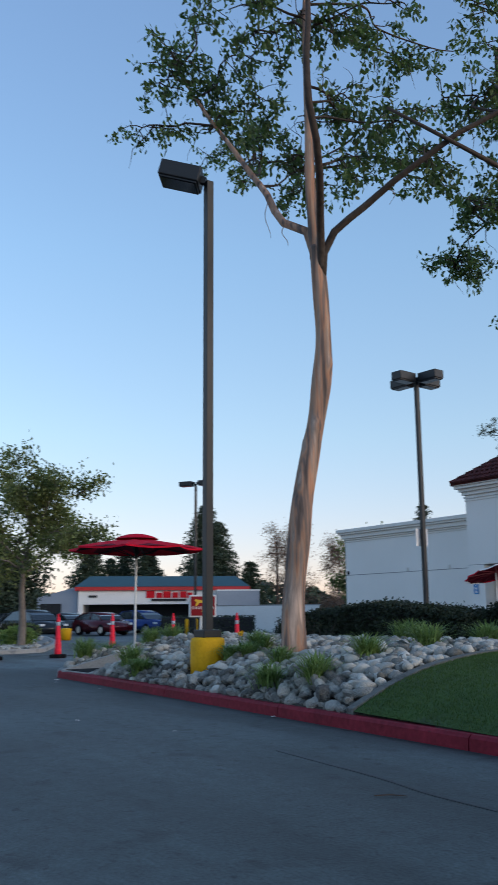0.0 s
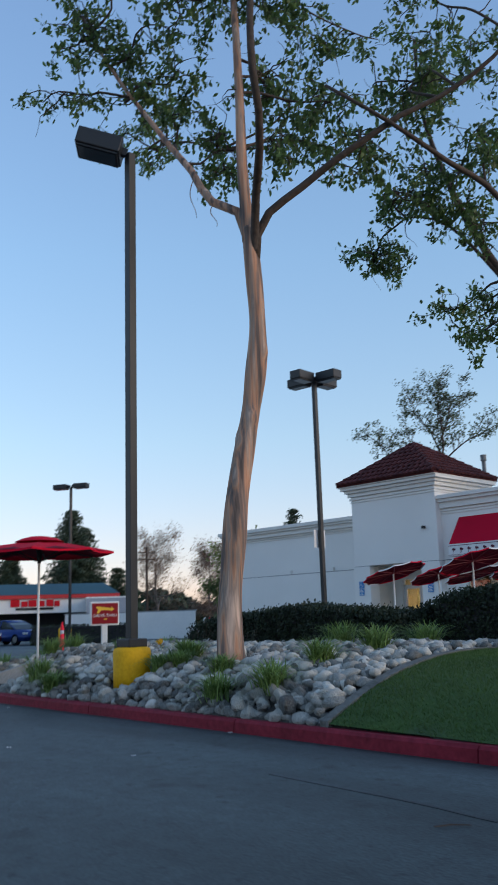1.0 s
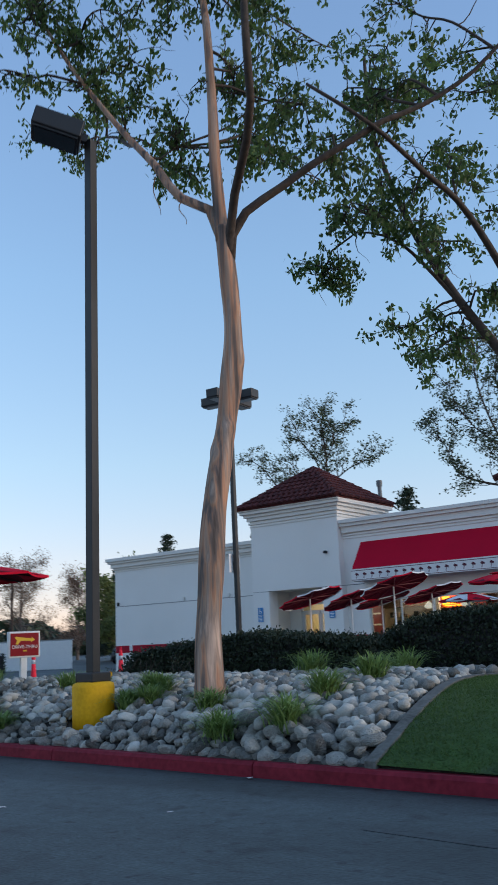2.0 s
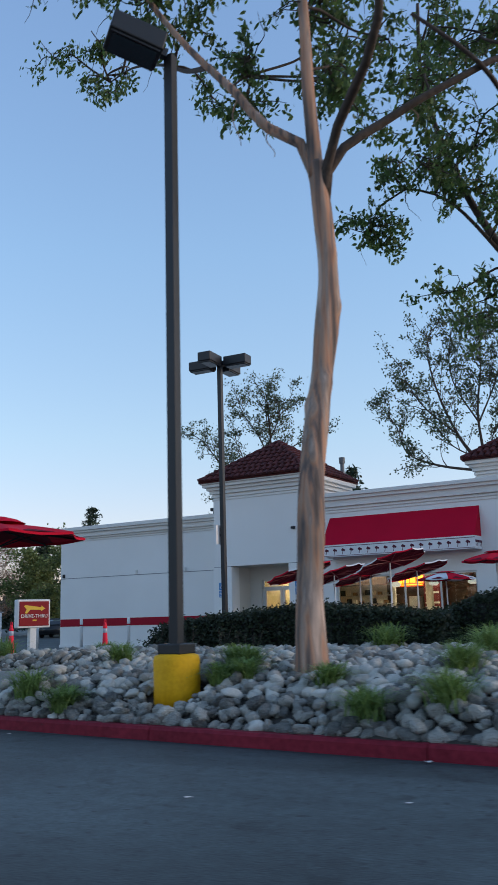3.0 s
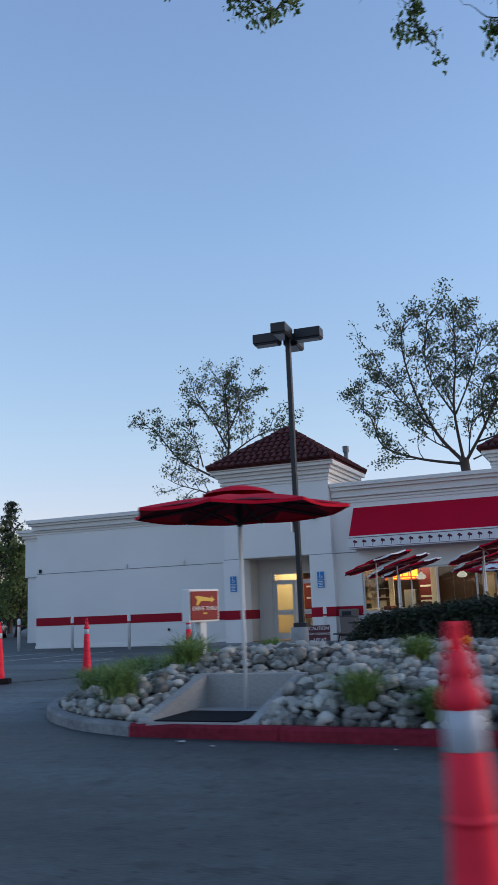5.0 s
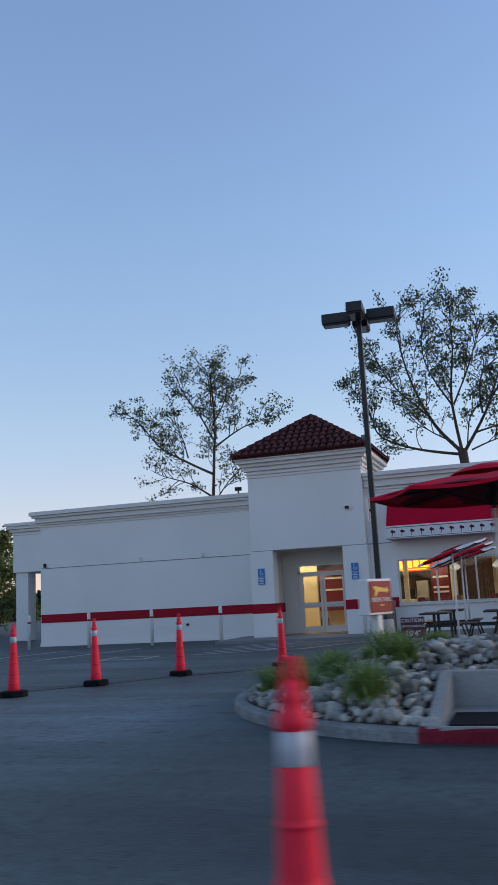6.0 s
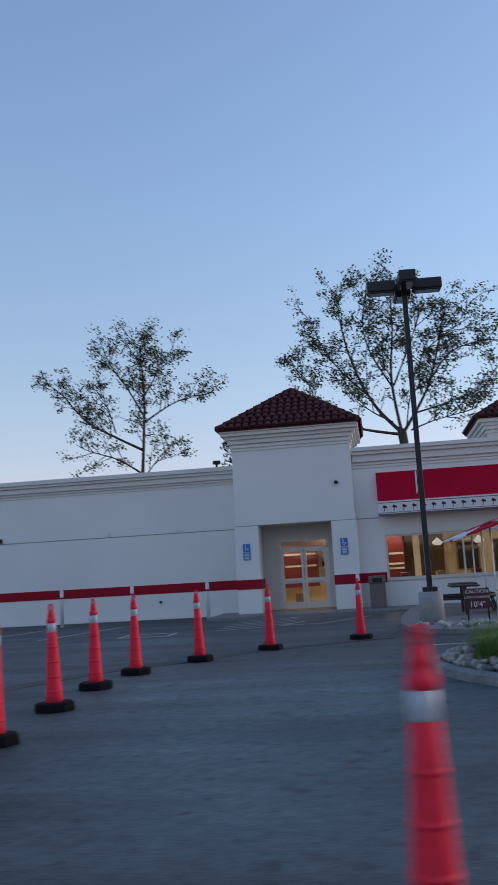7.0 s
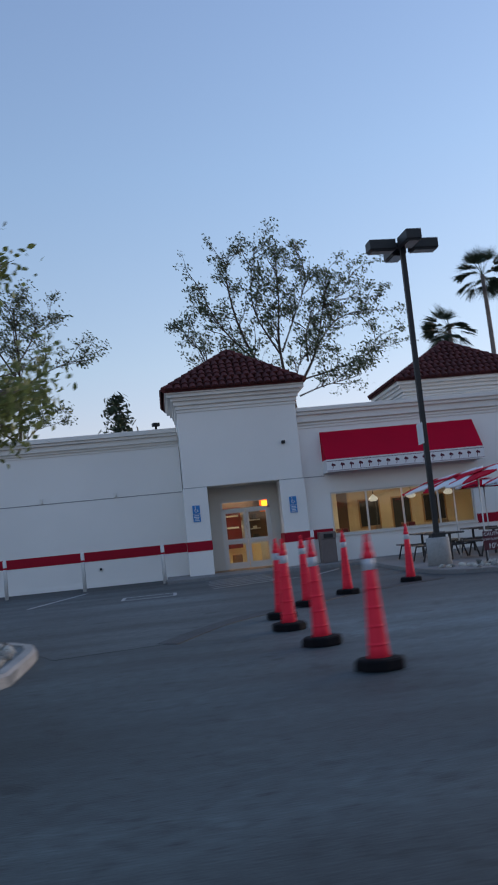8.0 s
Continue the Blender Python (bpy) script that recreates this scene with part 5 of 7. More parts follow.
def twigs(bm, pts, radii, levels, rng, spots, spread=1.0, count=(4, 7), ratio=0.5, lift=0.05, start=0.35, size=0.35, dense=9, smallest=0.006):
    """Grows side branches from a limb and collects leaf places round the last twigs."""
    total = sum((b - a).length for a, b in zip(pts, pts[1:]))
    for _ in range(rng.randint(*count)):
        f = rng.uniform(start, 1.0) * (len(pts) - 1)
        i = min(int(f), len(pts) - 2)
        p = pts[i].lerp(pts[i + 1], f - i)
        d = (pts[i + 1] - pts[i]).normalized()
        out = Vector((rng.gauss(0, 1), rng.gauss(0, 1), rng.gauss(0, 0.6))).normalized()
        out = (d * 0.55 + out * spread).normalized()
        ln = total * ratio * rng.uniform(0.6, 1.2)
        r = max(smallest, radii[i] * 0.55)
        q = bend(p, out, ln, 5, 0.22, lift, rng)
        rr = [r * (1 - 0.14 * k) for k in range(6)]
        tube(bm, q, rr, 5 if r < 0.02 else 7, caps=False)
        if levels > 0:
            twigs(bm, q, rr, levels - 1, rng, spots, spread, count, ratio * 1.02, lift, 0.3, size, dense, smallest)
        else:
            for k in range(dense):
                a = q[rng.randint(2, 5)]
                spots.append(a + Vector((rng.gauss(0, size), rng.gauss(0, size), rng.gauss(-size * 0.3, size))))


def limb(bm, pts, r0, r1, sides=10, wobble=0.0):
    line = [Vector(p) for p in smooth_line(pts, 0.3)]
    n = len(line) - 1
    radii = [r0 + (r1 - r0) * (k / n) ** 0.8 for k in range(n + 1)]
    tube(bm, line, radii, sides, caps=True, wobble=wobble)
    return line, radii


def plain_tree(m, name_label, height, trunk_r, crown, bark, leaves, seed, first=0.35, count=(4, 6), levels=2, ratio=0.5, dense=10, size=0.5, leaf_size=(0.16, 0.09), lean=(0, 0), spread=0.9, limbs=6, category="tree"):
    rng = random.Random(seed)
    tr = thing("tree", m, name_label, category)
    bm = bmesh.new()
    top = height * 0.8
    pts = [(lean[0] * k / 5 + rng.gauss(0, 0.1), lean[1] * k / 5 + rng.gauss(0, 0.1), top * k / 5 - (0.15 if k == 0 else 0)) for k in range(6)]
    line, radii = limb(bm, pts, trunk_r, trunk_r * 0.25, 9, 0.1)
    spots = []
    n = len(line)
    for k in range(limbs):
        i = int(n * (first + (0.95 - first) * k / limbs))
        a = k * 2.4 + rng.uniform(-0.4, 0.4)
        up = 0.35 + 0.5 * k / limbs
        ln = crown * rng.uniform(0.8, 1.1) * (1.0 - 0.35 * k / limbs)
        q = bend(line[i], (math.cos(a), math.sin(a), up), ln, 6, 0.15, 0.05, rng)
        rr = [radii[i] * 0.6 * (1 - 0.13 * j) for j in range(7)]
        tube(bm, q, rr, 7, caps=False)
        twigs(bm, q, rr, levels - 1, rng, spots, spread, count, ratio, 0.04, 0.3, size, dense, 0.01)
    twigs(bm, line[int(n * 0.6):], radii[int(n * 0.6):], levels - 1, rng, spots, spread, count, ratio, 0.04, 0.3, size, dense, 0.01)
    part("trunk", bm, bark, tr, smooth=True)
    crown_ob = new("crown", leaf_mesh("crown", spots, *leaf_size, leaves, 0.3, seed))
    crown_ob.parent = tr
    return tr


# the leaning eucalyptus in the bed
euc = thing("tree", pose(-9.28, 7.9, bed_z(-9.28, 7.9) - 0.1), "tall eucalyptus with a curved peeling tan trunk and sparse hanging leaves", "tree")
EO = Vector((-9.28, 7.9, bed_z(-9.28, 7.9) - 0.1))


def loc(pts):
    return [tuple(Vector(p) - EO) for p in pts]


bm = bmesh.new()
tp = loc([(-9.24, 7.9, 0.45), (-9.245, 7.91, 0.75), (-9.26, 7.92, 1.3), (-9.27, 7.97, 1.76), (-9.26, 8.07, 2.64), (-9.24, 8.25, 3.52), (-9.18, 8.41, 4.4), (-9.1, 8.45, 5.28), (-9.11, 8.44, 6.16), (-9.16, 8.43, 7.0)])
line = [Vector(p) for p in smooth_line(tp, 0.06)]
n = len(line) - 1
tr_r = [0.176 - 0.056 * k / n + 0.05 * math.exp(-k / n * 24) + 0.012 * math.sin(k * 0.25) * math.sin(k * 0.065) for k in range(n + 1)]
tube(bm, line, tr_r, 28, wobble=0.16)
for z, a, s in ((4.05, 5.6, 0.075), (4.0, 6.2, 0.05), (3.75, 3.6, 0.055), (5.0, 0.2, 0.05), (5.75, 6.0, 0.05), (2.2, 5.0, 0.04)):
    p = min(line, key=lambda q: abs(q.z - (z - EO.z)))
    out = Vector((math.cos(a), math.sin(a), -0.1))
    centre = p + out * 0.15
    for v in bm.verts:
        d = v.co - centre
        v.co += out * s * 0.55 * math.exp(-(d.x ** 2 + d.y ** 2) / 0.0065 - d.z ** 2 / 0.012)
part("trunk", bm, BARK, euc, "smooth trunk with tan and grey peeling streaks", smooth=True)
EUC_BOUGHS = [
    ([(-9.17, 8.42, 6.8), (-9.2, 8.35, 8.0), (-9.22, 8.36, 9.0), (-9.3, 8.4, 10.3), (-9.55, 8.6, 11.8), (-9.5, 8.7, 13.4)], 0.105, 0.03, BARK),
    ([(-9.11, 8.46, 6.25), (-9.02, 8.4, 6.85), (-8.72, 8.15, 7.25), (-8.1, 7.65, 7.6), (-7.8, 7.36, 7.9), (-7.63, 7.1, 8.3), (-7.6, 7.05, 9.0), (-7.6, 7.1, 9.6), (-7.8, 7.3, 10.8), (-7.5, 7.5, 12.2)], 0.075, 0.025, DARK_BARK),
    ([(-9.13, 8.45, 6.3), (-9.22, 8.43, 6.9), (-9.38, 8.4, 7.35), (-9.75, 8.2, 7.6), (-10.0, 8.2, 7.92), (-10.28, 8.25, 8.35), (-10.8, 8.25, 9.0), (-11.3, 8.2, 9.7), (-11.8, 7.9, 10.6), (-12.2, 7.5, 11.6)], 0.092, 0.022, BARK),
    ([(-10.7, 8.25, 8.9), (-11.6, 9.0, 9.6), (-12.6, 9.7, 10.5), (-13.8, 10.4, 11.3), (-15.0, 11.2, 11.9)], 0.045, 0.012, DARK_BARK),
    ([(-10.5, 8.25, 8.6), (-10.6, 8.7, 8.8), (-10.6, 9.1, 9.2)], 0.03, 0.01, DARK_BARK),
    ([(-9.11, 8.46, 6.3), (-9.02, 8.45, 6.85), (-8.8, 8.5, 7.15), (-8.4, 8.8, 7.5), (-7.96, 9.02, 7.8), (-7.5, 9.3, 8.1), (-7.1, 9.6, 8.4), (-6.69, 10.06, 8.7), (-6.0, 10.5, 9.2), (-5.2, 10.8, 10.0)], 0.075, 0.022, DARK_BARK),
]


def clump(bm, lines, c, rng, spots, size, amount, spray=0.085, thick=0.026):
    """A drooping spray of leaves about c, with a thin branch from the nearest bough."""
    c = Vector(c)
    near = min((p for ln in lines for p in ln[2:]), key=lambda p: (p - c).length + 0.6 * max(0.0, p.z - c.z))
    bends = [tuple(near.lerp(c, f) + Vector((rng.gauss(0, 0.11), rng.gauss(0, 0.11), lift + rng.gauss(0, 0.08)))) for f, lift in ((0.3, 0.12), (0.55, 0.18), (0.8, 0.08))]
    line = [Vector(p) for p in smooth_line([tuple(near), *bends, tuple(c)], 0.12)]
    n = len(line) - 1
    tube(bm, line, [thick * (1 - 0.62 * k / max(1, n)) for k in range(n + 1)], 6, caps=False)
    for _ in range(rng.randint(9, 13)):
        i = rng.randint(n // 2, n)
        d = Vector((rng.gauss(0, 1), rng.gauss(0, 1), rng.gauss(-0.1, 0.6)))
        q = bend(line[i], d, size * rng.uniform(0.7, 1.6), 5, 0.3, -0.08, rng)
        tube(bm, q, [thick * 0.45, thick * 0.4, thick * 0.35, thick * 0.3, thick * 0.24, thick * 0.15], 4, caps=False)
        for _ in range(amount):
            a = q[rng.choice((1, 2, 3, 3, 4, 4, 5, 5, 5))]
            spots.append(a + Vector((rng.gauss(0, spray), rng.gauss(0, spray), rng.gauss(-spray, spray))))
    for _ in range(2):
        q = bend(line[rng.randint(0, n)], Vector((rng.gauss(0, 1), rng.gauss(0, 1), rng.gauss(0, 0.5))), size * rng.uniform(1.4, 2.4), 8, 0.4, -0.05, rng)
        tube(bm, q, [thick * (0.5 - 0.05 * k) for k in range(9)], 4, caps=False)


def grow_eucalypt(owner, origin, boughs, clumps, seed, size=0.5, amount=31, leaf=(0.125, 0.056), spray=0.07, thick=0.026):
    rng = random.Random(seed)
    lines, spots = [], []
    for pts, r0, r1, mat in boughs:
        bm = bmesh.new()
        ln, rr = limb(bm, [tuple(Vector(p) - origin) for p in pts], r0, r1, 12, 0.1)
        lines.append(ln)
        part("limb", bm, mat, owner, smooth=True)
    for c in clumps:
        bm = bmesh.new()
        share = c[3] if len(c) > 3 else 1.0
        clump(bm, lines, Vector(c[:3]) - origin, rng, spots, size * share, int(amount * share), spray, thick)
        part("branch", bm, DARK_BARK, owner, smooth=True)
    ob = new("crown", leaf_mesh("crown", spots, *leaf, EUCALYPT, 0.8, seed))
    ob.parent = owner


CLUMPS_LEFT = [(-12.5, 7.1, 11.3), (-12.1, 7.7, 11.8), (-11.8, 8.2, 11.2), (-11.4, 8.7, 11.9), (-11.2, 8.9, 10.9), (-11.7, 8.4, 10.4), (-12.6, 6.9, 10.3), (-10.9, 9.3, 11.9), (-11.6, 9.2, 10.7), (-10.4, 8.2, 11.2),
               (-10.2, 7.4, 11.6), (-9.6, 7.6, 12.4), (-10.5, 9.2, 9.5), (-10.7, 9.2, 8.8), (-12.9, 7.6, 12.6), (-11.2, 7.6, 12.6)]
CLUMPS_BACK = [(-16.2, 10.6, 12.6, 0.7), (-15.4, 10.8, 11.8, 0.65), (-14.6, 10.6, 11.2, 0.45), (-15.0, 10.6, 12.7, 0.7), (-13.9, 10.6, 12.3, 0.6), (-12.1, 11.2, 10.2, 0.7), (-13.0, 9.8, 11.6, 0.6)]
CLUMPS_RIGHT = [(-9.1, 9.4, 8.5), (-9.2, 9.5, 9.6), (-8.6, 10.0, 9.3), (-8.2, 10.5, 9.8), (-7.5, 11.0, 9.8), (-8.6, 10.6, 8.8), (-9.4, 9.2, 9.9), (-9.7, 11.3, 11.6), (-9.0, 11.8, 11.8), (-9.4, 11.4, 10.6),
                (-9.7, 11.2, 9.6), (-9.3, 11.4, 9.1), (-8.2, 9.6, 11.4), (-7.4, 10.4, 11.2), (-7.6, 7.6, 11.4), (-8.2, 7.2, 12.3), (-9.3, 8.6, 13.4), (-8.5, 9.2, 12.6), (-8.8, 8.8, 11.2)]
grow_eucalypt(euc, EO, EUC_BOUGHS, CLUMPS_LEFT + CLUMPS_BACK + CLUMPS_RIGHT, 31)
rng = random.Random(88)
for (x, y, z), drop in (((-10.26, 8.24, 8.3), 0.78), ((-9.72, 8.2, 7.58), 0.42), ((-8.0, 9.0, 7.78), 0.35)):
    strip = bmesh.new()
    rows = []
    for k in range(9):
        sway = 0.05 * math.sin(k * 0.7 + x)
        w = 0.011 * (1 - 0.07 * k)
        rows.append([strip.verts.new((x - EO.x + sway + a * w, y - EO.y + sway * 0.5 + b * w, z - EO.z - drop * k / 8)) for a, b in ((-1, -0.3), (1, 0.3), (0, 0.5))])
    for a, b in zip(rows, rows[1:]):
        for k in range(3):
            strip.faces.new((a[k], a[(k + 1) % 3], b[(k + 1) % 3], b[k]))
    part("bark_ribbon", strip, BARK, euc, "loose ribbon of bark hanging from a limb")

# its neighbour, leaning in from behind the hedge
SO = Vector((-5.2, 14.0, bed_z(-5.2, 13.0) - 0.1))
euc2 = thing("tree", Matrix.Translation(SO), "leaning eucalyptus with dark stem rising behind the clipped hedge", "tree")
SECOND = [
    ([(-5.2, 14.0, 0.3), (-5.55, 14.0, 1.6), (-6.1, 14.0, 3.2), (-7.0, 14.0, 5.4), (-8.0, 13.9, 7.2), (-8.8, 13.8, 9.0), (-9.3, 13.6, 11.0), (-9.2, 13.3, 12.6)], 0.17, 0.03, DARK_BARK),
    ([(-6.3, 14.0, 3.8), (-6.5, 13.3, 6.0), (-6.85, 11.9, 7.7), (-7.0, 10.6, 8.0), (-7.2, 9.4, 8.3), (-7.9, 8.9, 9.0)], 0.1, 0.025, DARK_BARK),
    ([(-7.9, 13.9, 7.0), (-8.9, 13.6, 8.5), (-9.7, 13.3, 8.9), (-10.15, 13.1, 8.6), (-10.35, 13.0, 8.1)], 0.05, 0.015, DARK_BARK),
    ([(-6.7, 14.0, 4.8), (-6.2, 14.1, 7.0), (-6.0, 13.8, 9.2), (-6.3, 13.3, 11.4)], 0.08, 0.02, DARK_BARK),
]
CLUMPS_SECOND = [(-10.5, 13.2, 8.1), (-10.0, 13.2, 7.95), (-9.7, 13.0, 9.3), (-9.1, 13.0, 8.7), (-8.5, 12.5, 9.2), (-8.2, 13.4, 8.6), (-9.4, 14.0, 7.0), (-8.7, 14.0, 6.7), (-8.9, 14.0, 6.2), (-8.2, 14.0, 6.4),
                 (-8.3, 12.5, 11.9), (-7.7, 12.9, 11.5), (-8.8, 12.3, 10.8), (-8.1, 12.7, 10.8), (-7.6, 13.0, 9.8), (-8.9, 12.2, 8.6), (-8.0, 12.8, 9.3), (-7.8, 12.8, 7.9), (-7.2, 13.6, 8.6), (-6.8, 14.0, 9.6),
                 (-6.3, 13.4, 10.8), (-6.8, 12.4, 10.2), (-7.0, 12.0, 9.0), (-9.3, 13.6, 11.9), (-7.4, 14.0, 7.2)]
grow_eucalypt(euc2, SO, SECOND, CLUMPS_SECOND, 32)

# trees behind the restaurant and round the car park


def open_tree(x, y, label, boughs, seed, step=0.3, leaf=(0.175, 0.088), amount=(9, 16)):
    """Airy tree: named boughs, side branches along them and small flat sprays of leaves at the twig ends."""
    rng = random.Random(seed)
    tr = thing("tree", pose(x, y, 0), label, "tree")
    o = Vector((x, y, 0))
    spots = []
    for number, (pts, r0, r1, mat) in enumerate(boughs):
        inner = [tuple(Vector(p) - o + Vector((rng.gauss(0, 0.16), rng.gauss(0, 0.2), rng.gauss(0, 0.16))) * (0 < k < len(pts) - 1)) for k, p in enumerate(pts)]
        bm = bmesh.new()
        line, _ = limb(bm, inner, r0 * 0.7, r1 * 0.8, 9, 0.1)
        part("limb", bm, mat, tr, smooth=True)
        total = sum((b - a).length for a, b in zip(line, line[1:]))
        first = 0.62 if number == 0 else 0.26
        if number == 0 and pts[-1][2] < 10:
            continue
        bm = bmesh.new()
        for k in range(int(total * (1 - first) / step) + 1):
            f = min(0.999, first + (1 - first) * (k + rng.uniform(0, 0.9)) * step / (total * (1 - first)))
            i = int(f * (len(line) - 1))
            d = (line[i + 1] - line[i]).normalized()
            out = d.cross(Vector((rng.gauss(0, 1), rng.gauss(0, 1), rng.gauss(0, 1)))).normalized()
            way = d * rng.uniform(0.5, 1.0) + out * rng.uniform(0.5, 1.0) + Vector((0, 0, 0.2))
            q = bend(line[i], way, rng.uniform(0.9, 2.3) * (1.15 - 0.35 * f), 6, 0.2, 0.03, rng)
            tube(bm, q, [0.03, 0.026, 0.022, 0.019, 0.016, 0.013, 0.01], 5, caps=False)
            for _ in range(rng.randint(4, 7)):
                a = q[rng.randint(2, 6)]
                w = bend(a, (q[-1] - q[0]).normalized() + Vector((rng.gauss(0, 0.7), rng.gauss(0, 0.7), rng.gauss(0.1, 0.5))), rng.uniform(0.25, 0.6), 3, 0.25, 0.0, rng)
                tube(bm, w, [0.012, 0.01, 0.009, 0.007], 4, caps=False)
                for _ in range(rng.randint(*amount)):
                    spots.append(w[rng.choice((2, 3, 3))] + Vector((rng.gauss(0, 0.19), rng.gauss(0, 0.19), rng.gauss(0, 0.11))))
        part("branch", bm, mat, tr, smooth=True)
    ob = new("crown", leaf_mesh("crown", spots, *leaf, TREE_LEAF, 0.3, seed))
    ob.parent = tr


B1 = [([(-31.9, 47.0, 0), (-32.0, 47.0, 5.0), (-31.9, 47.0, 9.5), (-31.8, 47.0, 12.2), (-31.9, 47.0, 15.4)], 0.26, 0.05, DARK_BARK),
      ([(-31.9, 47.0, 9.0), (-33.4, 46.8, 9.9), (-35.2, 46.6, 11.0), (-36.5, 46.6, 12.6), (-37.6, 46.6, 13.4)], 0.12, 0.03, DARK_BARK),
      ([(-32.0, 47.0, 7.6), (-33.4, 46.7, 8.6), (-35.0, 46.6, 9.2), (-35.9, 46.6, 9.6)], 0.1, 0.02, DARK_BARK),
      ([(-31.9, 47.0, 11.2), (-33.0, 47.2, 12.8), (-33.9, 47.4, 14.3), (-34.3, 47.4, 15.6)], 0.1, 0.02, DARK_BARK),
      ([(-31.9, 47.0, 10.6), (-30.5, 47.0, 11.3), (-29.2, 47.0, 11.8), (-28.2, 47.0, 12.2)], 0.1, 0.02, DARK_BARK),
      ([(-31.9, 47.0, 12.0), (-30.9, 46.8, 13.1), (-30.1, 46.6, 14.1), (-29.6, 46.6, 14.7)], 0.09, 0.02, DARK_BARK),
      ([(-31.9, 47.0, 13.2), (-31.9, 47.2, 14.6), (-32.3, 47.3, 15.8)], 0.07, 0.02, DARK_BARK),
      ([(-33.6, 47.1, 10.2), (-34.0, 47.3, 11.8), (-34.8, 47.4, 12.9)], 0.07, 0.02, DARK_BARK),
      ([(-31.9, 47.0, 7.4), (-30.8, 47.0, 8.6), (-30.2, 47.0, 9.3)], 0.07, 0.02, DARK_BARK)]
open_tree(-31.9, 47.0, "open grey-green tree with long bare limbs behind the restaurant", B1, 21)
B2 = [([(-16.6, 44.0, 0), (-16.8, 44.0, 5.0), (-17.0, 44.0, 8.6)], 0.42, 0.3, DARK_BARK),
      ([(-17.0, 44.0, 8.3), (-19.0, 43.8, 8.9), (-20.8, 43.6, 9.7), (-21.8, 43.6, 11.2), (-22.6, 43.6, 12.6)], 0.13, 0.02, DARK_BARK),
      ([(-17.0, 44.0, 8.4), (-18.2, 44.2, 10.2), (-19.2, 44.3, 12.8), (-19.8, 44.4, 15.2), (-19.6, 44.4, 16.8)], 0.16, 0.03, DARK_BARK),
      ([(-18.6, 44.2, 10.6), (-20.0, 44.0, 12.2), (-21.0, 43.9, 13.8), (-21.4, 43.9, 15.0)], 0.08, 0.02, DARK_BARK),
      ([(-17.0, 44.0, 8.4), (-17.2, 44.2, 11.4), (-17.3, 44.4, 14.2), (-17.0, 44.4, 16.8)], 0.14, 0.03, DARK_BARK),
      ([(-17.3, 44.3, 11.0), (-18.2, 44.1, 13.0), (-18.5, 44.0, 15.0), (-18.2, 44.0, 16.8)], 0.08, 0.02, DARK_BARK),
      ([(-16.9, 44.0, 8.4), (-15.6, 44.2, 10.8), (-14.6, 44.3, 13.2), (-14.2, 44.4, 15.2)], 0.14, 0.03, DARK_BARK),
      ([(-15.4, 44.2, 11.0), (-13.8, 44.2, 12.4), (-12.2, 44.2, 13.2), (-11.6, 44.2, 13.8)], 0.09, 0.02, DARK_BARK),
      ([(-15.8, 44.2, 10.4), (-15.2, 44.0, 12.2), (-13.8, 43.9, 14.0), (-12.8, 43.8, 15.2)], 0.08, 0.02, DARK_BARK),
      ([(-16.2, 44.0, 9.4), (-14.6, 43.8, 9.8), (-13.0, 43.7, 10.4), (-11.9, 43.7, 11.4)], 0.08, 0.02, DARK_BARK),
      ([(-16.5, 44.0, 8.5), (-15.2, 43.8, 8.7), (-14.0, 43.7, 9.1), (-13.0, 43.7, 9.4)], 0.07, 0.02, DARK_BARK),
      ([(-16.7, 44.0, 8.8), (-16.2, 43.8, 10.2), (-15.2, 43.7, 11.2)], 0.06, 0.02, DARK_BARK),
      ([(-17.4, 44.0, 9.0), (-18.6, 43.8, 9.9), (-19.4, 43.7, 10.8)], 0.07, 0.02, DARK_BARK),
      ([(-17.2, 44.0, 11.0), (-16.2, 43.8, 13.0), (-15.6, 43.6, 15.0), (-15.8, 43.6, 16.4)], 0.08, 0.02, DARK_BARK)]
open_tree(-16.6, 44.0, "large spreading tree with dark forked limbs behind the restaurant", B2, 22)
plain_tree(pose(-28.3, 10.65, 0.1), "broad leafy tree with pale trunk on the second island", 5.9, 0.15, 3.1, GREY_BARK, BROAD_LEAF, 23, 0.52, (5, 7), 2, 0.42, 36, 0.18, (0.13, 0.07), limbs=14)

# ---- planting ----


def tuft(x, y, z, size, seed, label="clump of arching green strap leaves among the stones"):
    rng = random.Random(seed)
    tf = thing("strap_leaf_plant", pose(x, y, z), label, "plant", "strap-leaf plants")
    verts, faces = [], []
    for _ in range(240):
        a, reach, h = rng.uniform(0, 6.28), size * rng.uniform(0.25, 1.1), size * rng.uniform(0.5, 1.0)
        bx, by = rng.gauss(0, size * 0.12), rng.gauss(0, size * 0.12)
        w = 0.0085 * rng.uniform(0.7, 1.3)
        sx, sy = -math.sin(a) * w, math.cos(a) * w
        k0 = len(verts)
        for k in range(5):
            t = k / 4
            px, py = bx + math.cos(a) * reach * t ** 1.4, by + math.sin(a) * reach * t ** 1.4
            pz = h * (1.6 * t - 0.75 * t * t * (1 + reach / size * 0.4))
            f = 1 - t ** 2 * 0.95
            verts += [(px - sx * f, py - sy * f, pz), (px + sx * f, py + sy * f, pz)]
        for k in range(4):
            q = k0 + 2 * k
            faces.append((q, q + 1, q + 3, q + 2))
    ob = new("leaves", scatter_mesh("leaves", verts, faces, STRAP))
    ob.parent = tf
    return tf


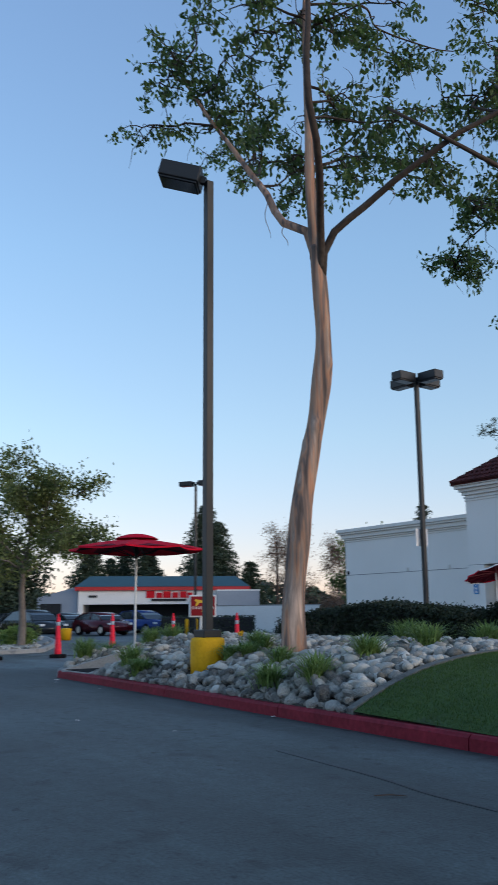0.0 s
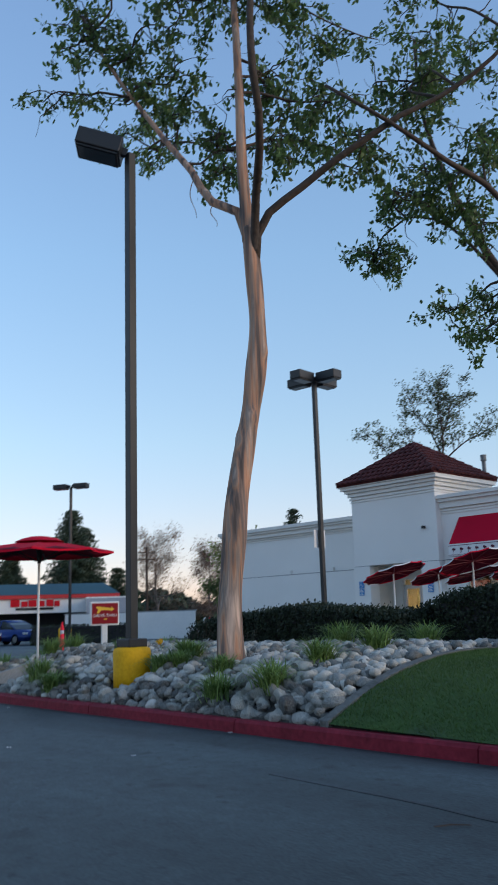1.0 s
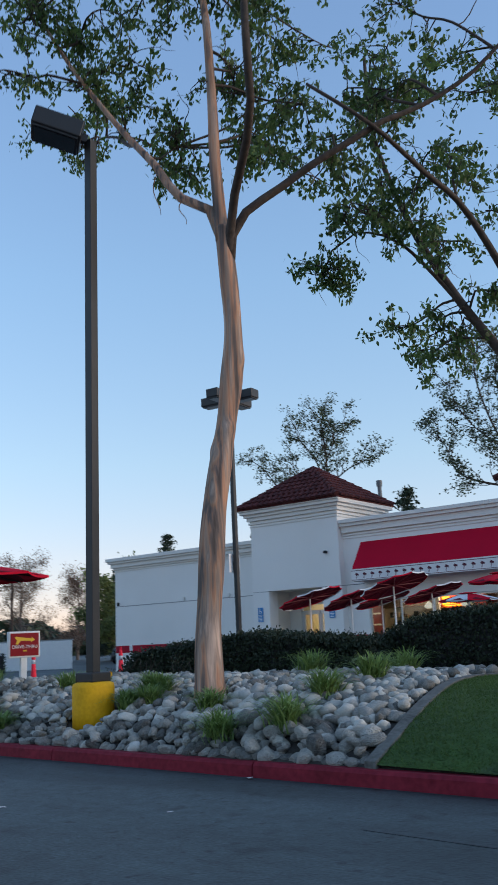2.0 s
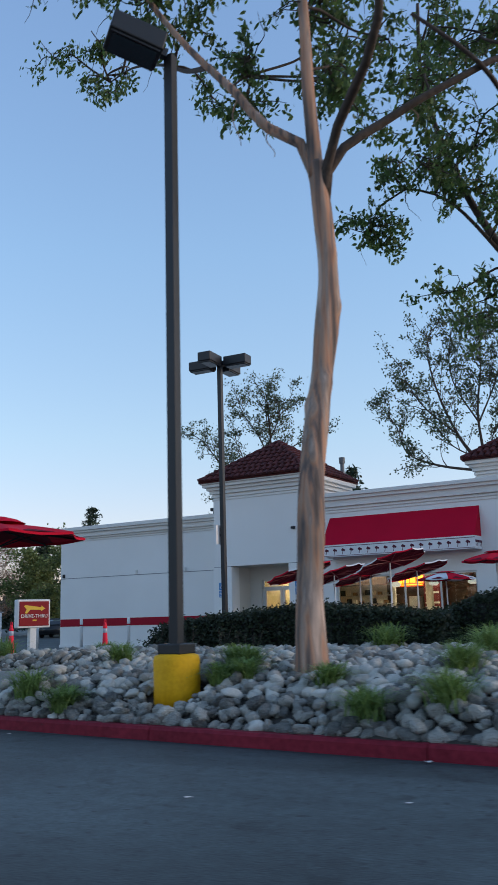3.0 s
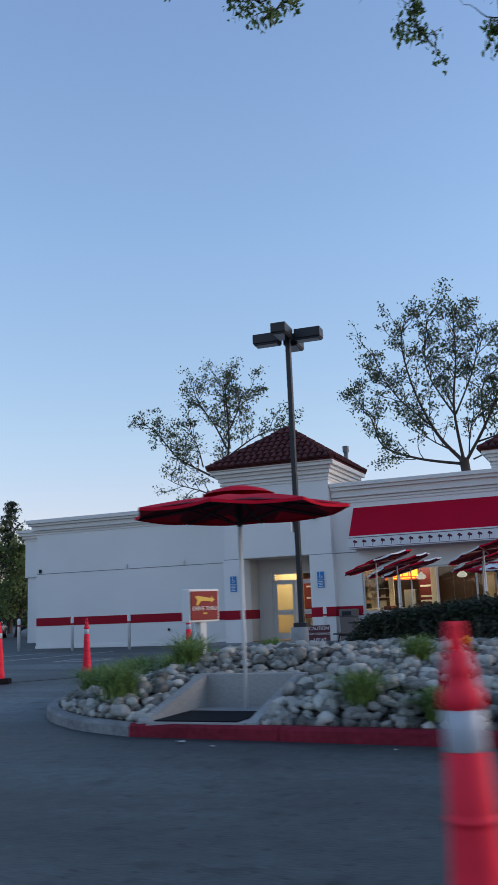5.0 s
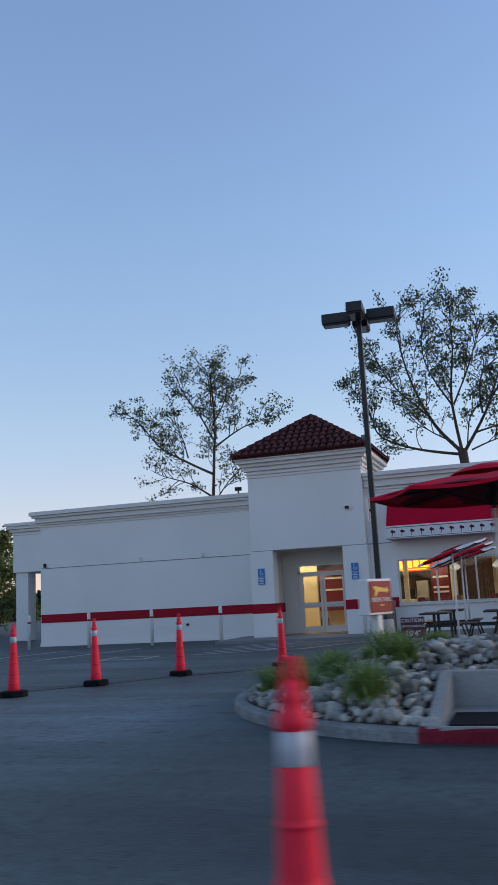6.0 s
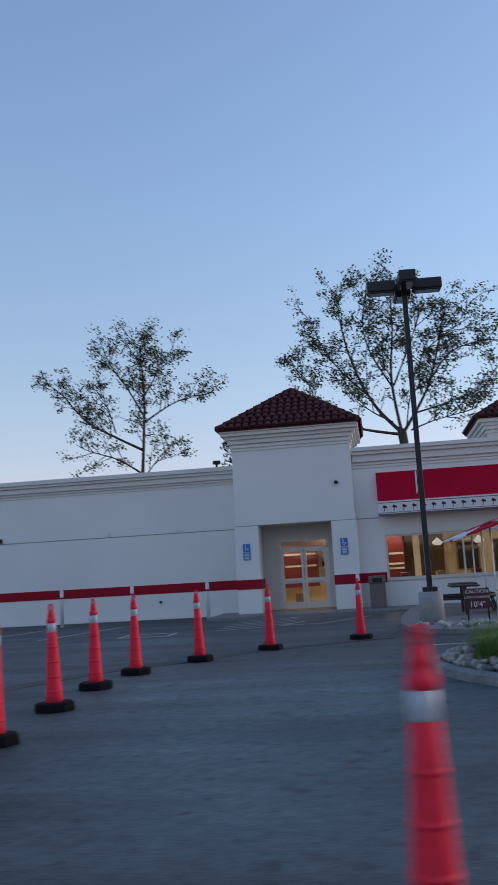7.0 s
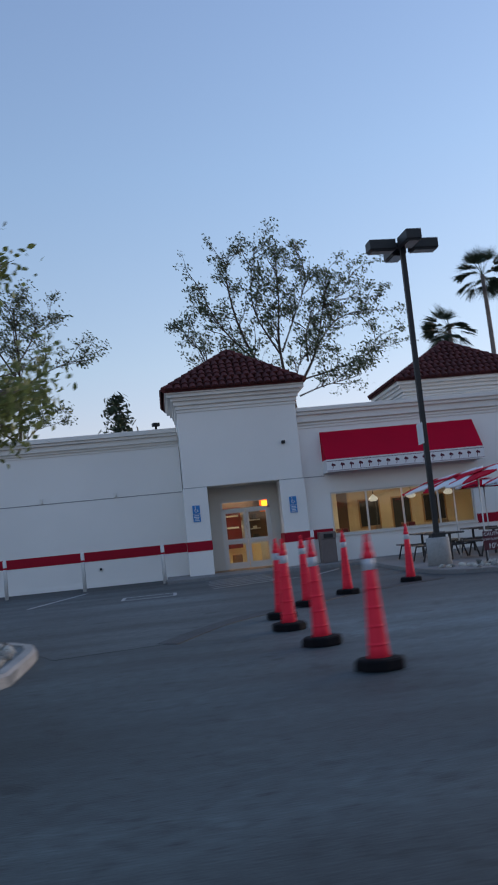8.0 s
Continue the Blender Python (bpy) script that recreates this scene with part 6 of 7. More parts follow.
TUFTS = [(-7.3, 6.75, 0.5), (-7.5, 7.75, 0.48), (-8.05, 6.6, 0.42), (-7.5, 8.85, 0.5), (-9.3, 10.2, 0.5), (-10.1, 7.9, 0.42), (-12.7, 7.0, 0.5), (-8.0, 10.6, 0.5), (-11.9, 6.8, 0.34), (-10.16, 7.42, 0.36),
         (-10.3, 8.0, 0.4), (-12.4, 8.4, 0.42), (-15.8, 7.5, 0.5), (-11.9, 6.75, 0.4), (-16.6, 9.4, 0.45), (-9.9, 7.5, 0.36), (-16.9, 10.9, 0.45), (-15.6, 8.9, 0.4), (-8.75, 7.3, 0.36), (-17.35, 10.3, 0.42), (-16.4, 11.3, 0.4), (-15.9, 9.6, 0.5), (-17.45, 9.5, 0.42), (-16.75, 8.5, 0.42), (-15.5, 11.7, 0.4)]
for k, (x, y, s) in enumerate(TUFTS):
    tuft(x, y, bed_z(x, y) + 0.02, s * (1.35 if x < -15.5 else 1.12), 50 + k)


def hedge(name_label, profile, y0, y1, seed):
    """Clipped hedge whose top follows profile, pairs of x and height."""
    rng = np.random.default_rng(seed)
    x0, x1 = profile[0][0], profile[-1][0]
    cx, cy = (x0 + x1) / 2, (y0 + y1) / 2
    hd = thing("hedge", pose(cx, cy, 0.4), name_label, "hedge")
    px, pz = [p[0] for p in profile], [p[1] - 0.4 for p in profile]
    # near-black box stands in for the shade deep among the leaves
    bm = bmesh.new()
    box(bm, x0 - cx + 0.1, y0 - cy + 0.08, 0.0, x1 - cx - 0.1, y1 - cy - 0.08, 1.0)
    bmesh.ops.subdivide_edges(bm, edges=bm.edges, cuts=14, use_grid_fill=True)
    for v in bm.verts:
        v.co.z *= float(np.interp(v.co.x + cx, px, pz)) - 0.07
        v.co += Vector((noise.noise(v.co * 2), noise.noise(v.co * 2 + Vector((9, 0, 0))), noise.noise(v.co * 1.5 + Vector((0, 7, 0))))) * 0.06
    part("shade_core", bm, DARK, hd)
    n = int(9500 * (x1 - x0) ** 0.9)
    u, v, w = rng.uniform(0, 1, n), rng.uniform(0, 1, n), rng.uniform(0, 1, n)
    face = rng.integers(0, 6, n)
    fx = np.where(face == 0, rng.uniform(0, 0.02, n), np.where(face == 1, 1.0, u))
    fy = np.where((face == 2) | (face == 5), rng.uniform(0, 0.06, n), v)
    fz = np.where((face == 3) | (face == 4), 1.0, w)
    top = np.interp(x0 + fx * (x1 - x0), px, pz)
    c = np.stack([x0 - cx + fx * (x1 - x0), y0 - cy + fy * (y1 - y0), fz * top], 1)
    c += rng.normal(0, 0.04, c.shape)
    bump = np.array([noise.noise(Vector((a * 1.3, b * 1.3, 3.0))) + 0.5 * noise.noise(Vector((a * 5, b * 5, 8.0))) for a, b in zip(c[:, 0], c[:, 1])])
    c[:, 2] += np.where(fz > 0.9, bump * 0.06, 0)
    ob = new("leaves", leaf_mesh("leaves", c, 0.055, 0.033, HEDGE_LEAF, 0.0, seed))
    ob.parent = hd


hedge("low dark green clipped hedge behind the stones", ((-13.95, 0.72), (-13.8, 0.98), (-13.5, 1.1), (-12.7, 1.18), (-11.8, 1.26), (-11.2, 1.31), (-10.5, 1.28), (-9.8, 1.21), (-9.2, 1.15), (-8.8, 1.15)), 10.95, 12.0, 61)
hedge("taller dark green clipped hedge beside the patio", ((-9.3, 1.1), (-8.9, 1.2), (-8.5, 1.36), (-8.1, 1.46), (-7.5, 1.53), (-3.0, 1.56)), 11.7, 12.9, 62)


# a late flower and some dry weeds between the stones


def weed(x, y, height, seed, label, bloom=False):
    rng = random.Random(seed)
    wd = thing("flower" if bloom else "weed", pose(x, y, bed_z(x, y)), label, "plant")
    for k in range(1 if bloom else 5):
        q = bend((rng.gauss(0, 0.04), rng.gauss(0, 0.04), 0), (rng.gauss(0, 0.35), rng.gauss(0, 0.35), 1), height * rng.uniform(0.7, 1.1), 6, 0.12, 0.0, rng)
        part("stem", tube(bmesh.new(), q, [0.006, 0.005, 0.005, 0.004, 0.004, 0.003, 0.002], 5), DARK_BARK if not bloom else STRAP, wd)
        spots = [q[rng.randint(2, 6)] + Vector((rng.gauss(0, 0.03), rng.gauss(0, 0.03), rng.gauss(0, 0.03))) for _ in range(14)]
        ob = new("leaves", leaf_mesh("leaves", spots, 0.05, 0.02, STRAP if bloom else HEDGE_LEAF, 0.1, seed + k))
        ob.parent = wd
        if bloom:
            tip = q[-1]
            petals = [tip + Vector((rng.gauss(0, 0.025), rng.gauss(0, 0.025), rng.gauss(0, 0.02))) for _ in range(26)]
            ob = new("petals", leaf_mesh("petals", petals, 0.07, 0.045, FLOWER, -0.2, seed + 9 + k))
            ob.parent = wd


weed(-11.76, 8.69, 0.3, 301, "yellow flower on a thin green stem among the stones", True)
for k, (x, y) in enumerate(((-12.0, 10.3), (-12.6, 10.2), (-13.4, 10.5), (-11.6, 10.4))):
    weed(x, y, 0.45, 310 + k, "thin dry weed standing among the stones")

# ---- distance ----


def block(parent, name, corner_a, corner_b, depth, z0, z1, mat, label=""):
    """Upright slab from corner_a to corner_b in plan, going back by depth."""
    a, b = Vector((*corner_a, 0)), Vector((*corner_b, 0))
    d = (b - a).normalized()
    n = Vector((-d.y, d.x, 0)) * depth
    bm = prism(bmesh.new(), [tuple(p)[:2] for p in (a, b, b + n, a + n)], z0, z1)
    return part(name, bm, mat, parent, label)


shop = thing("tyre_shop", pose(0, 0, 0), "low white workshop with teal roof and red fascia stripe", "building")
SA, SB = (-77.0, 33.4), (-69.4, 47.5)
sd = (Vector(SB) - Vector(SA)).normalized()
sn = Vector((-sd.y, sd.x))


def at_shop(f, back=0.0):
    p = Vector(SA).lerp(Vector(SB), f) + sn * back
    return (p.x, p.y)


block(shop, "upper_wall", at_shop(0), at_shop(1), 11, 2.2, 3.7, SHOP_WHITE)
block(shop, "fascia", at_shop(-0.02, -0.25), at_shop(1.02, -0.25), 11.6, 3.5, 3.85, SHOP_RED, "bright red fascia stripe")
bm = bmesh.new()
lo = [bm.verts.new((*at_shop(f, b), 3.86)) for f, b in ((-0.02, -0.3), (1.02, -0.3), (1.02, 11.3), (-0.02, 11.3))]
hi = [bm.verts.new((*at_shop(f, b), 4.9)) for f, b in ((0.06, 1.3), (0.94, 1.3), (0.94, 9.8), (0.06, 9.8))]
for k in range(4):
    bm.faces.new((lo[k], lo[(k + 1) % 4], hi[(k + 1) % 4], hi[k]))
bm.faces.new(hi)
bm.faces.new(lo[::-1])
part("roof", bm, TEAL_ROOF, shop, "teal metal mansard roof")
# near-black block, its colour stands for the shade inside the open bays
block(shop, "back_wall", at_shop(0, 3.0), at_shop(1, 3.0), 8, 0, 2.2, DARK, "near-black wall painted as the shade in the open service bays")
for f in (0.0, 0.97):
    block(shop, "bay_pier", at_shop(f), at_shop(f + 0.03), 3.0, 0, 2.2, SHOP_WHITE)
for f, w in ((0.06, 0.05),):
    block(shop, "number_bar", at_shop(f, -0.06), at_shop(f + w, -0.06), 0.05, 2.85, 3.05, DARK, "dark bar of unread characters")
for f, w, h in ((0.4, 0.05, 0.55), (0.46, 0.035, 0.4), (0.5, 0.045, 0.5), (0.555, 0.035, 0.42), (0.6, 0.04, 0.5), (0.645, 0.03, 0.4)):
    block(shop, "sign_shape", at_shop(f, -0.1), at_shop(f + w, -0.1), 0.08, 2.8, 2.8 + h * 1.2, SHOP_SIGN, "red sign shape")
block(shop, "sign_bar", at_shop(0.43, -0.1), at_shop(0.64, -0.1), 0.08, 2.5, 2.7, DARK, "dark sign bar")
side = part("side_building", bmesh.new(), SHOP_GREY, shop, "grey side building with sloping roofline")
bm = bmesh.new()
fa, fb = Vector((-80.2, 30.6)), Vector(at_shop(-0.005, 0.3))
back = (fb - fa).normalized()
back = Vector((-back.y, back.x)) * 9
base = [bm.verts.new((*p, 0)) for p in (fa, fb, fb + back, fa + back)]
tops = [bm.verts.new((*p, h)) for p, h in ((fa, 2.9), (fb, 3.9), (fb + back, 3.9), (fa + back, 2.9))]
for k in range(4):
    bm.faces.new((base[k], base[(k + 1) % 4], tops[(k + 1) % 4], tops[k]))
bm.faces.new(tops)
bm.normal_update()
bm.to_mesh(side.data)
bm.free()
da, db = fa.lerp(fb, 0.08), fa.lerp(fb, 0.6)
off = back.normalized() * -0.06
block(shop, "garage_door", tuple(da + off), tuple(db + off), 0.05, 0, 2.3, DARK, "dark garage door")
store = thing("storage_building", pose(0, 0, 0), "plain pale grey flat-roofed building beyond the lane", "building")
block(store, "wall", (-66.7, 42.5), (-64.6, 45.7), 5, 0, 3.3, SHOP_GREY)
block(store, "parapet", (-66.75, 42.45), (-64.55, 45.75), 5.1, 3.3, 3.42, SHOP_WHITE)
yard = thing("boundary_wall", pose(0, 0, 0), "long white rendered boundary wall at the edge of the car park", "wall")
block(yard, "wall", (-53.0, 32.0), (-45.5, 37.3), 0.2, 0, 1.75, SHOP_WHITE)
block(yard, "coping", (-53.05, 31.95), (-45.45, 37.35), 0.3, 1.75, 1.83, CONCRETE)


def car(m, paint, label, tall=0.0, length=4.4):
    cr = thing("car", m, label, "car", "parked cars")
    h, w = length / 2, 0.88
    bm = bmesh.new()
    side = ((-h, 0.35), (-h + 0.05, 0.75), (-h + 0.3, 0.95), (-0.4, 0.98), (h - 1.4, 0.95 + tall * 0.1), (h - 0.35, 0.82 + tall * 0.15), (h - 0.04, 0.65), (h, 0.35), (h - 0.2, 0.22), (-h + 0.2, 0.22))
    vs = [[bm.verts.new((x, s * (w - (0.06 if z > 0.9 else 0)), z)) for x, z in side] for s in (-1, 1)]
    n = len(side)
    for k in range(n):
        bm.faces.new((vs[0][k], vs[0][(k + 1) % n], vs[1][(k + 1) % n], vs[1][k]))
    bm.faces.new(vs[0][::-1])
    bm.faces.new(vs[1])
    bmesh.ops.recalc_face_normals(bm, faces=bm.faces)
    bmesh.ops.bevel(bm, geom=list(bm.edges), offset=0.05, segments=2, affect="EDGES")
    body = part("body", bm, paint, cr, smooth=True)
    top = 1.34 + tall
    bm = bmesh.new()
    roof = ((-h + 0.2, 0.93), (-h + 0.5, 1.16 + tall * 0.6), (-h + 0.95, top - 0.06), (-0.35, top), (0.15, top - 0.02), (0.55, top - 0.13), (0.9, 1.14 + tall * 0.5), (h - 0.95, 0.93))
    vs = [[bm.verts.new((x, s * (w - 0.08 - (z - 0.9) * 0.36), z)) for x, z in roof] for s in (-1, 1)]
    for k in range(len(roof) - 1):
        bm.faces.new((vs[0][k], vs[0][k + 1], vs[1][k + 1], vs[1][k]))
    bm.faces.new(vs[0][::-1])
    bm.faces.new(vs[1])
    bmesh.ops.recalc_face_normals(bm, faces=bm.faces)
    part("glasshouse", bm, CAR_GLASS, cr, "dark tinted car glass")
    bm = bmesh.new()
    shell = [(x, z) for x, z in roof if z > top - 0.15]
    rims = [[bm.verts.new((x, s * (w - 0.06 - (z - 0.9) * 0.36), z + lift)) for x, z in shell] for s in (-1, 1) for lift in (0.022, -0.03)]
    n = len(shell)
    for a, b in ((0, 2), (3, 1), (1, 0), (2, 3)):
        for k in range(n - 1):
            bm.faces.new((rims[a][k], rims[a][k + 1], rims[b][k + 1], rims[b][k]))
    for k in (0, n - 1):
        bm.faces.new([rims[a][k] for a in (0, 1, 3, 2)])
    bmesh.ops.recalc_face_normals(bm, faces=bm.faces)
    for s in (-1, 1):
        for (xa, za), (xb, zb2) in ((roof[0], roof[2]), ((-0.1, 0.95), (-0.15, top - 0.02)), (roof[7], roof[5])):
            tube(bm, [(xa, s * (w - 0.07 - (za - 0.9) * 0.36), za), (xb, s * (w - 0.07 - (zb2 - 0.9) * 0.36), zb2)], [0.04, 0.035], 6)
    part("roof", bm, paint, cr, smooth=True)
    for s in (-1, 1):
        for x in (-h + 0.8, h - 0.85):
            bm = bmesh.new()
            tube(bm, [(x, s * (w - 0.2), 0.33), (x, s * (w + 0.01), 0.33)], [0.33, 0.33], 20)
            wh = part("wheel", bm, RUBBER, cr)
            bm = bmesh.new()
            tube(bm, [(x, s * (w + 0.005), 0.33), (x, s * (w + 0.02), 0.33)], [0.2, 0.19], 14)
            part("rim", bm, STEEL, wh)
        boxpart("headlight", (h - 0.22, s * 0.72 - 0.12, 0.62, h - 0.02, s * 0.72 + 0.12, 0.74), SIGN_WHITE, body, bevel=0.02)
    return cr


car(pose(-48.2, 22.7, 0, 0, 0, 10), CAR_RED, "dark red hatchback parked beyond the bed", 0.0, 4.0)
car(pose(-49.8, 26.3, 0, 0, 0, 10), CAR_BLUE, "bright blue crossover car parked in a bay", 0.12, 4.6)
car(pose(-54.4, 23.0, 0, 0, 0, 10), CAR_GREY, "dark grey saloon car parked beside the tree")
car(pose(-46.0, 17.6, 0, 0, 0, 10), CAR_DARK, "dark estate car parked under the tree", 0.15)
car(pose(-55.5, 19.6, 0, 0, 0, 195), CAR_GREY, "silver car parked in the second row")
car(pose(-50.0, 47.0, 0, 0, 0, 120), CAR_DARK, "dark car standing behind the restaurant lane")

ft = thing("lamp_footing", pose(-39.4, 16.8, 0), "short wide yellow painted concrete footing", "footing")
part("drum", lathe(bmesh.new(), [(0.25, 0.0), (0.26, 0.5), (0.24, 0.56), (0.1, 0.58)], 18), YELLOW, ft, smooth=True)
yb = thing("guard_post", pose(-44.6, 27.2, 0), "short yellow painted steel guard post", "bollard", "yellow guard posts")
part("post", lathe(bmesh.new(), [(0.1, 0.0), (0.1, 0.85), (0.07, 0.93), (0.02, 0.95)], 14), YELLOW, yb, smooth=True)
for x, y in ((-46.8, 28.0), (-48.2, 30.0), (-47.4, 30.8), (-44.0, 26.2)):
    copy_thing(yb, pose(x, y, 0))

# shrubs, stones and the hedge on the far side
plain_rng = np.random.default_rng(9)


def shrub(x, y, z, r, h, mat, label, seed, leaf=(0.12, 0.07), n=1600):
    rng = np.random.default_rng(seed)
    sh = thing("shrub", pose(x, y, z), label, "shrub")
    d = rng.normal(size=(n, 3))
    d /= np.linalg.norm(d, axis=1)[:, None]
    lump = np.array([1 + 0.35 * noise.noise(Vector(v) * 2.2 + Vector((seed, 0, 0))) for v in d])
    c = d * (rng.uniform(0.55, 1.0, n) * lump)[:, None] * np.array([r, r, h / 2]) + np.array([0, 0, h / 2])
    bm = bmesh.new()
    for k in range(5):
        a = k * 1.26
        tube(bm, [(0, 0, 0), (math.cos(a) * r * 0.3, math.sin(a) * r * 0.3, h * 0.4), (math.cos(a) * r * 0.6, math.sin(a) * r * 0.6, h * 0.75)], [0.03, 0.02, 0.01], 6)
    part("stem", bm, DARK_BARK, sh)
    ob = new("leaves", leaf_mesh("leaves", c, *leaf, mat, 0.1, seed))
    ob.parent = sh


shrub(-29.6, 10.9, 0.1, 0.7, 0.7, STRAP, "low green shrub on the second island", 71)
shrub(-33.0, 12.0, 0.1, 0.9, 0.8, HEDGE_LEAF, "dark low shrub on the second island", 72)
shrub(-36.5, 13.6, 0.1, 0.8, 0.8, BROAD_LEAF, "low leafy shrub on the second island", 73)
hedge_far = thing("hedge", pose(-45.1, 28.3, 0, 0, 0, 58), "dark clipped hedge along the far car park", "hedge")
# near-black box painted as the shade inside this hedge
shade_core = box(bmesh.new(), -2.8, -0.5, 0.0, 2.8, 0.5, 1.02, bevel=0.08)
part("shade_core", shade_core, DARK, hedge_far)
c = plain_rng.uniform(0, 1, (5200, 3)) * np.array([5.8, 1.2, 1.12]) - np.array([2.9, 0.6, 0])
ob = new("leaves", leaf_mesh("leaves", c, 0.13, 0.08, HEDGE_LEAF, 0, 8))
ob.parent = hedge_far


def conifer(x, y, h, r, seed, label="dark pointed conifer in the distance", fill=15):
    rng = np.random.default_rng(seed)
    cf = thing("conifer", pose(x, y, 0), label, "tree")
    part("trunk", tube(bmesh.new(), [(0, 0, 0), (0, 0, h * 0.97)], [0.022 * h, 0.02], 8), DARK_BARK, cf)
    pts = []
    tiers = int(h * 1.6)
    for k in range(tiers):
        z = h * (0.14 + 0.86 * k / tiers)
        for b in range(fill):
            a = rng.uniform(0, 6.28)
            reach = r * (1 - k / tiers) ** 0.6 * rng.uniform(0.55, 1.15) + 0.15
            m = int(10 + reach * 16)
            t = rng.uniform(0.1, 1, m)
            pts.append(np.stack([np.cos(a) * reach * t + rng.normal(0, 0.16, m), np.sin(a) * reach * t + rng.normal(0, 0.16, m), z - reach * 0.25 * t + rng.normal(0, 0.14, m)], 1))
    ob = new("needles", leaf_mesh("needles", np.concatenate(pts), 0.42, 0.13, DARK_LEAF, 0.2, seed))
    ob.parent = cf


conifer(-93.0, 57.2, 15.2, 5.2, 81)
conifer(-97.0, 51.0, 10.5, 3.8, 82)
conifer(-100.0, 44.0, 9.5, 3.5, 83)
conifer(-95.0, 60.2, 13.4, 5.2, 84)
conifer(-90.0, 62.0, 8.0, 3.0, 88)
for k, (x, y, h) in enumerate(((-101.0, 45.5, 9.8), (-101.0, 48.0, 8.6), (-102.0, 50.5, 10.6), (-101.0, 53.5, 9.2))):
    conifer(x, y, h, 3.0, 120 + k)
conifer(-60.3, 56.0, 8.6, 2.6, 87, "dark conifer beside the restaurant wing")
conifer(-61.7, 64.0, 12.4, 2.4, 85, "dark pine rising behind the restaurant wing", 8)
conifer(-26.6, 48.0, 10.4, 1.9, 86, "dark pine rising behind the tower", 7)


def palm(x, y, h, seed):
    rng = random.Random(seed)
    pl = thing("palm_tree", pose(x, y, 0), "tall fan palm with a dark crown beyond the roof", "tree", "palms")
    pts = [(0.3 * math.sin(k * 0.3), 0, h * k / 8) for k in range(9)]
    part("trunk", tube(bmesh.new(), pts, [0.17 - 0.007 * k for k in range(9)], 10), GREY_BARK, pl, smooth=True)
    tx = pts[-1][0]
    verts, faces = [], []
    for _ in range(34):
        a, el = rng.uniform(0, 6.28), rng.uniform(-0.9, 1.2)
        d = Vector((math.cos(a) * math.cos(el), math.sin(a) * math.cos(el), math.sin(el)))
        s = d.cross(Vector((0, 0, 1))).normalized()
        u = s.cross(d)
        hub = Vector((tx, 0, h)) + d * 0.9
        for k in range(15):
            f = -1.15 + 2.3 * k / 14
            e = (d * math.cos(f) + s * math.sin(f)).normalized()
            tip = hub + e * rng.uniform(0.8, 1.05) - Vector((0, 0, 0.25 * abs(f)))
            q = len(verts)
            w = 0.02
            n = e.cross(u)
            verts += [tuple(hub - n * w), tuple(hub + n * w), tuple(hub + e * 0.55 + n * w * 1.3), tuple(tip), tuple(hub + e * 0.55 - n * w * 1.3)]
            faces += [(q, q + 1, q + 2, q + 3, q + 4)]
        q = len(verts)
        o = Vector((tx, 0, h))
        verts += [tuple(o - s * 0.02), tuple(o + s * 0.02), tuple(hub + s * 0.015), tuple(hub - s * 0.015)]
        faces.append((q, q + 1, q + 2, q + 3))
    ob = new("fronds", scatter_mesh("fronds", verts, faces, DARK_LEAF))
    ob.parent = pl


palm(-5.2, 45.0, 14.8, 91)
palm(-6.3, 48.5, 12.6, 92)

# leafless and brown trees beside the far lane
plain_tree(pose(-78.0, 58.5, 0), "thin brown-leaved tree beyond the boundary wall", 12.5, 0.2, 4.2, GREY_BARK, DRY_LEAF, 24, 0.2, (6, 8), 2, 0.5, 14, 0.3, (0.17, 0.08), limbs=12)
plain_tree(pose(-74.0, 63.0, 0), "thin brown-leaved tree beyond the boundary wall", 10.5, 0.2, 4.0, GREY_BARK, DRY_LEAF, 25, 0.15, (6, 8), 2, 0.5, 16, 0.3, (0.17, 0.08), limbs=12)
plain_tree(pose(-50.0, 50.0, 0), "dense dark green tree beside the restaurant lane", 7.3, 0.26, 3.6, DARK_BARK, BROAD_LEAF, 26, 0.15, (5, 7), 2, 0.5, 30, 0.26, (0.24, 0.15), limbs=9)
plain_tree(pose(-58.0, 53.0, 0), "dense dark green tree at the end of the lane", 7.0, 0.26, 3.6, DARK_BARK, BROAD_LEAF, 27, 0.15, (5, 7), 2, 0.5, 30, 0.26, (0.24, 0.15), limbs=9)

for k, (x, y, h) in enumerate(((-61.8, 18.9, 7.0), (-64.0, 21.6, 5.6), (-61.0, 14.9, 7.4))):
    plain_tree(pose(x, y, 0), "dense dark evergreen tree at the far side of the car park", h, 0.25, 3.6, DARK_BARK, DARK_LEAF, 140 + k, 0.15, (5, 7), 2, 0.5, 26, 0.45, (0.3, 0.16), limbs=9)

rngw = np.random.default_rng(99)
n = 60000
ang = rngw.uniform(0, 2 * math.pi, n)
rad = rngw.uniform(125, 150, n)
top = np.array([5.0 + 2.5 * noise.noise(Vector((math.cos(a) * 9, math.sin(a) * 9, 0))) + 1.5 * noise.noise(Vector((math.cos(a) * 40, math.sin(a) * 40, 5))) for a in ang])
c = np.stack([-25 + rad * np.cos(ang), 15 + rad * np.sin(ang), top * rngw.uniform(0.0, 1.0, n)], 1)
tagged(new("far_woods", leaf_mesh("far_woods", c, 1.6, 1.0, DARK_LEAF, 0, 77)), "dark line of distant trees round the horizon", "trees", kind="stuff")

pole = thing("utility_pole", pose(-76.0, 56.0, 0), "dark wooden power pole with two crossarms", "utility pole")
part("pole", tube(bmesh.new(), [(0, 0, 0), (0, 0, 9.0)], [0.16, 0.11], 10), DARK_BARK, pole)
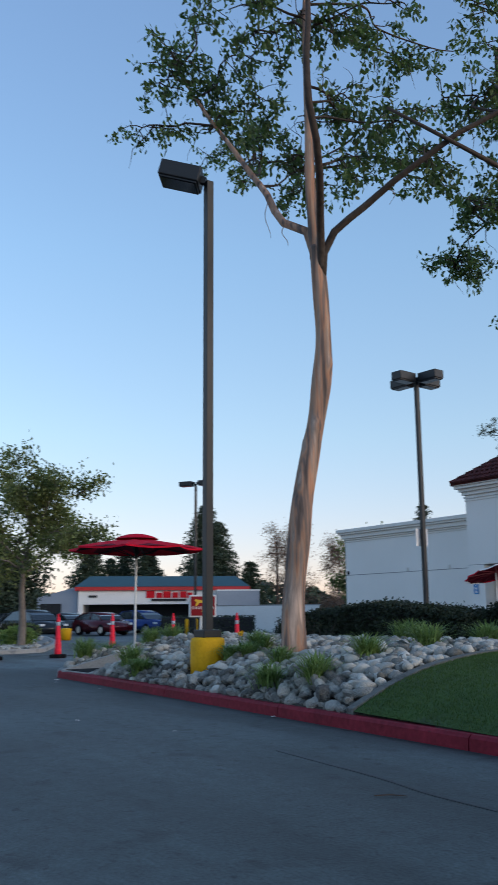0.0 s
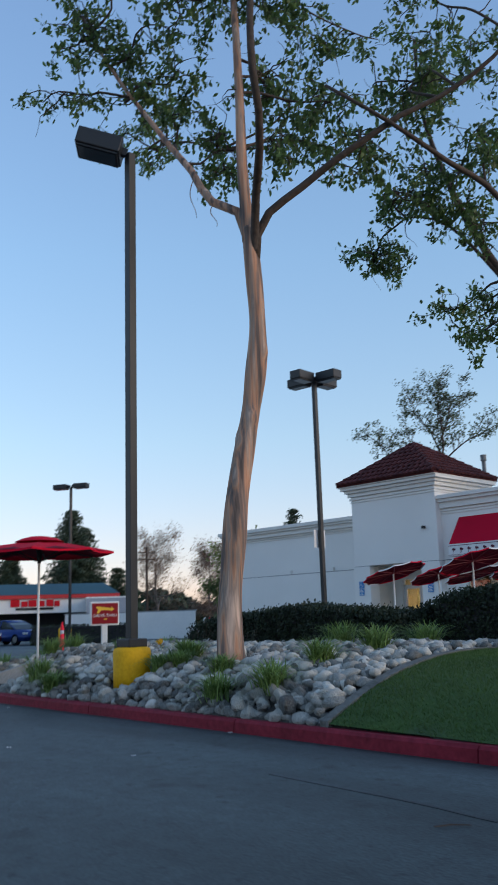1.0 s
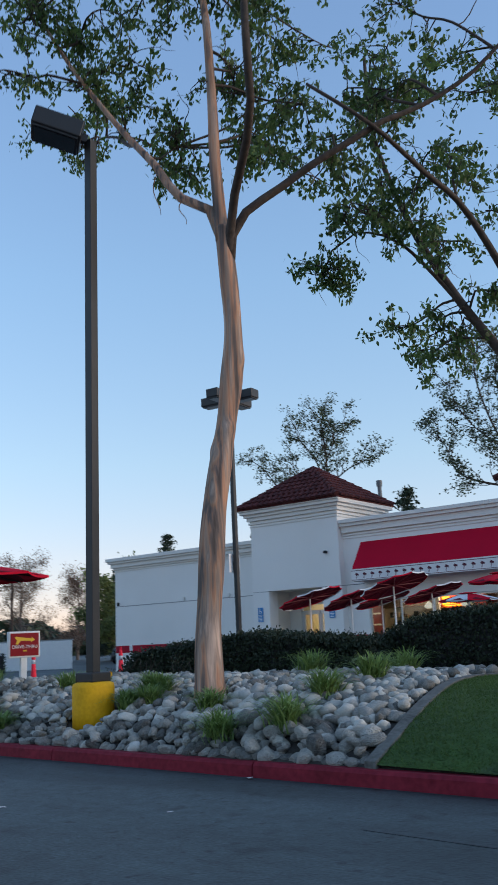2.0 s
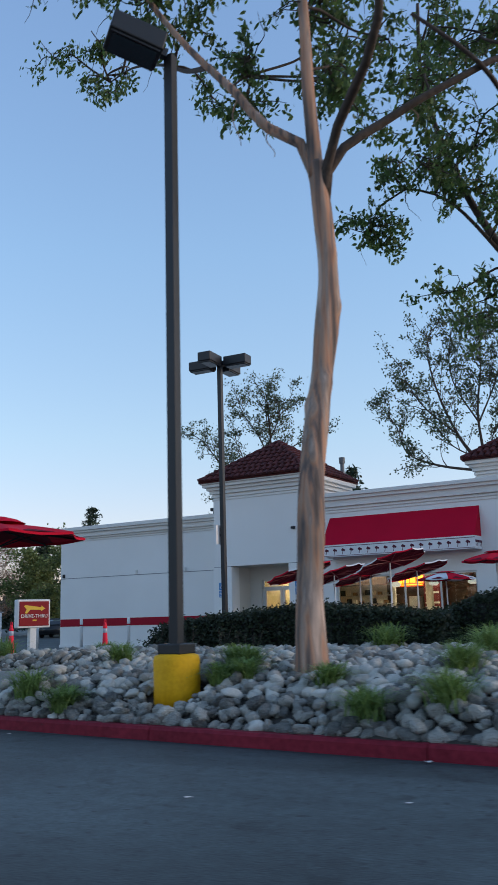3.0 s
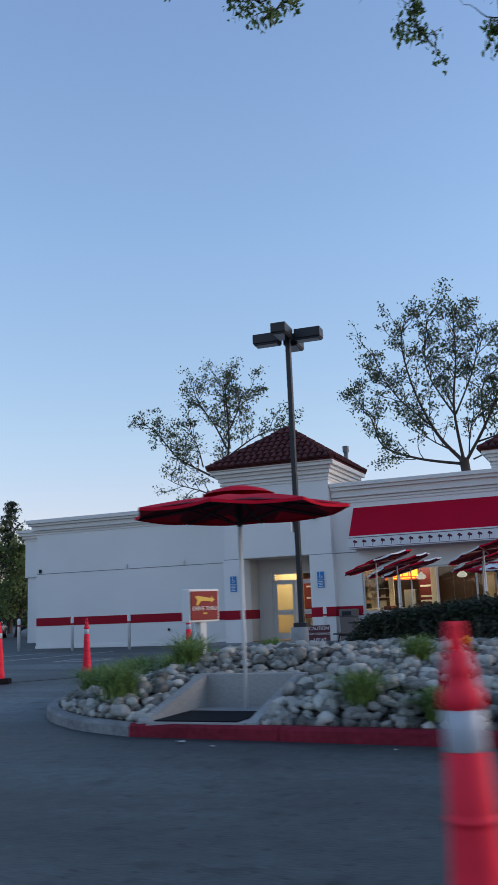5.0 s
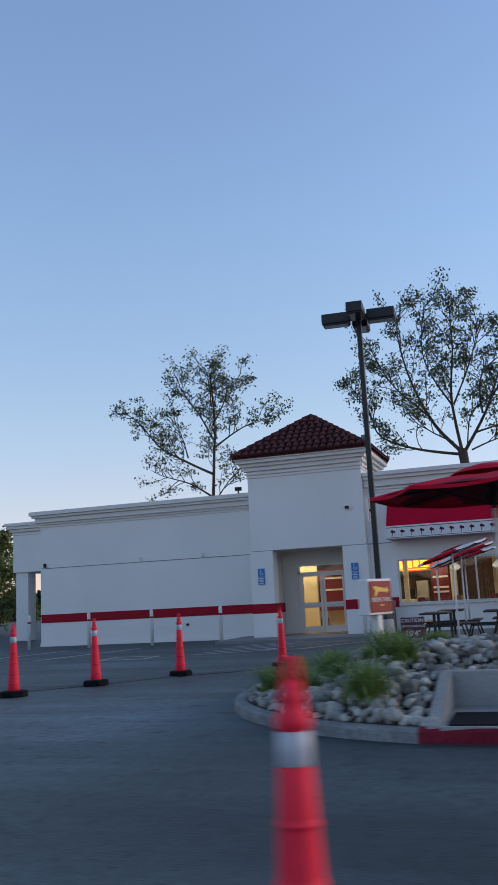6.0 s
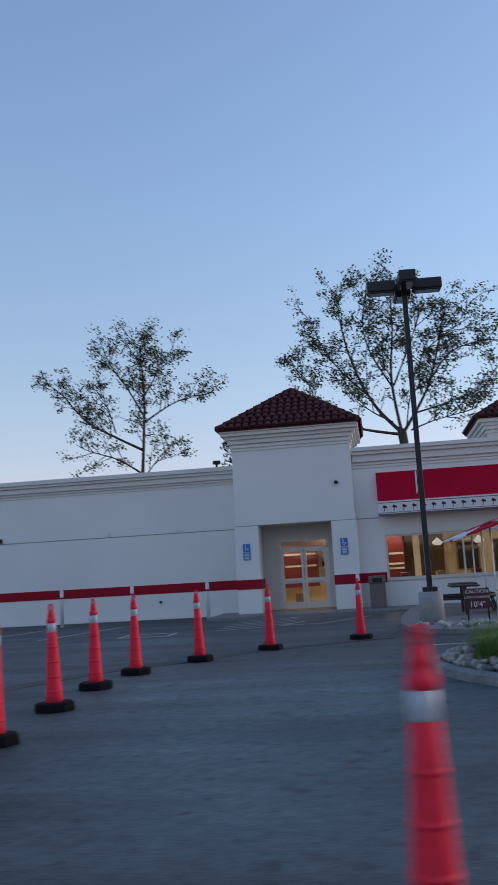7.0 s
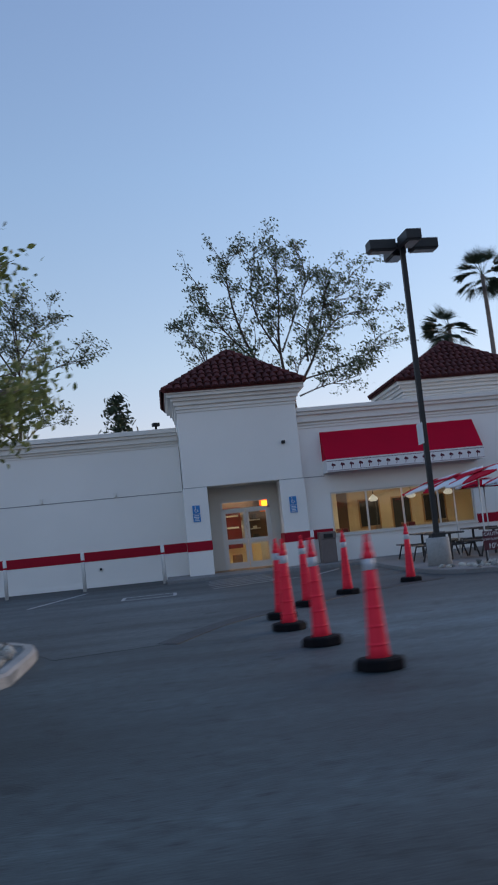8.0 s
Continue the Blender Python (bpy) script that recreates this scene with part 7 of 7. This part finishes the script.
for z in (8.3, 7.6):
    boxpart("crossarm", (-0.08, -1.1, z, 0.08, 1.1, z + 0.14), DARK_BARK, pole)

# ---- stones of the bed ----
rng = random.Random(404)


def stone_mesh(k, cuts_in):
    """Rounded but chipped stone of about one metre radius."""
    bm = bmesh.new()
    bmesh.ops.create_icosphere(bm, subdivisions=cuts_in, radius=1.0)
    r = random.Random(900 + k)
    o = Vector((k * 3.1, k * 1.7, 0))
    fx, fz = r.uniform(0.85, 1.4), r.uniform(0.62, 0.9)
    cuts = [(Vector((r.gauss(0, 1), r.gauss(0, 1), r.gauss(0, 1))).normalized(), r.uniform(0.55, 0.85)) for _ in range(9)]
    for v in bm.verts:
        for c, lim in cuts:
            over = v.co.dot(c) - lim
            if over > 0:
                v.co -= c * over
        d = 1.15 + 0.3 * noise.noise(v.co * 0.9 + o) + 0.22 * noise.noise(v.co * 2.6 + o)
        v.co = Vector((v.co.x * fx, v.co.y, v.co.z * fz)) * d
    return finish(bm, "stone", STONE, smooth=True)


STONES = [stone_mesh(k, 2) for k in range(12)]
PLAIN_STONES = [stone_mesh(k, 1) for k in range(12)]


def stone_ok(x, y):
    if not inside(x, y, EDGE) or edge_distance(x, y, EDGE) < 0.22 or in_alcove(x, y, 0.16) or inside(x + 0.2, y, LAWN_EDGE) or (x > -13.9 and y > 11.2):
        return False
    if math.hypot(x + 9.28, y - 7.9) < 0.3 or math.hypot(x + 10.66, y - 7.22) < 0.34 or math.hypot(x + 17.52, y - 18.95) < 0.4:
        return False
    return x < -5.5 and (y < 13.2 or x < -15.8)


near_stones, far_stones = [], []
y = 6.0
row = 0
while y < 19.6:
    x = -18.2 + (row % 2) * 0.1
    while x < -5.5:
        px, py = x + rng.uniform(-0.07, 0.07), y + rng.uniform(-0.06, 0.06)
        if stone_ok(px, py):
            s = rng.choice((0.038, 0.045, 0.052, 0.06, 0.08)) * rng.uniform(0.9, 1.15) * (1.12 if px > -8.6 else 1.0)
            m = Matrix.Translation((px, py, bed_z(px, py) + s * 0.5 + rng.uniform(-0.02, 0.06))) @ Euler((rng.uniform(-0.5, 0.5), rng.uniform(-0.5, 0.5), rng.uniform(0, 6.28))).to_matrix().to_4x4() @ Matrix.Scale(s, 4)
            (near_stones if -13.0 < px < -6.0 and py < kerb_y(px) + 0.6 else far_stones).append((rng.randrange(12), m))
        x += 0.107
    y += 0.09
    row += 1
for (ax, ay), (bx, by) in zip(smooth_line(NOSE, 0.16), smooth_line(NOSE, 0.16)[1:]):
    n = math.dist((ax, ay), (bx, by))
    o = 0.25 + rng.uniform(-0.01, 0.04)
    px, py = ax + (by - ay) / n * o, ay - (bx - ax) / n * o
    if not inside(px, py, EDGE):
        px, py = ax - (by - ay) / n * o, ay + (bx - ax) / n * o
    s = rng.uniform(0.05, 0.085)
    far_stones.append((rng.randrange(12), Matrix.Translation((px, py, 0.12 + s * 0.5)) @ Euler((0, 0.2, rng.uniform(0, 6.28))).to_matrix().to_4x4() @ Matrix.Scale(s, 4)))
x = -6.2
while x > -15.2:
    px, py = x + rng.uniform(-0.02, 0.02), kerb_y(x) + 0.205 + rng.uniform(-0.015, 0.03)
    if not in_alcove(px, py, 0.1):
        s = rng.uniform(0.055, 0.09) * (1.15 if px > -8.6 else 1.0)
        m = Matrix.Translation((px, py, 0.12 + s * 0.5)) @ Euler((rng.uniform(-0.3, 0.3), rng.uniform(-0.3, 0.3), rng.uniform(0, 6.28))).to_matrix().to_4x4() @ Matrix.Scale(s, 4)
        (near_stones if -13.0 < px < -6.0 else far_stones).append((rng.randrange(12), m))
    x -= rng.uniform(0.1, 0.15)
rng.shuffle(near_stones)
for k, m in near_stones[:300]:
    ob = new("stone", STONES[k])
    ob.parent = BED
    ob.matrix_basis = m


def joined(name, jobs, meshes, mat):
    vs, fs = [], []
    data = [(np.array([tuple(v.co) for v in me.vertices]), np.array([tuple(p.vertices) for p in me.polygons])) for me in meshes]
    n = 0
    for k, m in jobs:
        v, f = data[k]
        mm = np.array(m)
        vs.append(v @ mm[:3, :3].T + mm[:3, 3])
        fs.append(f + n)
        n += len(v)
    me = scatter_mesh(name, np.concatenate(vs), np.concatenate(fs).tolist(), mat)
    for p in me.polygons:
        p.use_smooth = True
    return me


isle_stones = []
for k in range(1100):
    px, py = (rng.uniform(-46, -26), rng.uniform(6.5, 17)) if k < 400 else (rng.uniform(-29, -26), rng.uniform(6.4, 11))
    if inside(px, py, ISLE) and edge_distance(px, py, ISLE) > 0.26:
        s = rng.uniform(0.05, 0.1)
        isle_stones.append((rng.randrange(12), Matrix.Translation((px, py, 0.11 + s * 0.4)) @ Euler((0.2, 0.1, rng.uniform(0, 6.28))).to_matrix().to_4x4() @ Matrix.Scale(s, 4)))
for _ in range(70):
    px, py, s = rng.gauss(-16.5, 0.55), rng.gauss(17.6, 0.4), rng.uniform(0.05, 0.1)
    if math.hypot(px + 17.6, py - 19.1) > 0.5:
        isle_stones.append((rng.randrange(12), Matrix.Translation((px, py, 0.1 + s * 0.3)) @ Euler((0.2, 0.1, rng.uniform(0, 6.28))).to_matrix().to_4x4() @ Matrix.Scale(s, 4)))
rest_stones = new("stones", joined("stones", near_stones[300:] + [j for j in far_stones if j[1].translation.y < kerb_y(j[1].translation.x) + 1.5], STONES, STONE_FAR))
tagged(rest_stones, "rounded grey river stones heaped over the bed", "stones", kind="stuff")
back_stones = new("stones", joined("stones", [j for j in far_stones if j[1].translation.y >= kerb_y(j[1].translation.x) + 1.5] + isle_stones, PLAIN_STONES, STONE_FAR))
tagged(back_stones, "grey river stones over the back of the bed", "stones", kind="stuff")

# ---- tiles of the roofs ----
for roof, m in tile_jobs:
    ob = new("tile", TILE_ME)
    ob.parent = roof
    ob.matrix_basis = m
